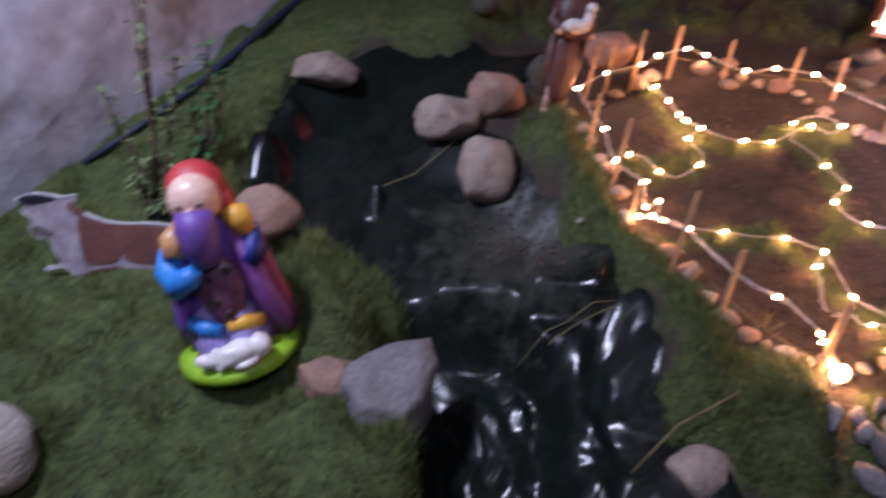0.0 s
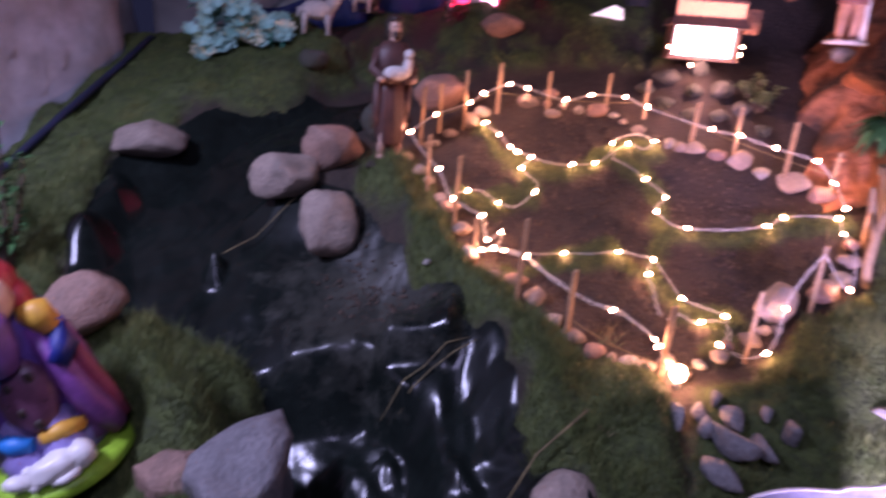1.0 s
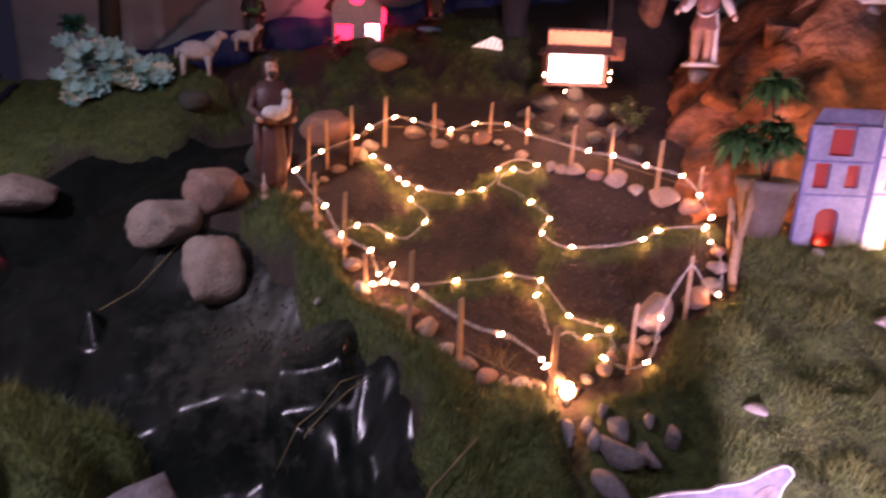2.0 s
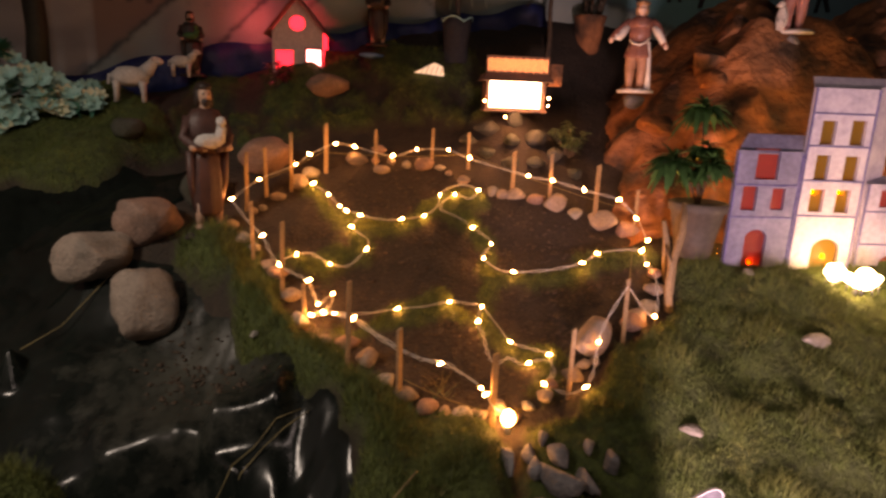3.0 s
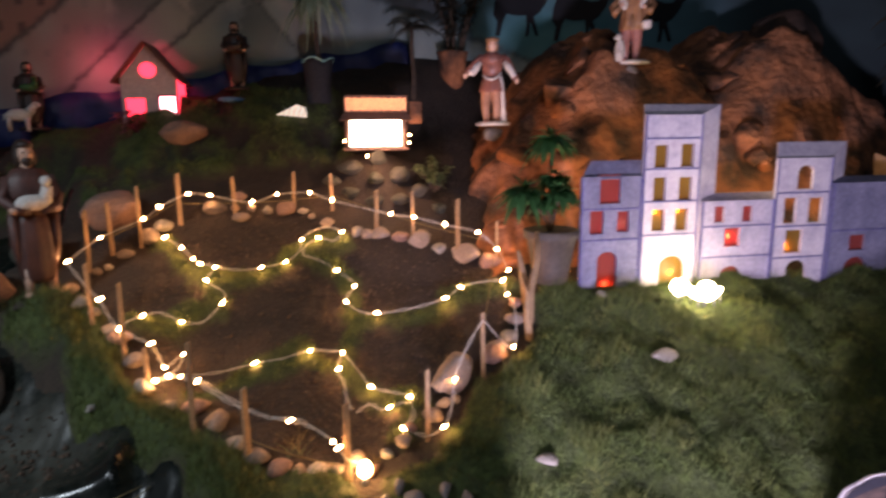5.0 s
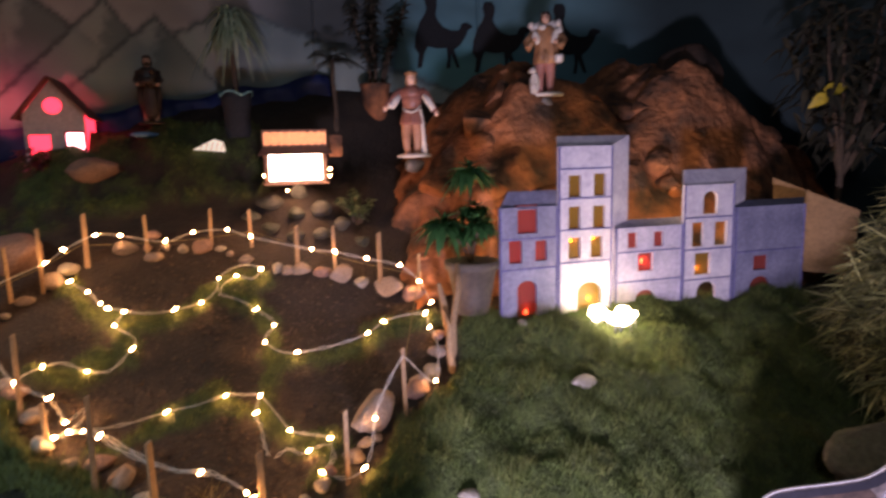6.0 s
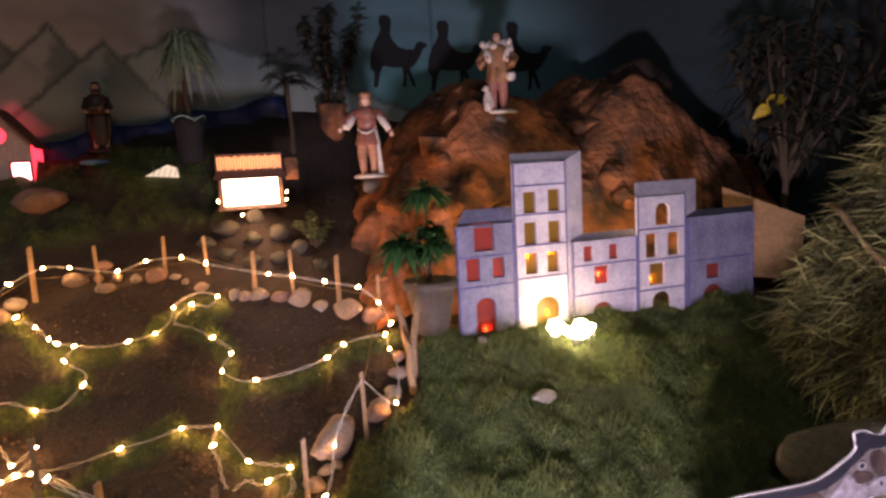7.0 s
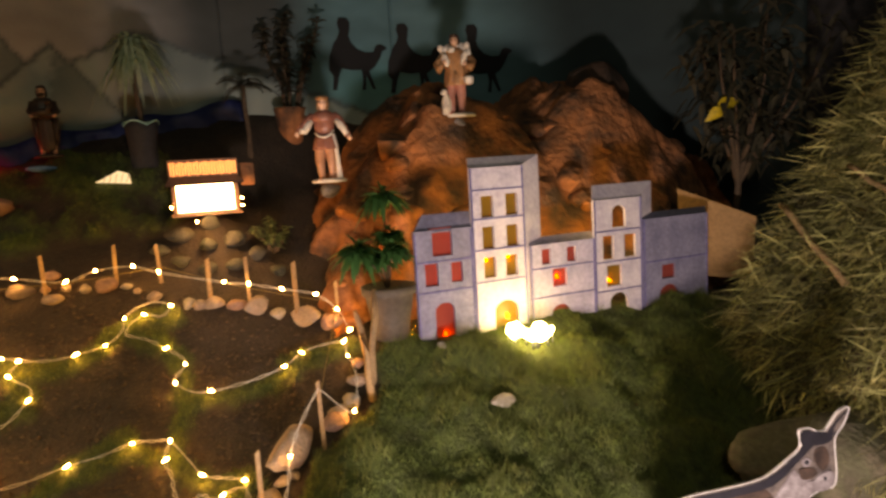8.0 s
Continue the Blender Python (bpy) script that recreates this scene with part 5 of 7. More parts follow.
figure_standing("dark_statue", 0.52, 3.18, 0.29, 0, [M_ROBE_DARK, M_ROBE_DARK, M_SKIN, M_HAIR, M_ROBE_DARK, M_LEAF], "small dark plaster figure standing behind the sheep", z=0.925, lamb="arms")
for x, y, z, s in ((2.155, 2.05, 0.925, 0.10), (2.66, 1.75, 1.172, 0.10)):
    stone(x, y, (s, s * 0.8, 0.07), M_STONE_GREY, "flat grey rock carrying a statue", 10, 0.0, 0.3, z=z - 0.066)
bm = bmesh.new()
stone_mesh(bm, (0.15, 0.12, 0.05), 50)
ob = link_mesh("stone", bm, M_SOIL_POT)
ob.location = (0.485, 2.10, 0.408)
tagged(ob, "dark flat stone under the shepherd statue", "stone")


def kneeling_figure(x, y, turn):
    bm = bmesh.new()
    lathe(bm, (0, 0, 0), [(0.155, 0.0), (0.168, 0.012), (0.164, 0.032), (0.13, 0.046)], 0, 32)
    # lavender underskirt parted over the knees
    for s in (-1, 1):
        tube(bm, [(s * 0.042, -0.080, 0.04), (s * 0.042, -0.078, 0.09), (s * 0.038, -0.055, 0.14), (s * 0.03, -0.03, 0.17)], [0.046, 0.048, 0.044, 0.03], 1, 12)
    lathe(bm, (0, 0.010, 0), [(0.118, 0.045), (0.116, 0.09), (0.100, 0.15), (0.085, 0.19)], 1, 26, 0.8, 0.04, 7)
    # violet gown, plum cloak with a crimson outer edge
    lathe(bm, (-0.01, 0.012, 0), [(0.118, 0.09), (0.112, 0.17), (0.098, 0.27), (0.088, 0.34), (0.062, 0.385), (0.03, 0.40)], 2, 28, 0.74, 0.035, 6)
    lathe(bm, (0.018, 0.036, 0), [(0.140, 0.06), (0.134, 0.12), (0.116, 0.22), (0.098, 0.32), (0.062, 0.385)], 10, 30, 0.66, 0.05, 5)
    tube(bm, [(0.055, -0.02, 0.345), (0.085, -0.045, 0.27), (0.105, -0.045, 0.19), (0.128, -0.030, 0.12), (0.145, -0.012, 0.065)], [0.020, 0.030, 0.034, 0.034, 0.026], 10, 12)
    tube(bm, [(0.098, 0.0, 0.34), (0.122, -0.008, 0.25), (0.142, 0.002, 0.16), (0.160, 0.012, 0.075)], [0.014, 0.020, 0.024, 0.020], 13, 12)
    tube(bm, [(-0.075, -0.02, 0.30), (-0.100, -0.040, 0.21), (-0.112, -0.036, 0.13), (-0.115, -0.03, 0.07)], [0.026, 0.030, 0.028, 0.022], 3, 12)
    # spotted brown apron and the bright hems below it
    blob(bm, (0.012, -0.070, 0.215), (0.062, 0.030, 0.085), 5, rot=(-8, 0, 0), seg=20, rings=12)
    for dx, dz in ((-0.022, 0.25), (0.024, 0.262), (0.034, 0.205), (-0.012, 0.195), (0.012, 0.162), (-0.03, 0.215)):
        blob(bm, (0.012 + dx, -0.097 + 9 * dx * dx - 0.14 * (0.215 - dz), dz), (0.011, 0.007, 0.012), 12)
    tube(bm, [(-0.085, -0.060, 0.135), (-0.045, -0.094, 0.128), (-0.005, -0.104, 0.122)], [0.020, 0.022, 0.014], 6, 12)
    tube(bm, [(0.012, -0.102, 0.128), (0.055, -0.092, 0.130), (0.095, -0.062, 0.120)], [0.012, 0.021, 0.015], 4, 12)
    # sleeves: tan shoulder over a bright blue forearm; golden collar over a dark blue cuff
    tube(bm, [(-0.060, -0.015, 0.365), (-0.088, -0.035, 0.335), (-0.090, -0.060, 0.30)], [0.026, 0.036, 0.028], 14, 14)
    tube(bm, [(-0.100, -0.030, 0.315), (-0.114, -0.050, 0.265), (-0.088, -0.088, 0.245), (-0.045, -0.104, 0.268), (-0.028, -0.104, 0.285)], [0.030, 0.036, 0.034, 0.028, 0.018], 6, 14)
    tube(bm, [(0.050, -0.020, 0.385), (0.082, -0.024, 0.375), (0.098, -0.020, 0.335)], [0.022, 0.036, 0.028], 4, 14)
    tube(bm, [(0.100, -0.018, 0.345), (0.112, -0.035, 0.295), (0.092, -0.062, 0.262)], [0.026, 0.032, 0.024], 11, 14)
    # bowed head in a red cap, violet beard on the chest
    blob(bm, (-0.006, -0.046, 0.432), (0.064, 0.060, 0.062), 7, rot=(20, 0, 0), seg=22, rings=16)
    blob(bm, (-0.004, -0.108, 0.416), (0.011, 0.011, 0.015), 7)
    for s in (-1, 1):
        blob(bm, (-0.006 + s * 0.024, -0.101, 0.432), (0.010, 0.005, 0.004), 12)
    blob(bm, (-0.008, -0.002, 0.452), (0.074, 0.062, 0.062), 8, seg=22, rings=14)
    blob(bm, (0.056, 0.0, 0.40), (0.024, 0.036, 0.055), 8)
    tube(bm, [(-0.006, -0.078, 0.414), (-0.006, -0.088, 0.380), (-0.004, -0.090, 0.335), (0.0, -0.080, 0.29)], [0.044, 0.052, 0.048, 0.030], 2, 16)
    # white lamb lying on the base
    blob(bm, (0.030, -0.128, 0.072), (0.066, 0.034, 0.030), 9, rot=(0, -6, 14), rough=0.2, seg=18, rings=12)
    blob(bm, (0.082, -0.116, 0.075), (0.032, 0.032, 0.032), 9, rough=0.2, seed=4)
    blob(bm, (-0.048, -0.138, 0.064), (0.034, 0.021, 0.018), 9, rot=(0, 20, 10))
    blob(bm, (-0.030, -0.120, 0.080), (0.012, 0.018, 0.008), 9)
    tube(bm, [(0.075, -0.140, 0.055), (0.045, -0.158, 0.050), (0.02, -0.154, 0.05)], [0.012, 0.010, 0.008], 9, 7)
    tube(bm, [(0.0, -0.146, 0.06), (-0.02, -0.162, 0.05)], [0.012, 0.009], 9, 7)
    ob = link_mesh("kneeling_statue", bm, [M_LIME, M_LILAC, M_VIOLET, M_VIOLET, M_YELLOW, M_APRON, M_BLUE, M_FACE, M_RED, M_WHITE, M_PLUM, M_BLUE_DARK, M_HAIR, M_CAPE, M_TAN])
    ob.matrix_world = pose(x, y, gz(x, y) - 0.004, -3, -14, turn) @ Matrix.Diagonal((0.90, 0.98, 1.0, 1))
    return tagged(ob, "bright painted kneeling figure on a round lime green base", "statue")


kneeling_figure(-0.325, 1.33, 8)


# ---- toy animals ----
def sheep(x, y, size, turn, label, z=None):
    k = size
    bm = bmesh.new()
    blob(bm, (0, 0, 0.62 * k), (0.48 * k, 0.24 * k, 0.25 * k), 0, rough=0.18, seed=3, seg=16, rings=10)
    tube(bm, [(0.36 * k, 0, 0.72 * k), (0.52 * k, 0, 0.92 * k), (0.58 * k, 0, 1.02 * k)], [0.2 * k, 0.14 * k, 0.11 * k], 0, 10)
    blob(bm, (0.66 * k, 0, 1.04 * k), (0.17 * k, 0.10 * k, 0.10 * k), 0, rot=(0, 18, 0))
    for s in (-1, 1):
        blob(bm, (0.56 * k, s * 0.12 * k, 1.08 * k), (0.04 * k, 0.07 * k, 0.03 * k), 0)
    for sx in (-0.34, 0.3):
        for sy in (-0.13, 0.13):
            tube(bm, [(sx * k, sy * k, -0.03 * k), (sx * k, sy * k, 0.2 * k), (sx * 0.95 * k, sy * k, 0.5 * k)], [0.055 * k, 0.05 * k, 0.1 * k], 0, 8)
    tube(bm, [(-0.46 * k, 0, 0.66 * k), (-0.52 * k, 0, 0.4 * k)], [0.06 * k, 0.03 * k], 0, 7)
    ob = link_mesh("toy_sheep", bm, M_WOOL)
    ob.matrix_world = pose(x, y, gz(x, y) if z is None else z, 0, 0, turn)
    return tagged(ob, label, "toy sheep")


sheep(0.26, 3.02, 0.165, -5, "white plaster toy sheep standing on the grass")
sheep(0.47, 3.13, 0.105, -10, "smaller white plaster toy sheep by the dark figure", 0.925)


def cutout(name, outline, patches, place, turn, label, mats, strut=None):
    root = thing(name, place, turn, label=label, category="cutout")
    bm = bmesh.new()
    slab(bm, smooth2(outline), 0, 0.006, 0, 1)
    board = part("board", bm, [mats[0], M_CARD_EDGE], root)
    cx = sum(p[0] for p in outline) / len(outline)
    cz = sum(p[1] for p in outline) / len(outline)
    bm = bmesh.new()
    o2 = smooth2(outline)
    n = len(o2)
    for k in range(n):
        a, b = o2[k], o2[(k + 1) % n]
        tube(bm, [(a[0], -0.001, a[1]), (b[0], -0.001, b[1])], 0.0011, n=5, caps=False)
    part("rim", bm, M_CARD_EDGE, root, "white cut edge")
    for i, (pname, shape, mi) in enumerate(patches):
        bm = bmesh.new()
        slab(bm, smooth2(shape), -0.0016 - 0.0002 * i, -0.0005)
        part(pname, bm, mats[mi], root)
    bm = bmesh.new()
    low = min(p[1] for p in outline)
    cx = strut[0] if strut else cx
    box(bm, (cx, 0.03, low + 0.04), (0.02, 0.05, strut[1] if strut else 0.14))
    part("strut", bm, M_WOOD, root, "wooden strut behind")
    return root


def smooth2(o):
    return [tuple(p) for p in smooth_line(o, True, 3)]


COW = [(-0.108, -0.03), (-0.128, -0.002), (-0.121, 0.03), (-0.144, 0.046), (-0.134, 0.067), (-0.158, 0.078), (-0.117, 0.101), (-0.071, 0.105), (-0.035, 0.102), (0.001, 0.112), (-0.006, 0.084), (0.007, 0.068), (0.042, 0.056), (0.082, 0.046), (0.143, 0.048), (0.216, 0.059), (0.36, 0.05), (0.4, 0), (0.4, -0.12), (0.209, -0.139), (0.127, -0.145), (0.114, -0.117), (0.088, -0.123), (0.064, -0.163), (-0.008, -0.173), (-0.06, -0.185), (-0.021, -0.148), (-0.044, -0.111), (-0.091, -0.127), (-0.095, -0.118), (-0.053, -0.103), (-0.072, -0.056), (-0.082, -0.026)]
cutout("cow_cutout", COW, [("brown_patch", [(0.006, 0.051), (0.081, 0.039), (0.205, 0.051), (0.34, 0.03), (0.34, -0.05), (0.204, -0.07), (0.133, -0.071), (0.115, -0.049), (0.097, -0.076), (0.019, -0.095), (0.005, -0.045)], 1), ("leg_patch", [(0.006, -0.126), (0.08, -0.095), (0.115, -0.098), (0.092, -0.132), (0.065, -0.156), (-0.008, -0.166)], 1),
                           ("horn", [(-0.152, 0.077), (-0.115, 0.096), (-0.071, 0.1), (-0.051, 0.095), (-0.089, 0.078), (-0.13, 0.067)], 2), ("muzzle", [(-0.112, -0.024), (-0.124, -0.004), (-0.105, 0.008), (-0.07, -0.006), (-0.082, -0.023)], 3), ("ear", [(-0.01, 0.098), (-0.005, 0.082), (0.022, 0.063), (0.001, 0.055), (-0.023, 0.074)], 1)],
       (-0.85, 1.56, 0.0), 2, "flat printed cutout of a brown and white resting cow", [M_COW_WHITE, M_COW_BROWN, M_DONKEY_DARK, M_DONKEY], strut=(0.1, 0.2))
DONKEY = [(-0.235, -0.30), (-0.25, -0.12), (-0.235, 0.01), (-0.20, 0.05), (-0.16, 0.072), (-0.06, 0.085), (0.02, 0.10), (0.08, 0.14), (0.105, 0.165), (0.10, 0.20), (0.125, 0.205), (0.145, 0.195), (0.165, 0.20), (0.19, 0.235), (0.215, 0.245), (0.205, 0.21), (0.185, 0.178), (0.186, 0.14), (0.190, 0.09), (0.182, 0.06), (0.14, 0.05), (0.12, 0.0), (0.12, -0.30)]
cutout("donkey_cutout", DONKEY, [("flank", [(-0.225, -0.01), (-0.17, 0.052), (-0.06, 0.066), (0.02, 0.075), (0.05, 0.01), (0.03, -0.10), (0.0, -0.25), (-0.22, -0.25), (-0.235, -0.12)], 3),
                                         ("chest", [(0.075, 0.085), (0.115, 0.10), (0.135, 0.055), (0.112, 0.0), (0.112, -0.25), (0.02, -0.25), (0.04, -0.08), (0.055, 0.02)], 2),
                                         ("mane", [(-0.232, 0.0), (-0.20, 0.045), (-0.16, 0.066), (-0.06, 0.079), (0.02, 0.094), (0.08, 0.134), (0.105, 0.165), (0.12, 0.185), (0.15, 0.183), (0.135, 0.165), (0.095, 0.125), (0.04, 0.078), (-0.05, 0.062), (-0.15, 0.048), (-0.20, 0.022)], 1),
                                         ("ear", [(0.105, 0.17), (0.103, 0.196), (0.125, 0.20), (0.135, 0.18), (0.12, 0.165)], 1), ("ear", [(0.165, 0.185), (0.185, 0.215), (0.21, 0.238), (0.20, 0.212), (0.182, 0.183)], 1),
                                         ("forelock", [(0.122, 0.172), (0.125, 0.192), (0.14, 0.196), (0.165, 0.190), (0.178, 0.178), (0.165, 0.166), (0.14, 0.164)], 1), ("ear_lining", [(0.178, 0.192), (0.19, 0.215), (0.207, 0.232), (0.20, 0.212), (0.188, 0.193)], 0),
                                         ("nose_shade", [(0.137, 0.152), (0.16, 0.158), (0.17, 0.135), (0.168, 0.113), (0.155, 0.103), (0.137, 0.125)], 3), ("cheek", [(0.102, 0.112), (0.135, 0.110), (0.142, 0.096), (0.125, 0.086), (0.106, 0.088)], 3),
                                         ("cheek_stripe", [(0.088, 0.112), (0.098, 0.094), (0.108, 0.083), (0.107, 0.060), (0.085, 0.030), (0.04, 0.035), (0.056, 0.066), (0.070, 0.086)], 2),
                                         ("muzzle", [(0.116, 0.080), (0.135, 0.082), (0.152, 0.096), (0.175, 0.100), (0.184, 0.085), (0.178, 0.062), (0.15, 0.054), (0.118, 0.058)], 2), ("eye", [(0.107, 0.126), (0.112, 0.136), (0.121, 0.137), (0.127, 0.127), (0.120, 0.117), (0.111, 0.117)], 2),
                                         ("pupil", [(0.112, 0.127), (0.117, 0.133), (0.123, 0.127), (0.117, 0.121)], 1), ("nostril", [(0.158, 0.084), (0.161, 0.090), (0.165, 0.084), (0.161, 0.078)], 1)],
       (2.01, 0.29, 0.135), -40, "flat printed cutout of a grey donkey with white cut edge", [M_DONKEY, M_DONKEY_DARK, M_DONKEY_PALE, M_DONKEY_BROWN])
LAMB = [(-0.12, -0.12), (-0.12, 0.0), (-0.05, 0.045), (0.03, 0.055), (0.05, 0.065), (0.10, 0.075), (0.14, 0.10), (0.17, 0.11), (0.185, 0.09), (0.17, 0.06), (0.165, 0.0), (0.15, -0.06), (0.14, -0.12)]
cutout("lamb_cutout", LAMB, [("ear_patch", [(0.12, 0.05), (0.15, 0.07), (0.165, 0.05), (0.15, 0.02)], 1)], (1.08, 0.72, 0.075), -18, "flat pale printed cutout of a resting animal", [M_LAMB, M_DONKEY])


# ---- paper town ----
TOWN = Matrix.Translation((2.158, 1.32, 0)) @ Matrix.Rotation(math.atan2(-0.37, 0.93), 4, "Z")


def pierced(bm, s0, s1, z0, z1, holes, d0, d1, mi=0):
    """A panel with openings (s0, z0, s1, z1, arched)."""
    S = sorted({s0, s1, *[h[0] for h in holes], *[h[2] for h in holes]})
    Z = sorted({z0, z1, *[h[1] for h in holes], *[h[3] for h in holes]})
    at = {}

    def vert(s, z):
        key = (round(s, 5), round(z, 5))
        if key not in at:
            at[key] = bm.verts.new((s, d0, z))
        return at[key]

    faces = []
    for a, b in zip(S, S[1:]):
        for c, d in zip(Z, Z[1:]):
            cx, cz = (a + b) / 2, (c + d) / 2
            if not any(h[0] < cx < h[2] and h[1] < cz < h[3] for h in holes):
                faces.append(bm.faces.new((vert(a, c), vert(b, c), vert(b, d), vert(a, d))))
    for h in holes:
        if h[4]:
            w, top, mid = (h[2] - h[0]) / 2, h[3], (h[0] + h[2]) / 2
            for sgn in (-1, 1):
                arc = [(mid + sgn * w * math.sin(q), top - w * 0.8 + w * 0.8 * math.cos(q)) for q in [k * math.pi / 12 for k in range(7)]]
                ring = [vert(mid + sgn * w, top)] + [vert(*p) for p in arc]
                faces.append(bm.faces.new(ring if sgn < 0 else ring[::-1]))
    bmesh.ops.remove_doubles(bm, verts=bm.verts[:], dist=1e-5)
    faces = bm.faces[:]
    ext = bmesh.ops.extrude_face_region(bm, geom=faces)
    for v in [g for g in ext["geom"] if isinstance(g, bmesh.types.BMVert)]:
        v.co.y += d1 - d0
    bmesh.ops.recalc_face_normals(bm, faces=bm.faces[:])
    for f in bm.faces:
        f.material_index = mi


def model_house(s0, s1, zb, zt, rise, holes, wall, film, shear=0.09, deep=0.055, label="", floors=(), inset=0.03):
    root = new("model_building")
    root.matrix_world = TOWN @ Matrix.Translation((s0, 0, zb))
    w, h = s1 - s0, zt - zb
    H = [(a - s0, max(b - zb, 0.0), c - s0, d - zb, arch) for a, b, c, d, arch in holes]
    bm = bmesh.new()
    pierced(bm, 0, w, 0, h, H, 0, 0.013)
    part("facade", bm, wall, root)
    bm = bmesh.new()
    a = [bm.verts.new(p) for p in ((w, 0.010, 0), (w + shear, deep, 0), (w + shear, deep, h + rise), (w, 0.010, h))]
    bm.faces.new(a)
    ob = part("side_panel", bm, wall, root)
    ob.modifiers.new("thickness", "SOLIDIFY").thickness = 0.005
    bm = bmesh.new()
    a = [bm.verts.new(p) for p in ((0, 0.008, h), (w, 0.008, h), (w + shear, deep, h + rise), (inset, deep, h + rise))]
    bm.faces.new(a)
    ob = part("top_panel", bm, wall, root)
    ob.modifiers.new("thickness", "SOLIDIFY").thickness = 0.005
    for f in floors:
        bm = bmesh.new()
        box(bm, (w / 2, -0.001, f - zb), (w, 0.005, 0.005), bevel=0.001)
        part("floor_band", bm, M_LINE, root, "blue painted band")
    for x in (0.003, w - 0.003):
        bm = bmesh.new()
        box(bm, (x, -0.001, h / 2), (0.006, 0.006, h), bevel=0.001)
        part("corner_strip", bm, M_LINE, root, "blue painted corner strip")
    for i, q in enumerate(H):
        if film[i % len(film)] is None:
            continue
        bm = bmesh.new()
        box(bm, ((q[0] + q[2]) / 2, 0.0155, (q[1] + q[3]) / 2), (q[2] - q[0] + 0.012, 0.0015, q[3] - q[1] + 0.012))
        part("window_film", bm, film[i % len(film)], root, "coloured cellophane")
    return tagged(root, label, "model house", "paper town")


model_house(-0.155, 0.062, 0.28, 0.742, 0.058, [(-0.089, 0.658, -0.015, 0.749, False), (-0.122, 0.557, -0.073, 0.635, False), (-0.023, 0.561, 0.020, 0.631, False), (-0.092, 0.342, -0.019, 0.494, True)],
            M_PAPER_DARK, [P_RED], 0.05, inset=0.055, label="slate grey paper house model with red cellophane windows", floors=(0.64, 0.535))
model_house(0.065, 0.276, 0.26, 0.950, 0.036, [(0.104, 0.775, 0.152, 0.850, False), (0.202, 0.776, 0.250, 0.853, False), (0.104, 0.663, 0.150, 0.742, False), (0.200, 0.663, 0.248, 0.741, False), (0.104, 0.558, 0.151, 0.632, False), (0.192, 0.557, 0.239, 0.632, False), (0.139, 0.326, 0.235, 0.469, True)],
            M_PAPER_WHITE, [P_YEL], 0.10, inset=0.02, label="tall white paper tower model with yellow cellophane windows", floors=(0.872, 0.77, 0.66, 0.545))
model_house(0.294, 0.577, 0.25, 0.655, 0.022, [(0.343, 0.579, 0.383, 0.636, False), (0.453, 0.578, 0.494, 0.634, False), (0.387, 0.491, 0.450, 0.558, False), (0.378, 0.315, 0.463, 0.420, True)],
            M_PAPER, [P_RED], 0.03, label="low lavender paper house model with red windows", floors=(0.565, 0.455))
model_house(0.580, 0.805, 0.24, 0.798, 0.055, [(0.665, 0.687, 0.730, 0.772, True), (0.619, 0.565, 0.670, 0.657, False), (0.721, 0.565, 0.777, 0.655, False), (0.635, 0.457, 0.706, 0.540, False), (0.647, 0.306, 0.734, 0.428, True)],
            M_PAPER_WHITE, [None, None, None, P_YEL, None], 0.10, inset=0.035, label="pale paper house model with arched openings", floors=(0.675, 0.555, 0.44))
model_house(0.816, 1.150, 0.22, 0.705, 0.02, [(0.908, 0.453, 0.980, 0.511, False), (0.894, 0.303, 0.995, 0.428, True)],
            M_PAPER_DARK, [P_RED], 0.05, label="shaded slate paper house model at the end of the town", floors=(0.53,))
# unseen lamps assumed behind the houses, added to light the clay bank
for s, z, e in ((-0.05, 0.66, 0.25), (0.19, 0.88, 0.35), (0.42, 0.70, 0.3), (0.70, 0.78, 0.3), (0.96, 0.60, 0.12)):
    p = TOWN @ Vector((s, 0.15, z))
    lamp("town_back_light", "POINT", p, p + Vector((0, -1, 0)), e, (1.0, 0.7, 0.35), 0.01)


def town_bulbs_with_glare():
    """Bright bulbs in the moss before the town, with added glowing balls for their glare."""
    # most of these balls are added; their spread imitates the bulbs' bloom
    for i, (x, y, z, k) in enumerate((x - 0.02, y - 0.045, z, k) if y > 1.12 else (x, y, z, k) for x, y, z, k in numbers("2.325,1.103,0.374,0.85 2.308,1.112,0.368,0.55 2.343,1.094,0.366,0.45 2.316,1.108,0.392,0.42 2.333,1.100,0.388,0.40 2.300,1.125,0.380,0.42 2.292,1.142,0.374,0.48 2.284,1.160,0.380,0.40 2.274,1.203,0.388,0.62 2.262,1.196,0.380,0.45 2.286,1.190,0.385,0.48 2.266,1.210,0.400,0.36 2.280,1.197,0.404,0.34 2.254,1.208,0.390,0.34 2.362,1.090,0.370,0.32 2.378,1.092,0.374,0.26")):
        root = thing("bulb_and_glare", (x, y, max(z, gz(x, y) + 0.01)), label="bright warm ball standing for bulbs and their glare before the town" if i else "largest bulb before the paper town, enlarged for its glare", category="bulb", group="bulbs before the town")
        root.rotation_euler = (0.2 * math.sin(i * 2.0), 0.2 * math.cos(i * 1.3), 0)
        bm = bmesh.new()
        blob(bm, (0, 0, 0), (0.036 * k, 0.036 * k, 0.042 * k), 0, seg=12, rings=8)
        part("glass", bm, G_TOWN, root, "glowing ball of bulb and glare", True)
        bm = bmesh.new()
        lathe(bm, (0, 0, 0), [(0.008 * k, -0.05), (0.009 * k, -0.035), (0.010 * k, -0.022 * k)], n=10)
        part("socket", bm, M_METAL, root)


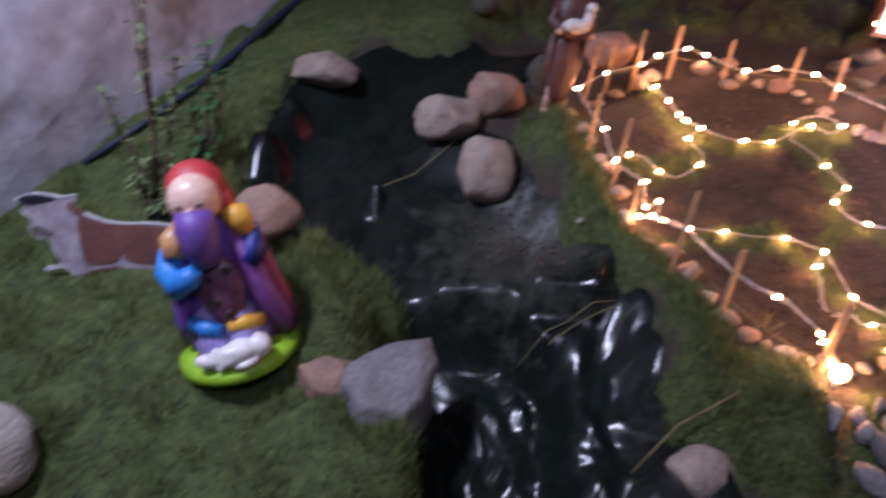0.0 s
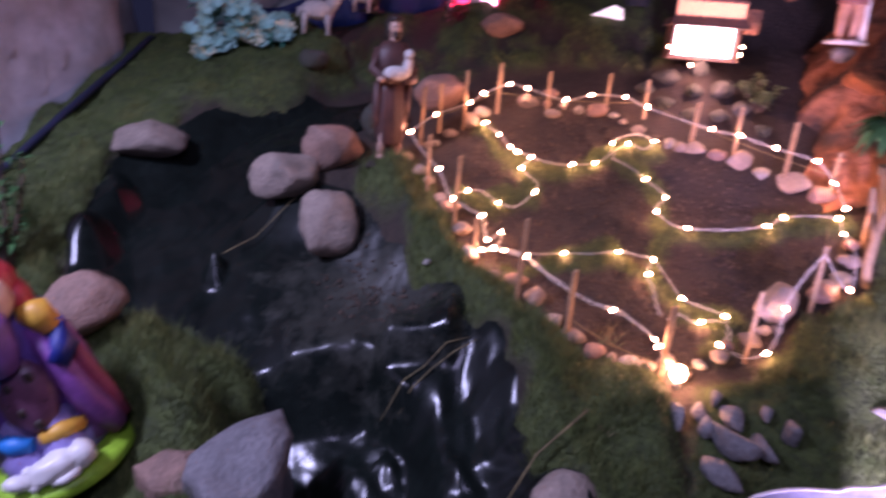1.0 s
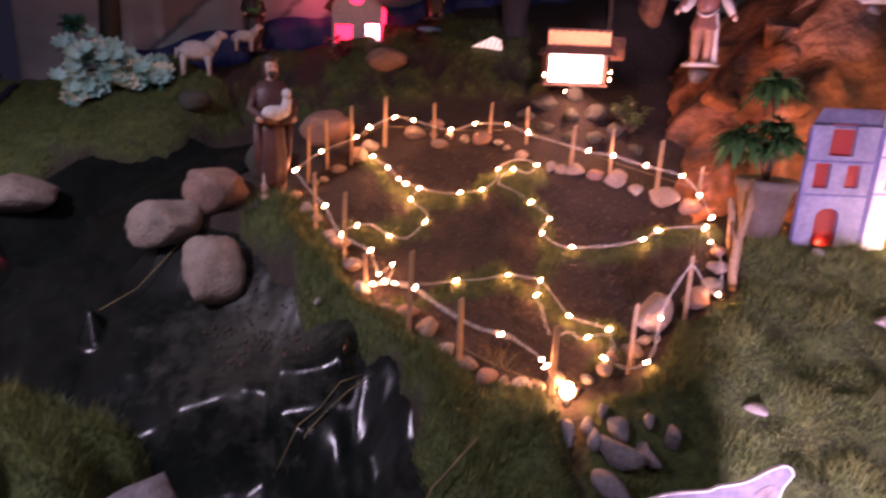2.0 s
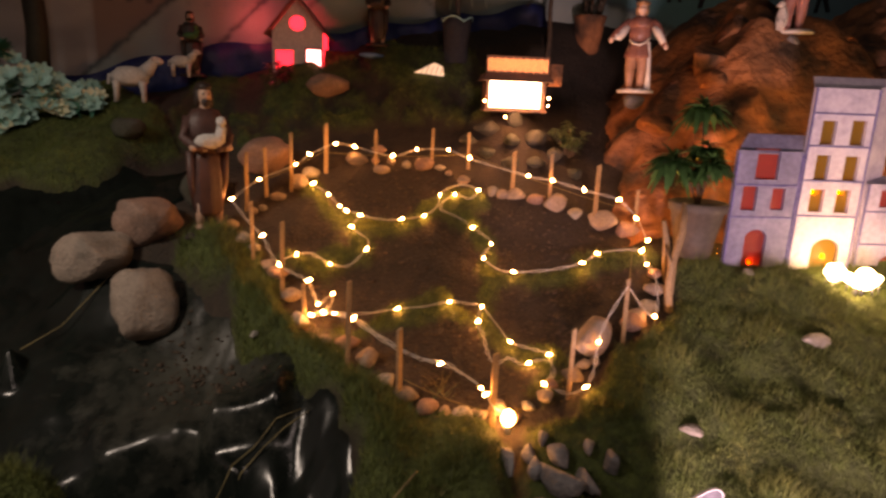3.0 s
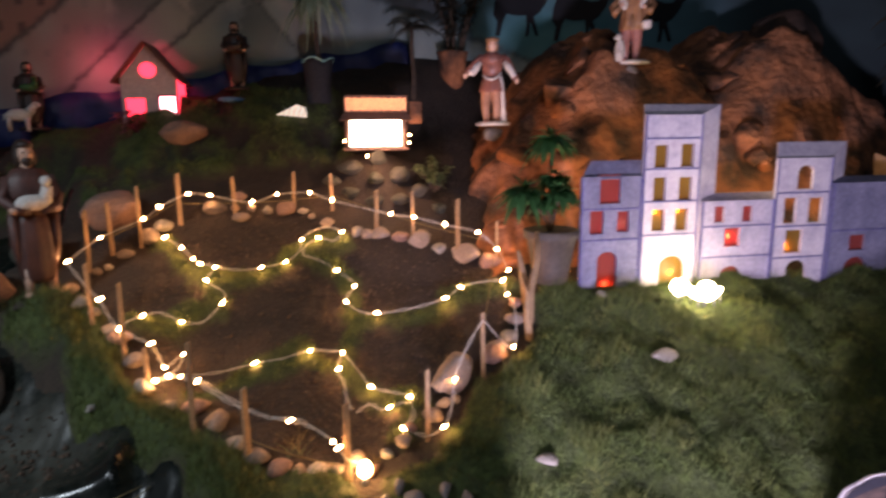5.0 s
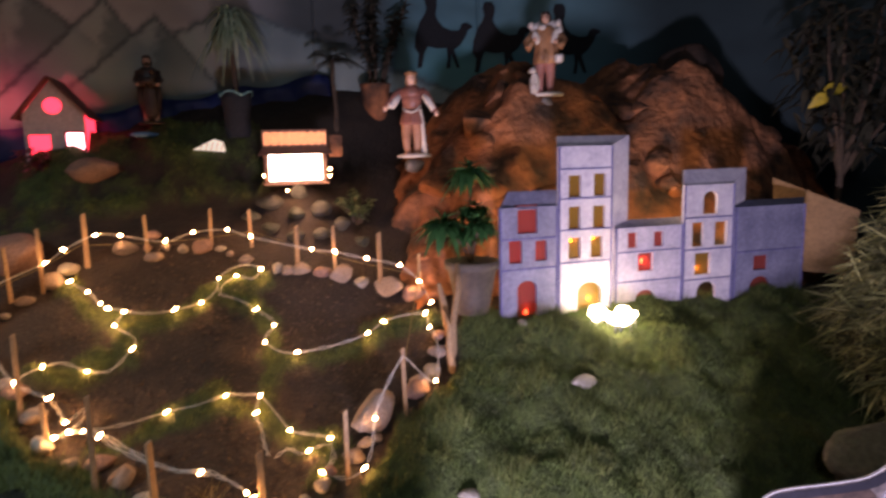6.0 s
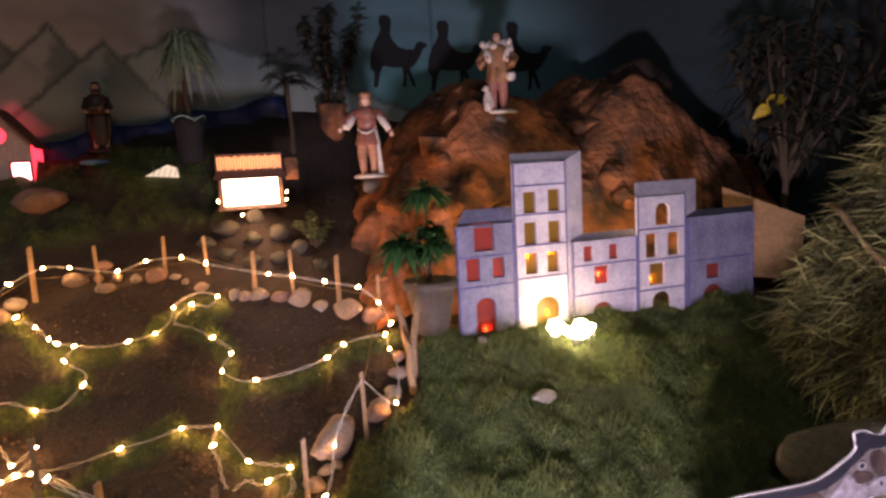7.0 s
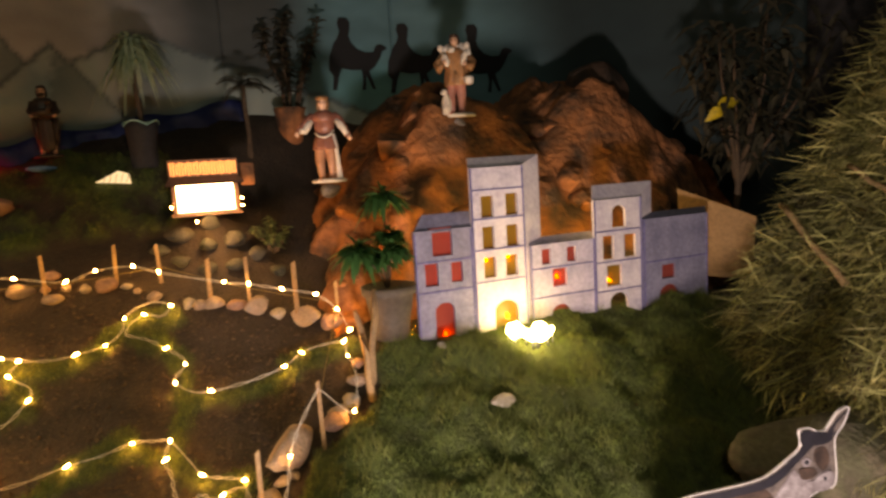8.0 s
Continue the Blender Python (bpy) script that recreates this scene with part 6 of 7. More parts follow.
town_bulbs_with_glare()
for s, z in numbers("-0.035,0.572 0.125,0.618 0.215,0.622 0.655,0.475 0.42,0.52 -0.05,0.37 0.93,0.335 0.41,0.345 0.20,0.40"):
    p = TOWN @ Vector((s, 0.028, z))
    root = thing("window_bulb", p, label="tiny warm bulb glinting behind a cellophane window", category="bulb", group="bulbs inside the paper town")
    bm = bmesh.new()
    lathe(bm, (0, 0, 0), [(0.002, -0.006), (0.0045, 0.0), (0.0055, 0.004), (0.0042, 0.010), (0.0015, 0.014)], n=8)
    part("glass", bm, G_BULB, root, "lit warm glass")
    bm = bmesh.new()
    tube(bm, [(0, 0, -0.004), (0.004, 0.01, -0.03), (-0.006, 0.02, -0.07), (0.003, 0.01, -0.10)], 0.0014, n=5)
    part("cable", bm, M_WIRE, root)


# tangles of thin cable glinting in the lower arches
for s, z, w, label in ((-0.055, 0.34, 0.030, "tangle of thin cable behind the red arched window"), (0.187, 0.34, 0.036, "tangle of thin cable behind the yellow arched window"), (0.94, 0.31, 0.034, "tangle of thin cable in the shaded arch")):
    rnd = random.Random(int(s * 1000) + 400)
    bm = bmesh.new()
    tube(bm, smooth_line([(rnd.uniform(-w, w), rnd.uniform(-0.008, 0.02), rnd.uniform(0.0, 0.11)) for _ in range(16)], steps=6), 0.0012, n=5)
    ob = link_mesh("cable_tangle", bm, M_WIRE)
    ob.matrix_world = TOWN @ Matrix.Translation((s, 0.032, z))
    tagged(ob, label, "cable")


# ---- clay hill behind the town ----
def hill_height(u, v):
    """Height over the world's zero at u along the town and v behind it."""
    p0 = 0.36 - 0.02 * u + 0.30 * v
    climb = 0.55 * ease(u, -0.55, 0.25) + 0.10 * ease(u, 0.0, 0.4) + 0.02 * ease(u, 0.5, 0.9)
    z = p0 + climb * ease(v, 0.10, 0.62)
    z = z - 0.05 * np.exp(-((u - 0.21) ** 2 + (v - 0.52) ** 2) / 0.008)
    z = z + 0.03 * np.exp(-((u - 0.14) ** 2 / 0.02 + (v - 0.62) ** 2 / 0.03))
    z = z + 0.08 * np.exp(-((u - 1.0) ** 2 / 0.045 + (v - 0.62) ** 2 / 0.03))
    z = z - 0.30 * ease(u, 1.15, 1.7) - 0.13 * np.exp(-((u - 0.70) ** 2 / 0.03)) * ease(v, 0.3, 0.55)
    z = z - 0.07 * np.exp(-((u - 0.30) ** 2 / 0.02 + (v - 0.47) ** 2 / 0.015))
    z = z + 0.075 * np.abs(wob(u, v * 1.5, 8.5, 2.2)) + 0.040 * np.abs(wob(u, v, 19, 4.1)) + 0.008 * np.abs(wob(u, v, 47, 1.1))
    return z


def clay_hill():
    us, vs = np.arange(-0.62, 1.75, 0.011), np.arange(0.14, 1.15, 0.011)
    U, V = np.meshgrid(us, vs)
    Z = hill_height(U, V)
    Z = Z + np.array([[0.050 * noise.ridged_multi_fractal(Vector((a * 2.6, c * 3.4, 1.7)), 0.9, 2.1, 5, 1.0, 2.0) - 0.055 for a in us] for c in vs])
    edge = ease(U, -0.62, -0.35)
    Z = Z * edge + (1 - edge) * 0.35
    X, Y = 2.158 + 0.929 * U + 0.37 * V, 1.32 - 0.37 * U + 0.929 * V
    n, m = len(us), len(vs)
    idx = np.arange(n * m).reshape(m, n)
    me = bpy.data.meshes.new("clay_hill")
    me.from_pydata(np.stack([X, Y, Z], -1).reshape(-1, 3).tolist(), [], np.stack([idx[:-1, :-1], idx[:-1, 1:], idx[1:, 1:], idx[1:, :-1]], -1).reshape(-1, 4).tolist())
    me.polygons.foreach_set("use_smooth", [True] * len(me.polygons))
    me.materials.append(M_KRAFT)
    tagged(new("clay_hill", me), "rough orange-brown clay bank rising behind the paper town", "bank", kind="structure")


clay_hill()


def boulder(u, v, size, material, label, z, turn):
    x, y = 2.158 + 0.929 * u + 0.37 * v, 1.32 - 0.37 * u + 0.929 * v
    stone(x, y, size, material, label, turn, 0.25, 0.5, "clay lumps on the hill", z=z, tilt=turn % 50 - 25, square=3.0)


for i, (u, v, s, z) in enumerate(numbers("0.51,0.62,0.20,1.10 0.85,0.66,0.24,1.06 1.03,0.60,0.30,1.08 1.16,0.55,0.24,0.92 1.50,0.60,0.25,0.93 0.02,0.66,0.24,1.02 0.18,0.80,0.26,1.15 -0.20,0.60,0.22,0.76 -0.05,0.42,0.2,0.72 0.20,0.34,0.2,0.72 0.76,0.42,0.22,0.84 1.30,0.50,0.22,0.80")):
    boulder(u, v, (s, s * 0.8, s * 0.75), M_KRAFT, "lump of orange-brown clay on the bank", z, i * 40)


x, y = 2.158 + 0.929 * 1.22 + 0.37 * 0.80, 1.32 - 0.37 * 1.22 + 0.929 * 0.80
stone(x, y, (0.42, 0.30, 0.60), M_KRAFT_DARK, "tall dark rock standing on top of the clay bank", 20, 0.2, 0.25, "clay lumps on the hill", z=1.08, square=3.2)
lump = random.Random(31)
for i in range(13):
    a, c, s = lump.uniform(-0.35, 1.35), lump.uniform(0.30, 0.78), lump.uniform(0.09, 0.22)
    if math.dist((a, c), (0.23, 0.50)) < 0.16:
        continue
    boulder(a, c, (s, s * lump.uniform(0.7, 1.0), s * lump.uniform(0.5, 0.8)), M_KRAFT, "lump of orange-brown clay on the bank", float(hill_height(a, c)) - 0.055, i * 53)


# ---- leaves ----
def leaf_blade(bm, p, d, length, width, droop, mi=0, n=4, up=Vector((0, 0, 1))):
    """A folded, drooping leaf from p along d."""
    p, d = Vector(p), Vector(d).normalized()
    side = d.cross(up)
    side = side.normalized() if side.length > 0.01 else Vector((1, 0, 0))
    prev = None
    for k in range(n + 1):
        t = k / n
        c = p + d * length * t - up * droop * length * t * t
        w = width * (0.35 + 1.6 * t * (1 - t) * 1.6) * (1 - t * 0.75) / 2
        row = (bm.verts.new(c - side * w + up * w * 0.5), bm.verts.new(c), bm.verts.new(c + side * w + up * w * 0.5))
        if prev:
            for j in (0, 1):
                f = bm.faces.new((prev[j], prev[j + 1], row[j + 1], row[j]))
                f.material_index, f.smooth = mi, True
        prev = row


def rosette(bm, c, count, length, width, droop, rnd, lift=0.3, mi=0):
    for k in range(count):
        a = k * 2.399 + rnd.random()
        e = rnd.uniform(-0.1, lift + 0.5)
        leaf_blade(bm, c, (math.cos(a), math.sin(a), e), length * rnd.uniform(0.7, 1.15), width, droop * rnd.uniform(0.5, 1.3), mi)


# potted umbrella plant at the garden corner
def potted_plant():
    x, y = 1.955, 1.455
    z = gz(x, y) - 0.01
    pot = thing("flower_pot", (x, y, z), label="grey tapered plastic flower pot filled with soil", category="pot")
    bm = bmesh.new()
    lathe(bm, (0, 0, 0), [(0.058, 0.0), (0.067, 0.06), (0.084, 0.15), (0.093, 0.155), (0.096, 0.182), (0.088, 0.184), (0.080, 0.165)], 0, 28)
    part("body", bm, M_POT, pot, "", True)
    bm = bmesh.new()
    lathe(bm, (0, 0, 0), [(0.078, 0.150), (0.080, 0.158), (0.05, 0.166), (0.01, 0.176)], 0, 24, 1.0, 0.04)
    part("soil", bm, M_SOIL_POT, pot, "dark crumbly soil")
    rnd = random.Random(4)
    plant = thing("umbrella_plant", (x, y, z + 0.172), label="green umbrella-leaved plant growing in the grey pot", category="plant")
    tips = [(0.10, 0.12, 0.30, 0.10), (-0.07, 0.06, 0.13, 0.10), (0.0, -0.04, 0.13, 0.07), (0.06, 0.05, 0.17, 0.07), (-0.03, 0.0, 0.10, 0.06)]
    for i, (tx, ty, h, r) in enumerate(tips):
        bm = bmesh.new()
        tube(bm, [(0, 0, -0.01), (tx * 0.3, ty * 0.3, h * 0.45), (tx * 0.75, ty * 0.75, h * 0.8), (tx, ty, h)], [0.005, 0.0045, 0.004, 0.003], n=6)
        part("stem", bm, M_BARK, plant)
        bm = bmesh.new()
        rosette(bm, (tx, ty, h), 64, r, 0.050, 0.75, rnd)
        rosette(bm, (tx, ty, h + 0.02), 14, r * 0.75, 0.018, 0.3, rnd, 0.7)
        part("crown", bm, M_LEAF, plant)


potted_plant()


def tinsel(x, y, z, h, w, seed):
    rnd = random.Random(seed)
    bm = bmesh.new()
    for k in range(70):
        a, r = rnd.uniform(0, math.tau), rnd.uniform(0.2, 1) * w
        leaf_blade(bm, (rnd.uniform(-1, 1) * w * 0.2, rnd.uniform(-1, 1) * w * 0.2, rnd.uniform(0, h)), (math.cos(a), math.sin(a), rnd.uniform(-0.6, 0.6)), r, 0.004, 0.2, n=2)
    ob = link_mesh("tinsel_garland", bm, M_GOLD)
    ob.location = (x, y, z)
    tagged(ob, "shiny gold tinsel bunched beside the paper town", "tinsel")


tinsel(2.01, 1.43, 0.385, 0.06, 0.045, 1)
tinsel(2.05, 1.55, 0.60, 0.13, 0.035, 2)


# plants on the left bank
def bush(name, x, y, stems, material, leaf, label, seed, count=9, flowers=None, z=None):
    rnd = random.Random(seed)
    root = thing(name, (x, y, gz(x, y) - 0.01 if z is None else z), label=label, category="plant")
    for sx, sy, h in stems:
        bm = bmesh.new()
        pts = [(0.2 * sx, 0.2 * sy, 0), (0.35 * sx + 0.01, 0.4 * sy, h * 0.35), (0.8 * sx, 0.7 * sy + 0.01, h * 0.7), (sx, sy, h)]
        tube(bm, pts, [0.008, 0.0065, 0.005, 0.003], n=6)
        part("stem", bm, M_BARK, root)
        bm = bmesh.new()
        line = smooth_line(pts, steps=8)
        for k in range(count * 4):
            t = rnd.uniform(0.28, 1.0)
            p = line[int(t * (len(line) - 1))]
            a = rnd.uniform(0, math.tau)
            leaf_blade(bm, p, (math.cos(a), math.sin(a), rnd.uniform(0.0, 0.9)), leaf * rnd.uniform(0.6, 1.2), leaf * 0.55, 0.4, n=3)
        part("foliage", bm, material, root)
    return root


bush("garden_shrub", -0.73, 1.80, [(-0.06, 0.03, 0.62), (0.04, 0.06, 0.46), (-0.15, 0.0, 0.34)], M_LEAF_PALE, 0.050, "leafy shrub with pale green leaves on thin stems", 5, 6)
bush("garden_shrub", -0.75, 1.83, [(-0.03, 0.02, 0.66)], M_LEAF_YELLOW, 0.03, "thin stem with small yellow-green leaves among the shrubs", 7, 5)
bush("low_shrub", 1.90, 2.12, [(0.0, 0.0, 0.12), (0.06, -0.04, 0.10), (-0.05, 0.03, 0.11), (0.03, 0.06, 0.14), (-0.02, -0.07, 0.08)], M_LEAF_PALE, 0.035, "low yellow-green shrub beside the lit stall", 33, 14)
bush("garden_shrub", -0.63, 1.86, [(0.03, 0.02, 0.44), (0.07, 0.05, 0.36), (-0.03, 0.05, 0.30)], M_LEAF, 0.052, "dark leafy shrub growing on the grassy bank", 6, 7)
bush("garden_shrub", -0.72, 1.74, [(0.06, -0.02, 0.12), (-0.05, 0.0, 0.14)], M_LEAF_PALE, 0.04, "low shrub with pale leaves behind the cow", 8, 8)


# dry shrub by the thatched hut
def dry_shrub():
    rnd = random.Random(12)
    x, y = 3.62, 0.93
    root = thing("dry_shrub", (x, y, 0.55), label="dark dry shrub with a few yellow leaves", category="plant")
    tips = []
    for i, (dx, dy, h) in enumerate(((0.0, 0.0, 0.95), (0.10, -0.12, 0.9), (-0.03, 0.06, 0.98), (0.20, -0.20, 0.80), (0.02, 0.16, 0.95), (0.25, -0.34, 0.95), (0.15, -0.1, 1.1))):
        bm = bmesh.new()
        pts = [(0, 0, 0), (0.02, -0.01, 0.25), (0.03 + dx * 0.4, dy * 0.4, 0.25 + h * 0.25), (dx * 0.8, dy * 0.8, h * 0.75), (dx, dy, h)]
        tube(bm, pts, [0.018, 0.015, 0.009, 0.006, 0.003], n=7)
        part("branch", bm, M_BARK, root)
        tips += smooth_line(pts, steps=6)[10:]
    bm = bmesh.new()
    for k in range(420):
        p = rnd.choice(tips)
        q = Vector(p) + Vector((rnd.uniform(-1, 1), rnd.uniform(-1, 1), rnd.uniform(-1, 1))) * 0.09
        a = rnd.uniform(0, math.tau)
        leaf_blade(bm, q, (math.cos(a), math.sin(a), rnd.uniform(-0.9, 0.3)), rnd.uniform(0.06, 0.12), 0.045, 0.5, n=3)
    part("dry_leaves", bm, M_LEAF_DARK, root, "dark shrivelled leaves")
    for a, b in (((-0.07, 0.04, 0.60), 0.0),):
        bm = bmesh.new()
        leaf_blade(bm, a, (0.7, -0.6, 0.35 + b * 0.3), 0.11, 0.09, 0.3, n=4, up=Vector((-0.75, -0.55, 0.3)))
        leaf_blade(bm, Vector(a) + Vector((0.02, 0, -0.01)), (-0.5, 0.4, -0.4), 0.08, 0.08, 0.3, n=4, up=Vector((-0.75, -0.55, 0.3)))
        part("yellow_leaf", bm, M_LEAF_YELLOW, root, "bright yellow leaf")


dry_shrub()


# artificial palms by the backdrop
def palm(x, y, z, h, frond, count, material, label, seed, droop=0.9, lift=(0.2, 1.5), strap=False):
    rnd = random.Random(seed)
    root = thing("artificial_palm", (x, y, z), label=label, category="palm")
    bm = bmesh.new()
    tube(bm, [(0, 0, -0.03), (0.005, 0, h * 0.3), (-0.004, 0, h * 0.7), (0, 0, h)], [0.016, 0.012, 0.011, 0.010], n=8)
    part("trunk", bm, M_BARK, root)
    for k in range(count):
        bm = bmesh.new()
        a, e = k * 2.399, rnd.uniform(*lift)
        d = Vector((math.cos(a), math.sin(a), e)).normalized()
        side = d.cross(Vector((0, 0, 1))).normalized()
        for j in range(5 if strap else 0):
            q = (d + Vector((rnd.uniform(-0.3, 0.3), rnd.uniform(-0.3, 0.3), rnd.uniform(-0.3, 0.5)))).normalized()
            leaf_blade(bm, (0, 0, h - 0.02 * j), q, frond * rnd.uniform(0.7, 1.15), 0.026, droop * rnd.uniform(0.6, 1.3), n=7)
        for j in range(0 if strap else 14):
            t = j / 13
            c = Vector((0, 0, h)) + d * frond * t - Vector((0, 0, 1)) * droop * frond * t * t
            for s in (-1, 1):
                leaf_blade(bm, c, side * s + d * 0.9 - Vector((0, 0, 0.5)), frond * 0.30 * (1 - 0.5 * t), 0.014, 0.4, n=2)
        part("frond", bm, material, root)
    return root


palm(1.67, 2.76, gz(1.67, 2.76), 0.50, 0.20, 34, M_PALM, "pale green artificial palm with drooping strap leaves", 2, 1.25, (-0.1, 2.4), True)
palm(2.15, 2.70, gz(2.15, 2.70), 0.34, 0.16, 9, M_LEAF_DARK, "thin dark artificial palm in front of the backdrop", 3, 0.6)
bush("dark_shrub", 2.42, 2.74, [(0, 0, 0.50), (0.12, -0.05, 0.42), (-0.10, 0.03, 0.44), (0.05, 0.05, 0.55), (0.16, -0.1, 0.5), (-0.04, -0.05, 0.36)], M_LEAF_DARK, 0.06, "dark leafy shrub in a clay pot", 15, 14, z=1.27)
bm = bmesh.new()
lathe(bm, (0, 0, 0), [(0.05, -0.08), (0.07, 0.04), (0.08, 0.10), (0.085, 0.115), (0.07, 0.11)], 0, 20)
ob = link_mesh("clay_pot", bm, M_KRAFT, smooth=True)
ob.location = (2.42, 2.74, 1.20)
tagged(ob, "orange clay pot by the backdrop", "pot")
# scalloped sleeve round the palm's foot
bm = bmesh.new()
rows = []
for r, h in ((0.058, -0.05), (0.060, 0.04), (0.066, 0.10), (0.072, 0.135), (0.066, 0.132), (0.058, 0.04)):
    rows.append([bm.verts.new((r * math.cos(k * math.tau / 32), r * math.sin(k * math.tau / 32), h + (0.022 * abs(math.sin(k * math.pi / 8)) if h > 0.09 else 0))) for k in range(32)])
for a, c in zip(rows, rows[1:]):
    for k in range(32):
        bm.faces.new((a[k], a[(k + 1) % 32], c[(k + 1) % 32], c[k])).smooth = True
sleeve = thing("plastic_sleeve", (1.67, 2.76, gz(1.67, 2.76) + 0.01), label="scalloped plastic sleeve with pale rim round the palm", category="sleeve")
part("wrap", bm, M_DARK, sleeve, "dark plastic wrap")
bm = bmesh.new()
tube(bm, [(0.072 * math.cos(k * math.tau / 32), 0.072 * math.sin(k * math.tau / 32), 0.136 + 0.022 * abs(math.sin(k * math.pi / 8))) for k in range(33)], 0.0035, n=6)
part("rim", bm, M_FLOWER, sleeve, "pale mint rim")


# paper flowers
def paper_flowers():
    rnd = random.Random(9)
    root = thing("paper_flowers", (-0.07, 3.04, 0.70), label="heap of mint and cream paper flowers on the grass", category="flowers")
    for i in range(84):
        t = rnd.random()
        x = -0.19 + 0.38 * t + rnd.uniform(-0.02, 0.02)
        zt = 0.22 * (1 - t) ** 1.2 + 0.05
        y = rnd.uniform(-0.06, 0.05)
        z = rnd.uniform(0.0, zt) + 0.06 * (0.5 - abs(t - 0.5)) + gz(-0.07 + x, 3.04 + y) - 0.70
        bm = bmesh.new()
        face = Vector((rnd.uniform(-0.4, 0.4), -1, rnd.uniform(0.2, 1.0))).normalized()
        for j in range(7):
            a = j * math.tau / 7 + i
            s = face.cross(Vector((0, 0, 1))).normalized()
            u = s.cross(face)
            leaf_blade(bm, (x, y, z), s * math.cos(a) + u * math.sin(a) + face * 0.5, 0.044, 0.056, -0.3, n=3, up=face)
        part("flower", bm, M_FLOWER_CREAM if rnd.random() < 0.12 else M_FLOWER, root)
        if i % 4 == 0:
            bm = bmesh.new()
            leaf_blade(bm, (x, y - 0.01, z - 0.015), (rnd.uniform(-1, 1), -0.6, -0.2), 0.05, 0.03, 0.3, n=3)
            part("leaf", bm, M_FLOWER_GREEN, root, "dark green crepe leaf")
    ball = thing("crepe_ball", (-0.21, 3.06, 0.99), label="crumpled dark green crepe paper ball on a stick", category="decoration")
    bm = bmesh.new()
    for j in range(90):
        a, e = rnd.uniform(0, math.tau), rnd.uniform(-1, 1)
        leaf_blade(bm, (0, 0, 0), (math.cos(a), math.sin(a), e), 0.062, 0.045, -0.1, n=3)
    part("crepe", bm, M_FLOWER_GREEN, ball)
    bm = bmesh.new()
    tube(bm, [(0, 0, -0.33), (0.01, 0, -0.15), (0, 0, 0)], 0.005, n=6)
    part("stick", bm, M_BARK, ball)
    bm = bmesh.new()
    tube(bm, [(0, 0, -0.05), (0.02, 0, 0.3), (-0.01, 0.02, 0.9), (0.03, 0.03, 2.0)], [0.05, 0.042, 0.04, 0.035], n=10)
    ob = link_mesh("tree_trunk", bm, M_LEAF_DARK)
    ob.location = (-0.10, 3.18, gz(-0.1, 3.18))
    tagged(ob, "dark slender tree trunk by the backdrop", "tree trunk")


paper_flowers()


# ---- toy house lit red ----
def toy_house():
    turn = math.degrees(math.atan2(-0.35, 0.90))
    root = thing("toy_house", (0.961, 2.96, 0.945), turn, label="small pale card house with red lit windows", category="model house")
    w, d, h, apex = 0.115, 0.19, 0.20, 0.34
    bm = bmesh.new()
    holes = [(0.040, 0.05, 0.105, 0.122, False), (-0.10, 0.03, -0.02, 0.115, False)]
    pierced(bm, -w, w, 0, h, holes, 0, 0.006)
    ring = [(0.035 * math.cos(k * math.tau / 20), 0.255 + 0.033 * math.sin(k * math.tau / 20) - 0.02) for k in range(20)]
    slab(bm, [(-w, h), (w, h), (0.0, apex)], 0, 0.006)
    part("front_wall", bm, M_HOUSE, root)
    for name, x, y, sx, sy in (("side_wall", w - 0.003, d / 2, 0.006, d), ("side_wall", -w + 0.003, d / 2, 0.006, d), ("back_wall", 0, d - 0.003, 2 * w - 0.02, 0.006)):
        bm = bmesh.new()
        box(bm, (x, y + (0.004 if name == "side_wall" else 0), h / 2), (sx, sy - 0.006, h))
        part(name, bm, M_HOUSE if name != "side_wall" or x < 0 else G_RED, root, "wall glowing red with the lamp inside" if x > 0 else "")
    L = math.hypot(w + 0.03, apex - h + 0.03)
    ang = math.degrees(math.atan2(apex - h, w))
    for s in (-1, 1):
        bm = bmesh.new()
        box(bm, (s * (w + 0.03) / 2, d / 2 - 0.01, (h + apex) / 2 - 0.006), (L, d + 0.07, 0.006), rot=(0, s * ang, 0), bevel=0.001)
        part("roof", bm, M_ROOF, root, "dull red-brown card roof")
    bm = bmesh.new()
    slab(bm, ring, -0.003, -0.001)
    part("round_window", bm, G_RED, root, "red lit round window")
    bm = bmesh.new()
    box(bm, (0.0725, 0.008, 0.086), (0.066, 0.002, 0.074))
    part("window_pane", bm, G_PINK, root, "bright pink-white lit window")
    bm = bmesh.new()
    box(bm, (-0.06, 0.014, 0.073), (0.085, 0.002, 0.09))
    part("door_pane", bm, G_RED, root, "red lit opening")
    for x, z, sx, sz in ((0.0725, 0.126, 0.076, 0.008), (0.0725, 0.046, 0.076, 0.008), (0.036, 0.086, 0.008, 0.08), (0.109, 0.086, 0.008, 0.08)):
        bm = bmesh.new()
        box(bm, (x, -0.003, z), (sx, 0.005, sz), bevel=0.001)
        part("window_frame", bm, M_RED, root, "red window frame")
    bm = bmesh.new()
    box(bm, (0, d / 2, -0.012), (2 * w + 0.02, d + 0.02, 0.024), bevel=0.003)
    part("base", bm, M_WOOD, root)


toy_house()
bush("flowering_plant", 0.86, 2.90, [(0.0, 0, 0.12), (0.05, -0.02, 0.10), (-0.04, 0, 0.11)], M_MAROON, 0.035, "small plant with red flowers in front of the toy house", 21, 8)


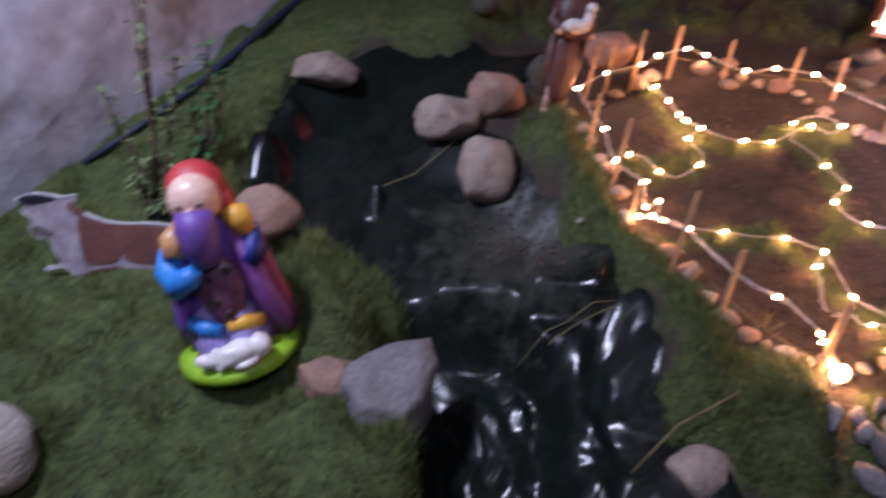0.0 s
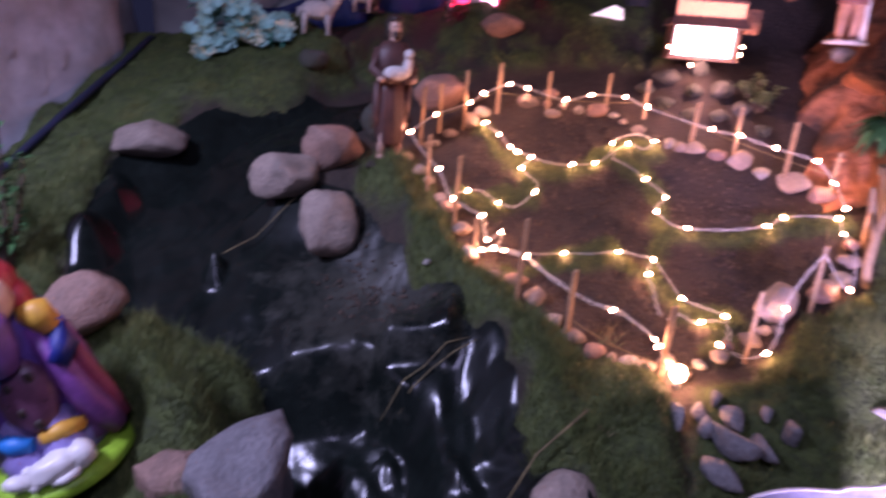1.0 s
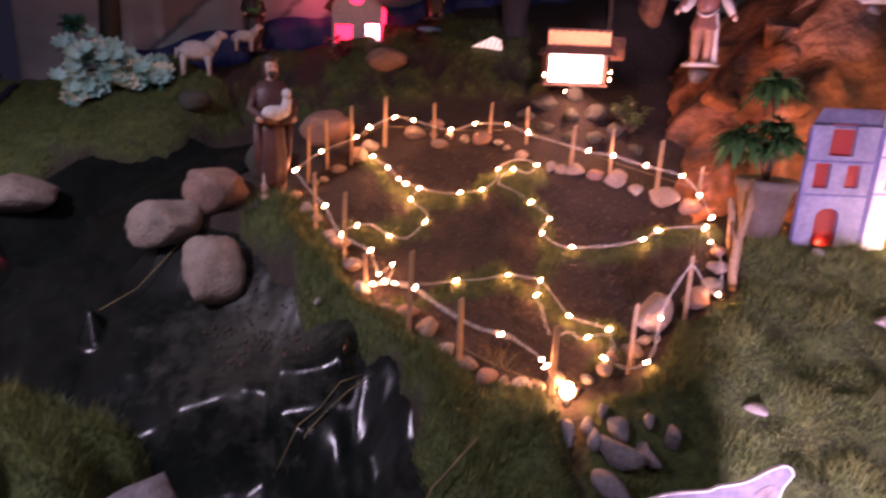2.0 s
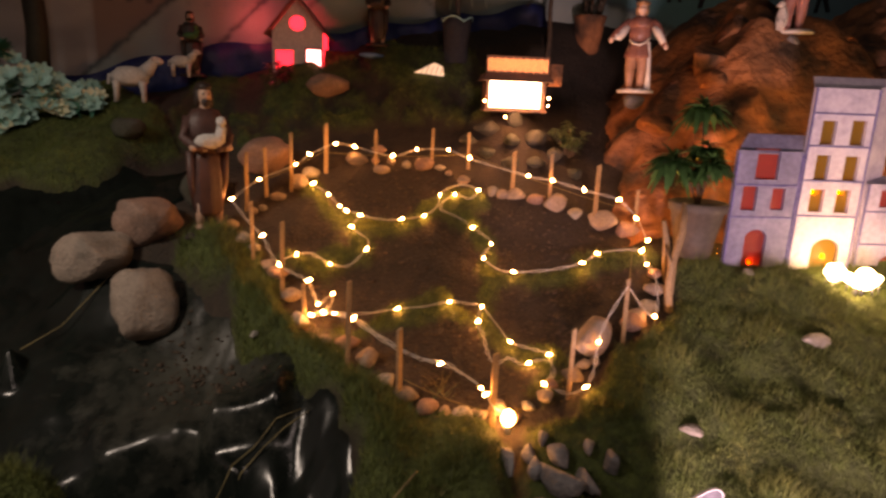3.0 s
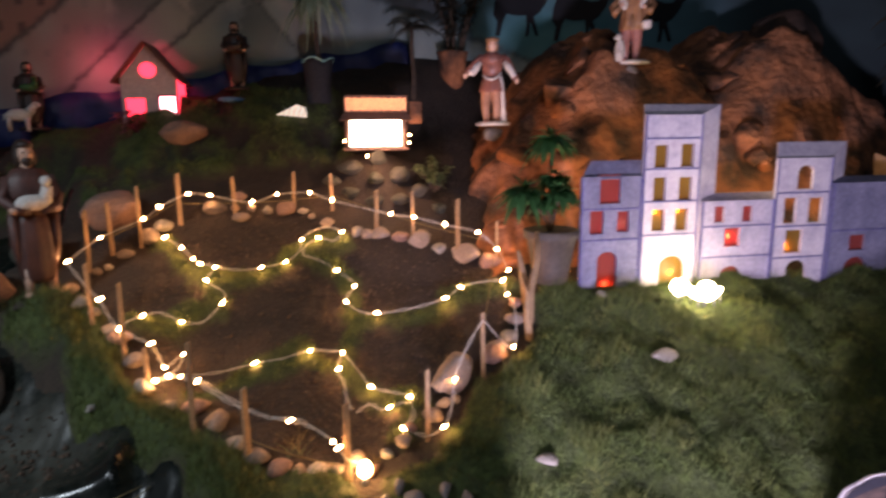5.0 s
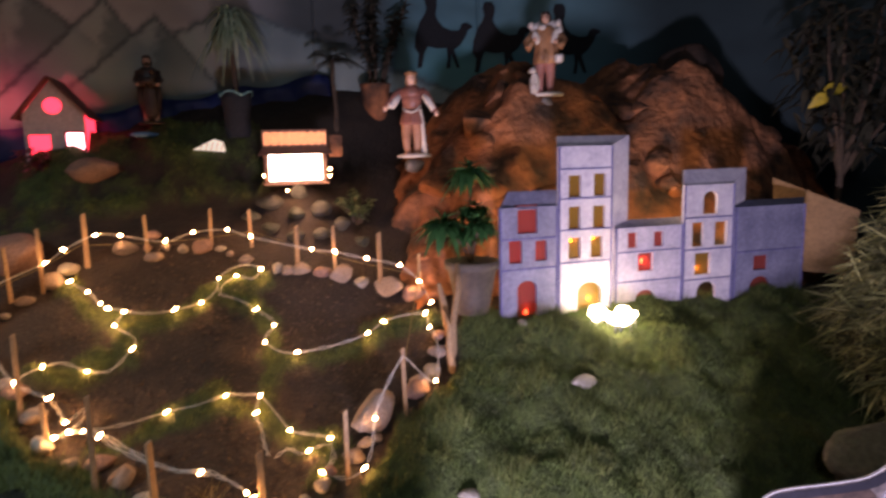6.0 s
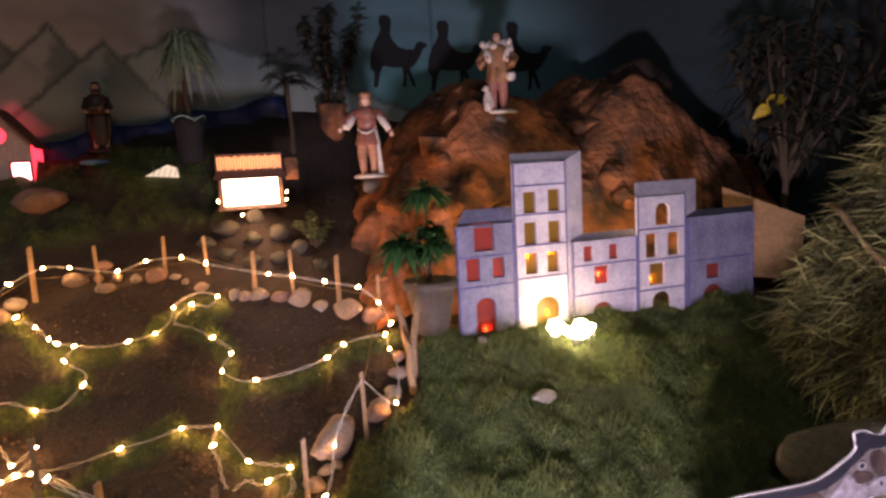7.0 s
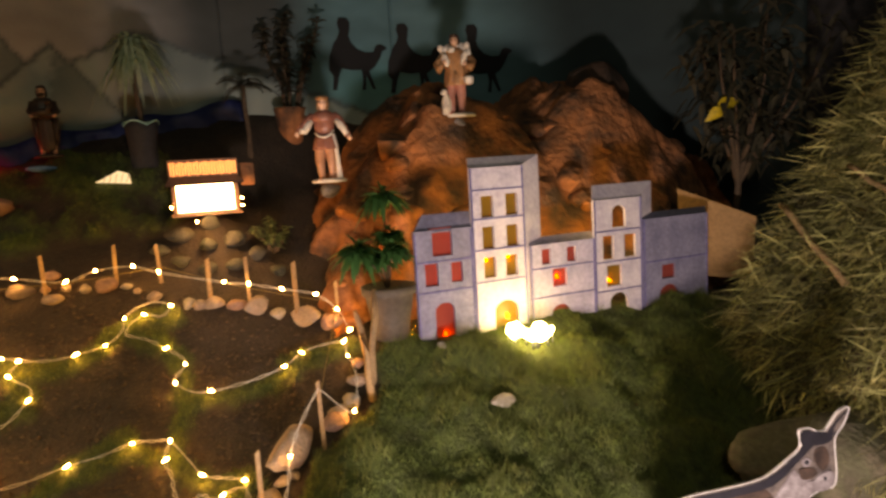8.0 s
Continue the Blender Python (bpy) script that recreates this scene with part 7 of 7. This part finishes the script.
# ---- lit shop on the rock heap ----
def toy_shop():
    turn = math.degrees(math.atan2(-0.37, 0.93))
    root = thing("toy_shop", (1.685, 2.24, 0.838), turn, label="small wooden market stall with a brightly lit white front", category="model shop")
    bm = bmesh.new()
    box(bm, (0.014, 0.05, -0.003), (0.262, 0.13, 0.012), bevel=0.002)
    part("floor_board", bm, M_STALL, root)
    for x in (-0.102, 0.130):
        bm = bmesh.new()
        box(bm, (x, 0.06, 0.058), (0.016, 0.13, 0.110), bevel=0.002)
        part("side_post", bm, M_STALL, root)
    bm = bmesh.new()
    box(bm, (0.014, 0.02, 0.060), (0.212, 0.004, 0.104))
    part("lit_panel", bm, G_SHOP, root, "white panel glowing from within")
    bm = bmesh.new()
    box(bm, (0.014, 0.10, 0.060), (0.212, 0.006, 0.104))
    part("back_wall", bm, M_STALL, root)
    bm = bmesh.new()
    for v in box(bm, (0.014, 0.035, 0.128), (0.29, 0.19, 0.030), bevel=0.0):
        if v.co.z > 0.128:
            v.co.x = 0.014 + (v.co.x - 0.014) * 0.88
            v.co.y += 0.03
    part("roof_board", bm, M_STALL, root)
    bm = bmesh.new()
    box(bm, (0.182, 0.05, 0.145), (0.055, 0.06, 0.09), bevel=0.004)
    part("side_box", bm, M_KRAFT, root, "plain brown box beside the roof")
    bm = bmesh.new()
    box(bm, (0.014, -0.02, 0.176), (0.256, 0.008, 0.072), bevel=0.002)
    sign = part("sign_board", bm, M_STALL, root, "reed sign with lit slats")
    for k in range(23):
        bm = bmesh.new()
        box(bm, (-0.104 + k * 0.0107, -0.0255, 0.176), (0.0066, 0.003, 0.050 + 0.005 * math.sin(k * 2.3)), bevel=0.0006)
        part("sign_slat", bm, G_SHOP_SIGN, sign, "slat glowing orange")
    for x, z in ((-0.116, 0.03), (0.146, 0.02), (0.148, 0.05), (-0.03, -0.03)):
        b = new("bulb", BULB)
        b.parent = root
        b.location = (x, -0.03 if z > 0 else -0.05, z)
        b.scale = (0.6, 0.6, 0.6)


toy_shop()


def lit_lantern():
    root = thing("paper_lantern", (1.505, 2.68, 0.985), -15, label="small tipped white lantern glowing on the slope", category="lantern")
    bm = bmesh.new()
    slab(bm, [(-0.07, 0.0), (0.065, -0.012), (0.06, 0.03), (0.02, 0.045)], 0, 0.06)
    part("shade", bm, G_GLINT, root, "glowing white shade")
    for k in range(5):
        bm = bmesh.new()
        box(bm, (-0.035 + k * 0.022, -0.003, 0.012), (0.003, 0.004, 0.04), rot=(0, 20, 0))
        part("rib", bm, M_METAL, root)


lit_lantern()


# ---- thatched hut, plank ----
HUT_CORNERS = ((3.0, 0.76, 0.25), (3.86, 0.28, 1.55), (2.42, 0.03, 0.02), (3.58, 0.0, 1.51))


def hut():
    root = thing("thatched_hut", (2.95, 0.35, 0.1), label="rough straw thatched hut slope with loose stalks", category="hut")
    A, B, C, D = (Vector(p) - Vector((2.95, 0.35, 0.1)) for p in HUT_CORNERS)
    bm = bmesh.new()
    n = 14
    grid = []
    for i in range(n + 1):
        row = []
        for j in range(n + 1):
            s, t = i / n, j / n
            p = A.lerp(B, t).lerp(C.lerp(D, t), s)
            p += Vector((-0.5, -0.3, 0.5)) * 0.05 * noise.noise(Vector((i * 0.5, j * 0.4, 2)))
            row.append(bm.verts.new(p))
        grid.append(row)
    for a, b in zip(grid, grid[1:]):
        for j in range(n):
            bm.faces.new((a[j], b[j], b[j + 1], a[j + 1])).smooth = True
    ob = part("roof_mat", bm, M_BARK, root, "dark matted straw")
    ob.modifiers.new("thickness", "SOLIDIFY").thickness = 0.05
    rnd = np.random.RandomState(7)
    cnt = 19000
    s, t = rnd.uniform(0, 1, cnt), rnd.uniform(0, 1, cnt) ** 0.9
    Aa, Bb, Cc, Dd = (np.array(v) for v in (A, B, C, D))
    left, right = Aa + (Bb - Aa) * t[:, None], Cc + (Dd - Cc) * t[:, None]
    base = left + (right - left) * s[:, None]
    down = -((Bb - Aa) * (1 - s[:, None]) + (Dd - Cc) * s[:, None])
    down /= np.linalg.norm(down, axis=1)[:, None]
    nrm = np.cross(Cc - Aa, Bb - Aa)
    nrm /= np.linalg.norm(nrm)
    if nrm[0] > 0:
        nrm = -nrm
    dirs = down + rnd.normal(0, 0.62, (cnt, 3)) + nrm * rnd.uniform(-0.02, 0.30, cnt)[:, None]
    dirs /= np.linalg.norm(dirs, axis=1)[:, None]
    ln = rnd.uniform(0.05, 0.19, cnt)[:, None]
    side = np.cross(dirs, rnd.normal(0, 1, (cnt, 3)))
    side *= ((0.0008 + 0.0024 * rnd.uniform(0, 1, cnt) ** 2) / np.linalg.norm(side, axis=1))[:, None]
    base = base + nrm * rnd.uniform(0.0, 0.035, cnt)[:, None]
    mid = base + dirs * ln * 0.5 + nrm * 0.008
    tip = base + dirs * ln
    V = np.stack([base - side, base + side, mid + side, mid - side, tip], 1).reshape(-1, 3)
    me = bpy.data.meshes.new("straw")
    F = []
    for k in range(cnt):
        q = 5 * k
        F += [(q, q + 1, q + 2, q + 3), (q + 3, q + 2, q + 4)]
    me.from_pydata(V.tolist(), [], F)
    me.materials.append(M_STRAW)
    st = new("straw", me)
    st.parent = root
    tagged(st, "loose yellow-brown straw stalks", kind="stuff")
    for p0, p1, r in (((0.31, 0.27, 0.62), (-0.03, -0.02, 0.40), 0.012), ((0.31, 0.05, 0.76), (0.13, -0.12, 0.66), 0.010), ((-0.45, -0.42, 0.02), (-0.40, -0.44, 0.30), 0.03)):
        bm = bmesh.new()
        a, b = Vector(p0), Vector(p1)
        tube(bm, [a.lerp(b, k / 5) + Vector((-0.03, -0.01, 0.015 + 0.006 * math.sin(k * 2))) for k in range(6)], r, n=8)
        part("pole", bm, M_WOOD, root, "bare wooden pole")


hut()


def board():
    bm = bmesh.new()
    P = [Vector(p) for p in ((3.33, 1.07, 0.80), (3.46, 0.78, 0.665), (3.42, 0.78, 0.40), (3.29, 1.03, 0.42))]
    nrm = (P[1] - P[0]).cross(P[3] - P[0]).normalized() * 0.006
    a, b = [bm.verts.new(p + nrm) for p in P], [bm.verts.new(p - nrm) for p in P]
    bm.faces.new(a)
    bm.faces.new(b[::-1])
    for k in range(4):
        bm.faces.new((a[k], b[k], b[(k + 1) % 4], a[(k + 1) % 4]))
    bmesh.ops.recalc_face_normals(bm, faces=bm.faces[:])
    tagged(link_mesh("plywood_board", bm, M_PLANK), "raw plywood board leaning beside the paper town", "board")


board()


# ---- dry stalks and grass tufts ----
def stalk(pts, r, label):
    bm = bmesh.new()
    tube(bm, [(x, y, gz(x, y) + h) for x, y, h in pts], r, n=5)
    tagged(link_mesh("dry_stalk", bm, M_BLADE_DRY), label, "stalk")


for off in (0.0, 0.016):
    bm = bmesh.new()
    tube(bm, [(x + off, y - off, max(z, float(liner_z(np.array(x + off), np.array(y - off))) + 0.005)) for x, y, z in ((0.64, 1.45, 0.07), (0.575, 1.44, 0.04), (0.515, 1.425, 0.0), (0.46, 1.405, -0.08), (0.40 + 2 * off, 1.39, -0.14))], 0.0016, n=5)
    tagged(link_mesh("dry_stalk", bm, M_BLADE_DRY), "thin dry grass stalk lying over the plastic", "stalk")
stalk([(0.62, 1.03, 0.08), (0.70, 1.06, 0.10), (0.80, 1.05, 0.08)], 0.0025, "curved dry root at the foot of the bank")
stalk([(0.20, 2.12, 0.0), (0.05, 2.02, 0.05), (-0.05, 1.97, 0.05)], 0.0018, "thin dry stalk beside the stones")


def tuft(x, y, n, h, material, label, seed):
    rnd = random.Random(seed)
    bm = bmesh.new()
    for k in range(n):
        a = rnd.uniform(0, math.tau)
        leaf_blade(bm, (rnd.uniform(-1, 1) * 0.02, rnd.uniform(-1, 1) * 0.02, -0.005), (math.cos(a) * 0.6, math.sin(a) * 0.6, 1), h * rnd.uniform(0.5, 1.1), 0.003, 0.35, n=4)
    ob = link_mesh("grass_tuft", bm, material)
    ob.location = (x, y, gz(x, y))
    tagged(ob, label, "grass")


tuft(1.00, 1.36, 22, 0.10, M_BLADE_DRY, "wispy dry grass tuft growing in the garden", 1)
tuft(0.98, 1.33, 14, 0.08, M_LEAF_PALE, "wispy green grass tuft growing in the garden", 2)
tuft(1.15, 1.22, 14, 0.06, M_BLADE_DRY, "dry grass tuft beside the large bulb", 3)
tuft(-0.10, 1.62, 16, 0.07, M_LEAF_PALE, "green grass tuft on the moss edge", 4)
tuft(-0.28, 1.72, 12, 0.06, M_LEAF_PALE, "green grass tuft by the ochre stone", 5)
tuft(0.85, 1.06, 14, 0.05, M_BLADE_DRY, "dry grass tuft on the bank", 6)


# blue cloth, grey boulder by the donkey, post of the hut
bm = bmesh.new()
stone_mesh(bm, (0.12, 0.05, 0.03), 71)
ob = link_mesh("blue_cloth", bm, M_CLOTH)
ob.location = (1.30, 2.91, gz(1.30, 2.91) + 0.012)
tagged(ob, "crumpled pale blue cloth at the foot of a dark statue", "cloth")
stone(2.535, 0.27, (0.52, 0.28, 0.33), M_STONE_BROWN, "large dim brown boulder behind the donkey cutout", -42, 0.12, 0.18, square=2.4)
bm = bmesh.new()
box(bm, (0, 0, 0.2), (0.07, 0.02, 0.55), bevel=0.003)
ob = link_mesh("wooden_post", bm, M_PLANK)
ob.matrix_world = pose(2.30, 0.02, gz(2.30, 0.02) + 0.07, 0, 12, -45)
tagged(ob, "raw wooden post at the hut", "post")


# clods and crumbs on the garden soil
def clods(name, count, seed, area, box4, size, height, label):
    r = np.random.RandomState(seed)
    x, y = r.uniform(box4[0], box4[1], count * 3), r.uniform(box4[2], box4[3], count * 3)
    keep = (inside(x, y, area) > r.uniform(0.0, 0.1, count * 3)) & (moss(x, y) < 0.2)
    x, y = x[keep][:count], y[keep][:count]
    n = len(x)
    s = 0.003 + size * r.uniform(0, 1, n) ** 3
    unit = np.array([(1, 0, 0), (-1, 0, 0), (0, 1, 0), (0, -1, 0), (0, 0, 1), (0, 0, -1)], float)
    faces = np.array([(0, 2, 4), (2, 1, 4), (1, 3, 4), (3, 0, 4), (2, 0, 5), (1, 2, 5), (3, 1, 5), (0, 3, 5)])
    V = unit[None] * r.uniform(0.6, 1.3, (n, 6, 1)) + r.normal(0, 0.15, (n, 6, 3))
    V = V * s[:, None, None] * np.array([1, 1, 0.7]) + np.stack([x, y, height(x, y) + s * 0.2], -1)[:, None]
    F = (faces[None] + 6 * np.arange(n)[:, None, None]).reshape(-1, 3)
    me = bpy.data.meshes.new(name)
    me.from_pydata(V.reshape(-1, 3).tolist(), [], F.tolist())
    me.materials.append(M_CLOD)
    tagged(new(name, me), label, "soil", kind="stuff")


clods("soil_clods", 3000, 5, GARDEN, (0.62, 1.95, 1.0, 2.4), 0.008, ground_z, "loose crumbs of dark soil in the toy garden")
DEBRIS = numbers("0.20,1.95 0.40,1.94 0.52,1.78 0.64,1.60 0.60,1.52 0.42,1.56 0.26,1.66")
clods("soil_crumbs", 700, 8, DEBRIS, (0.0, 0.6, 1.4, 2.05), 0.009, liner_z, "fine crumbs of dry soil scattered on the plastic film")
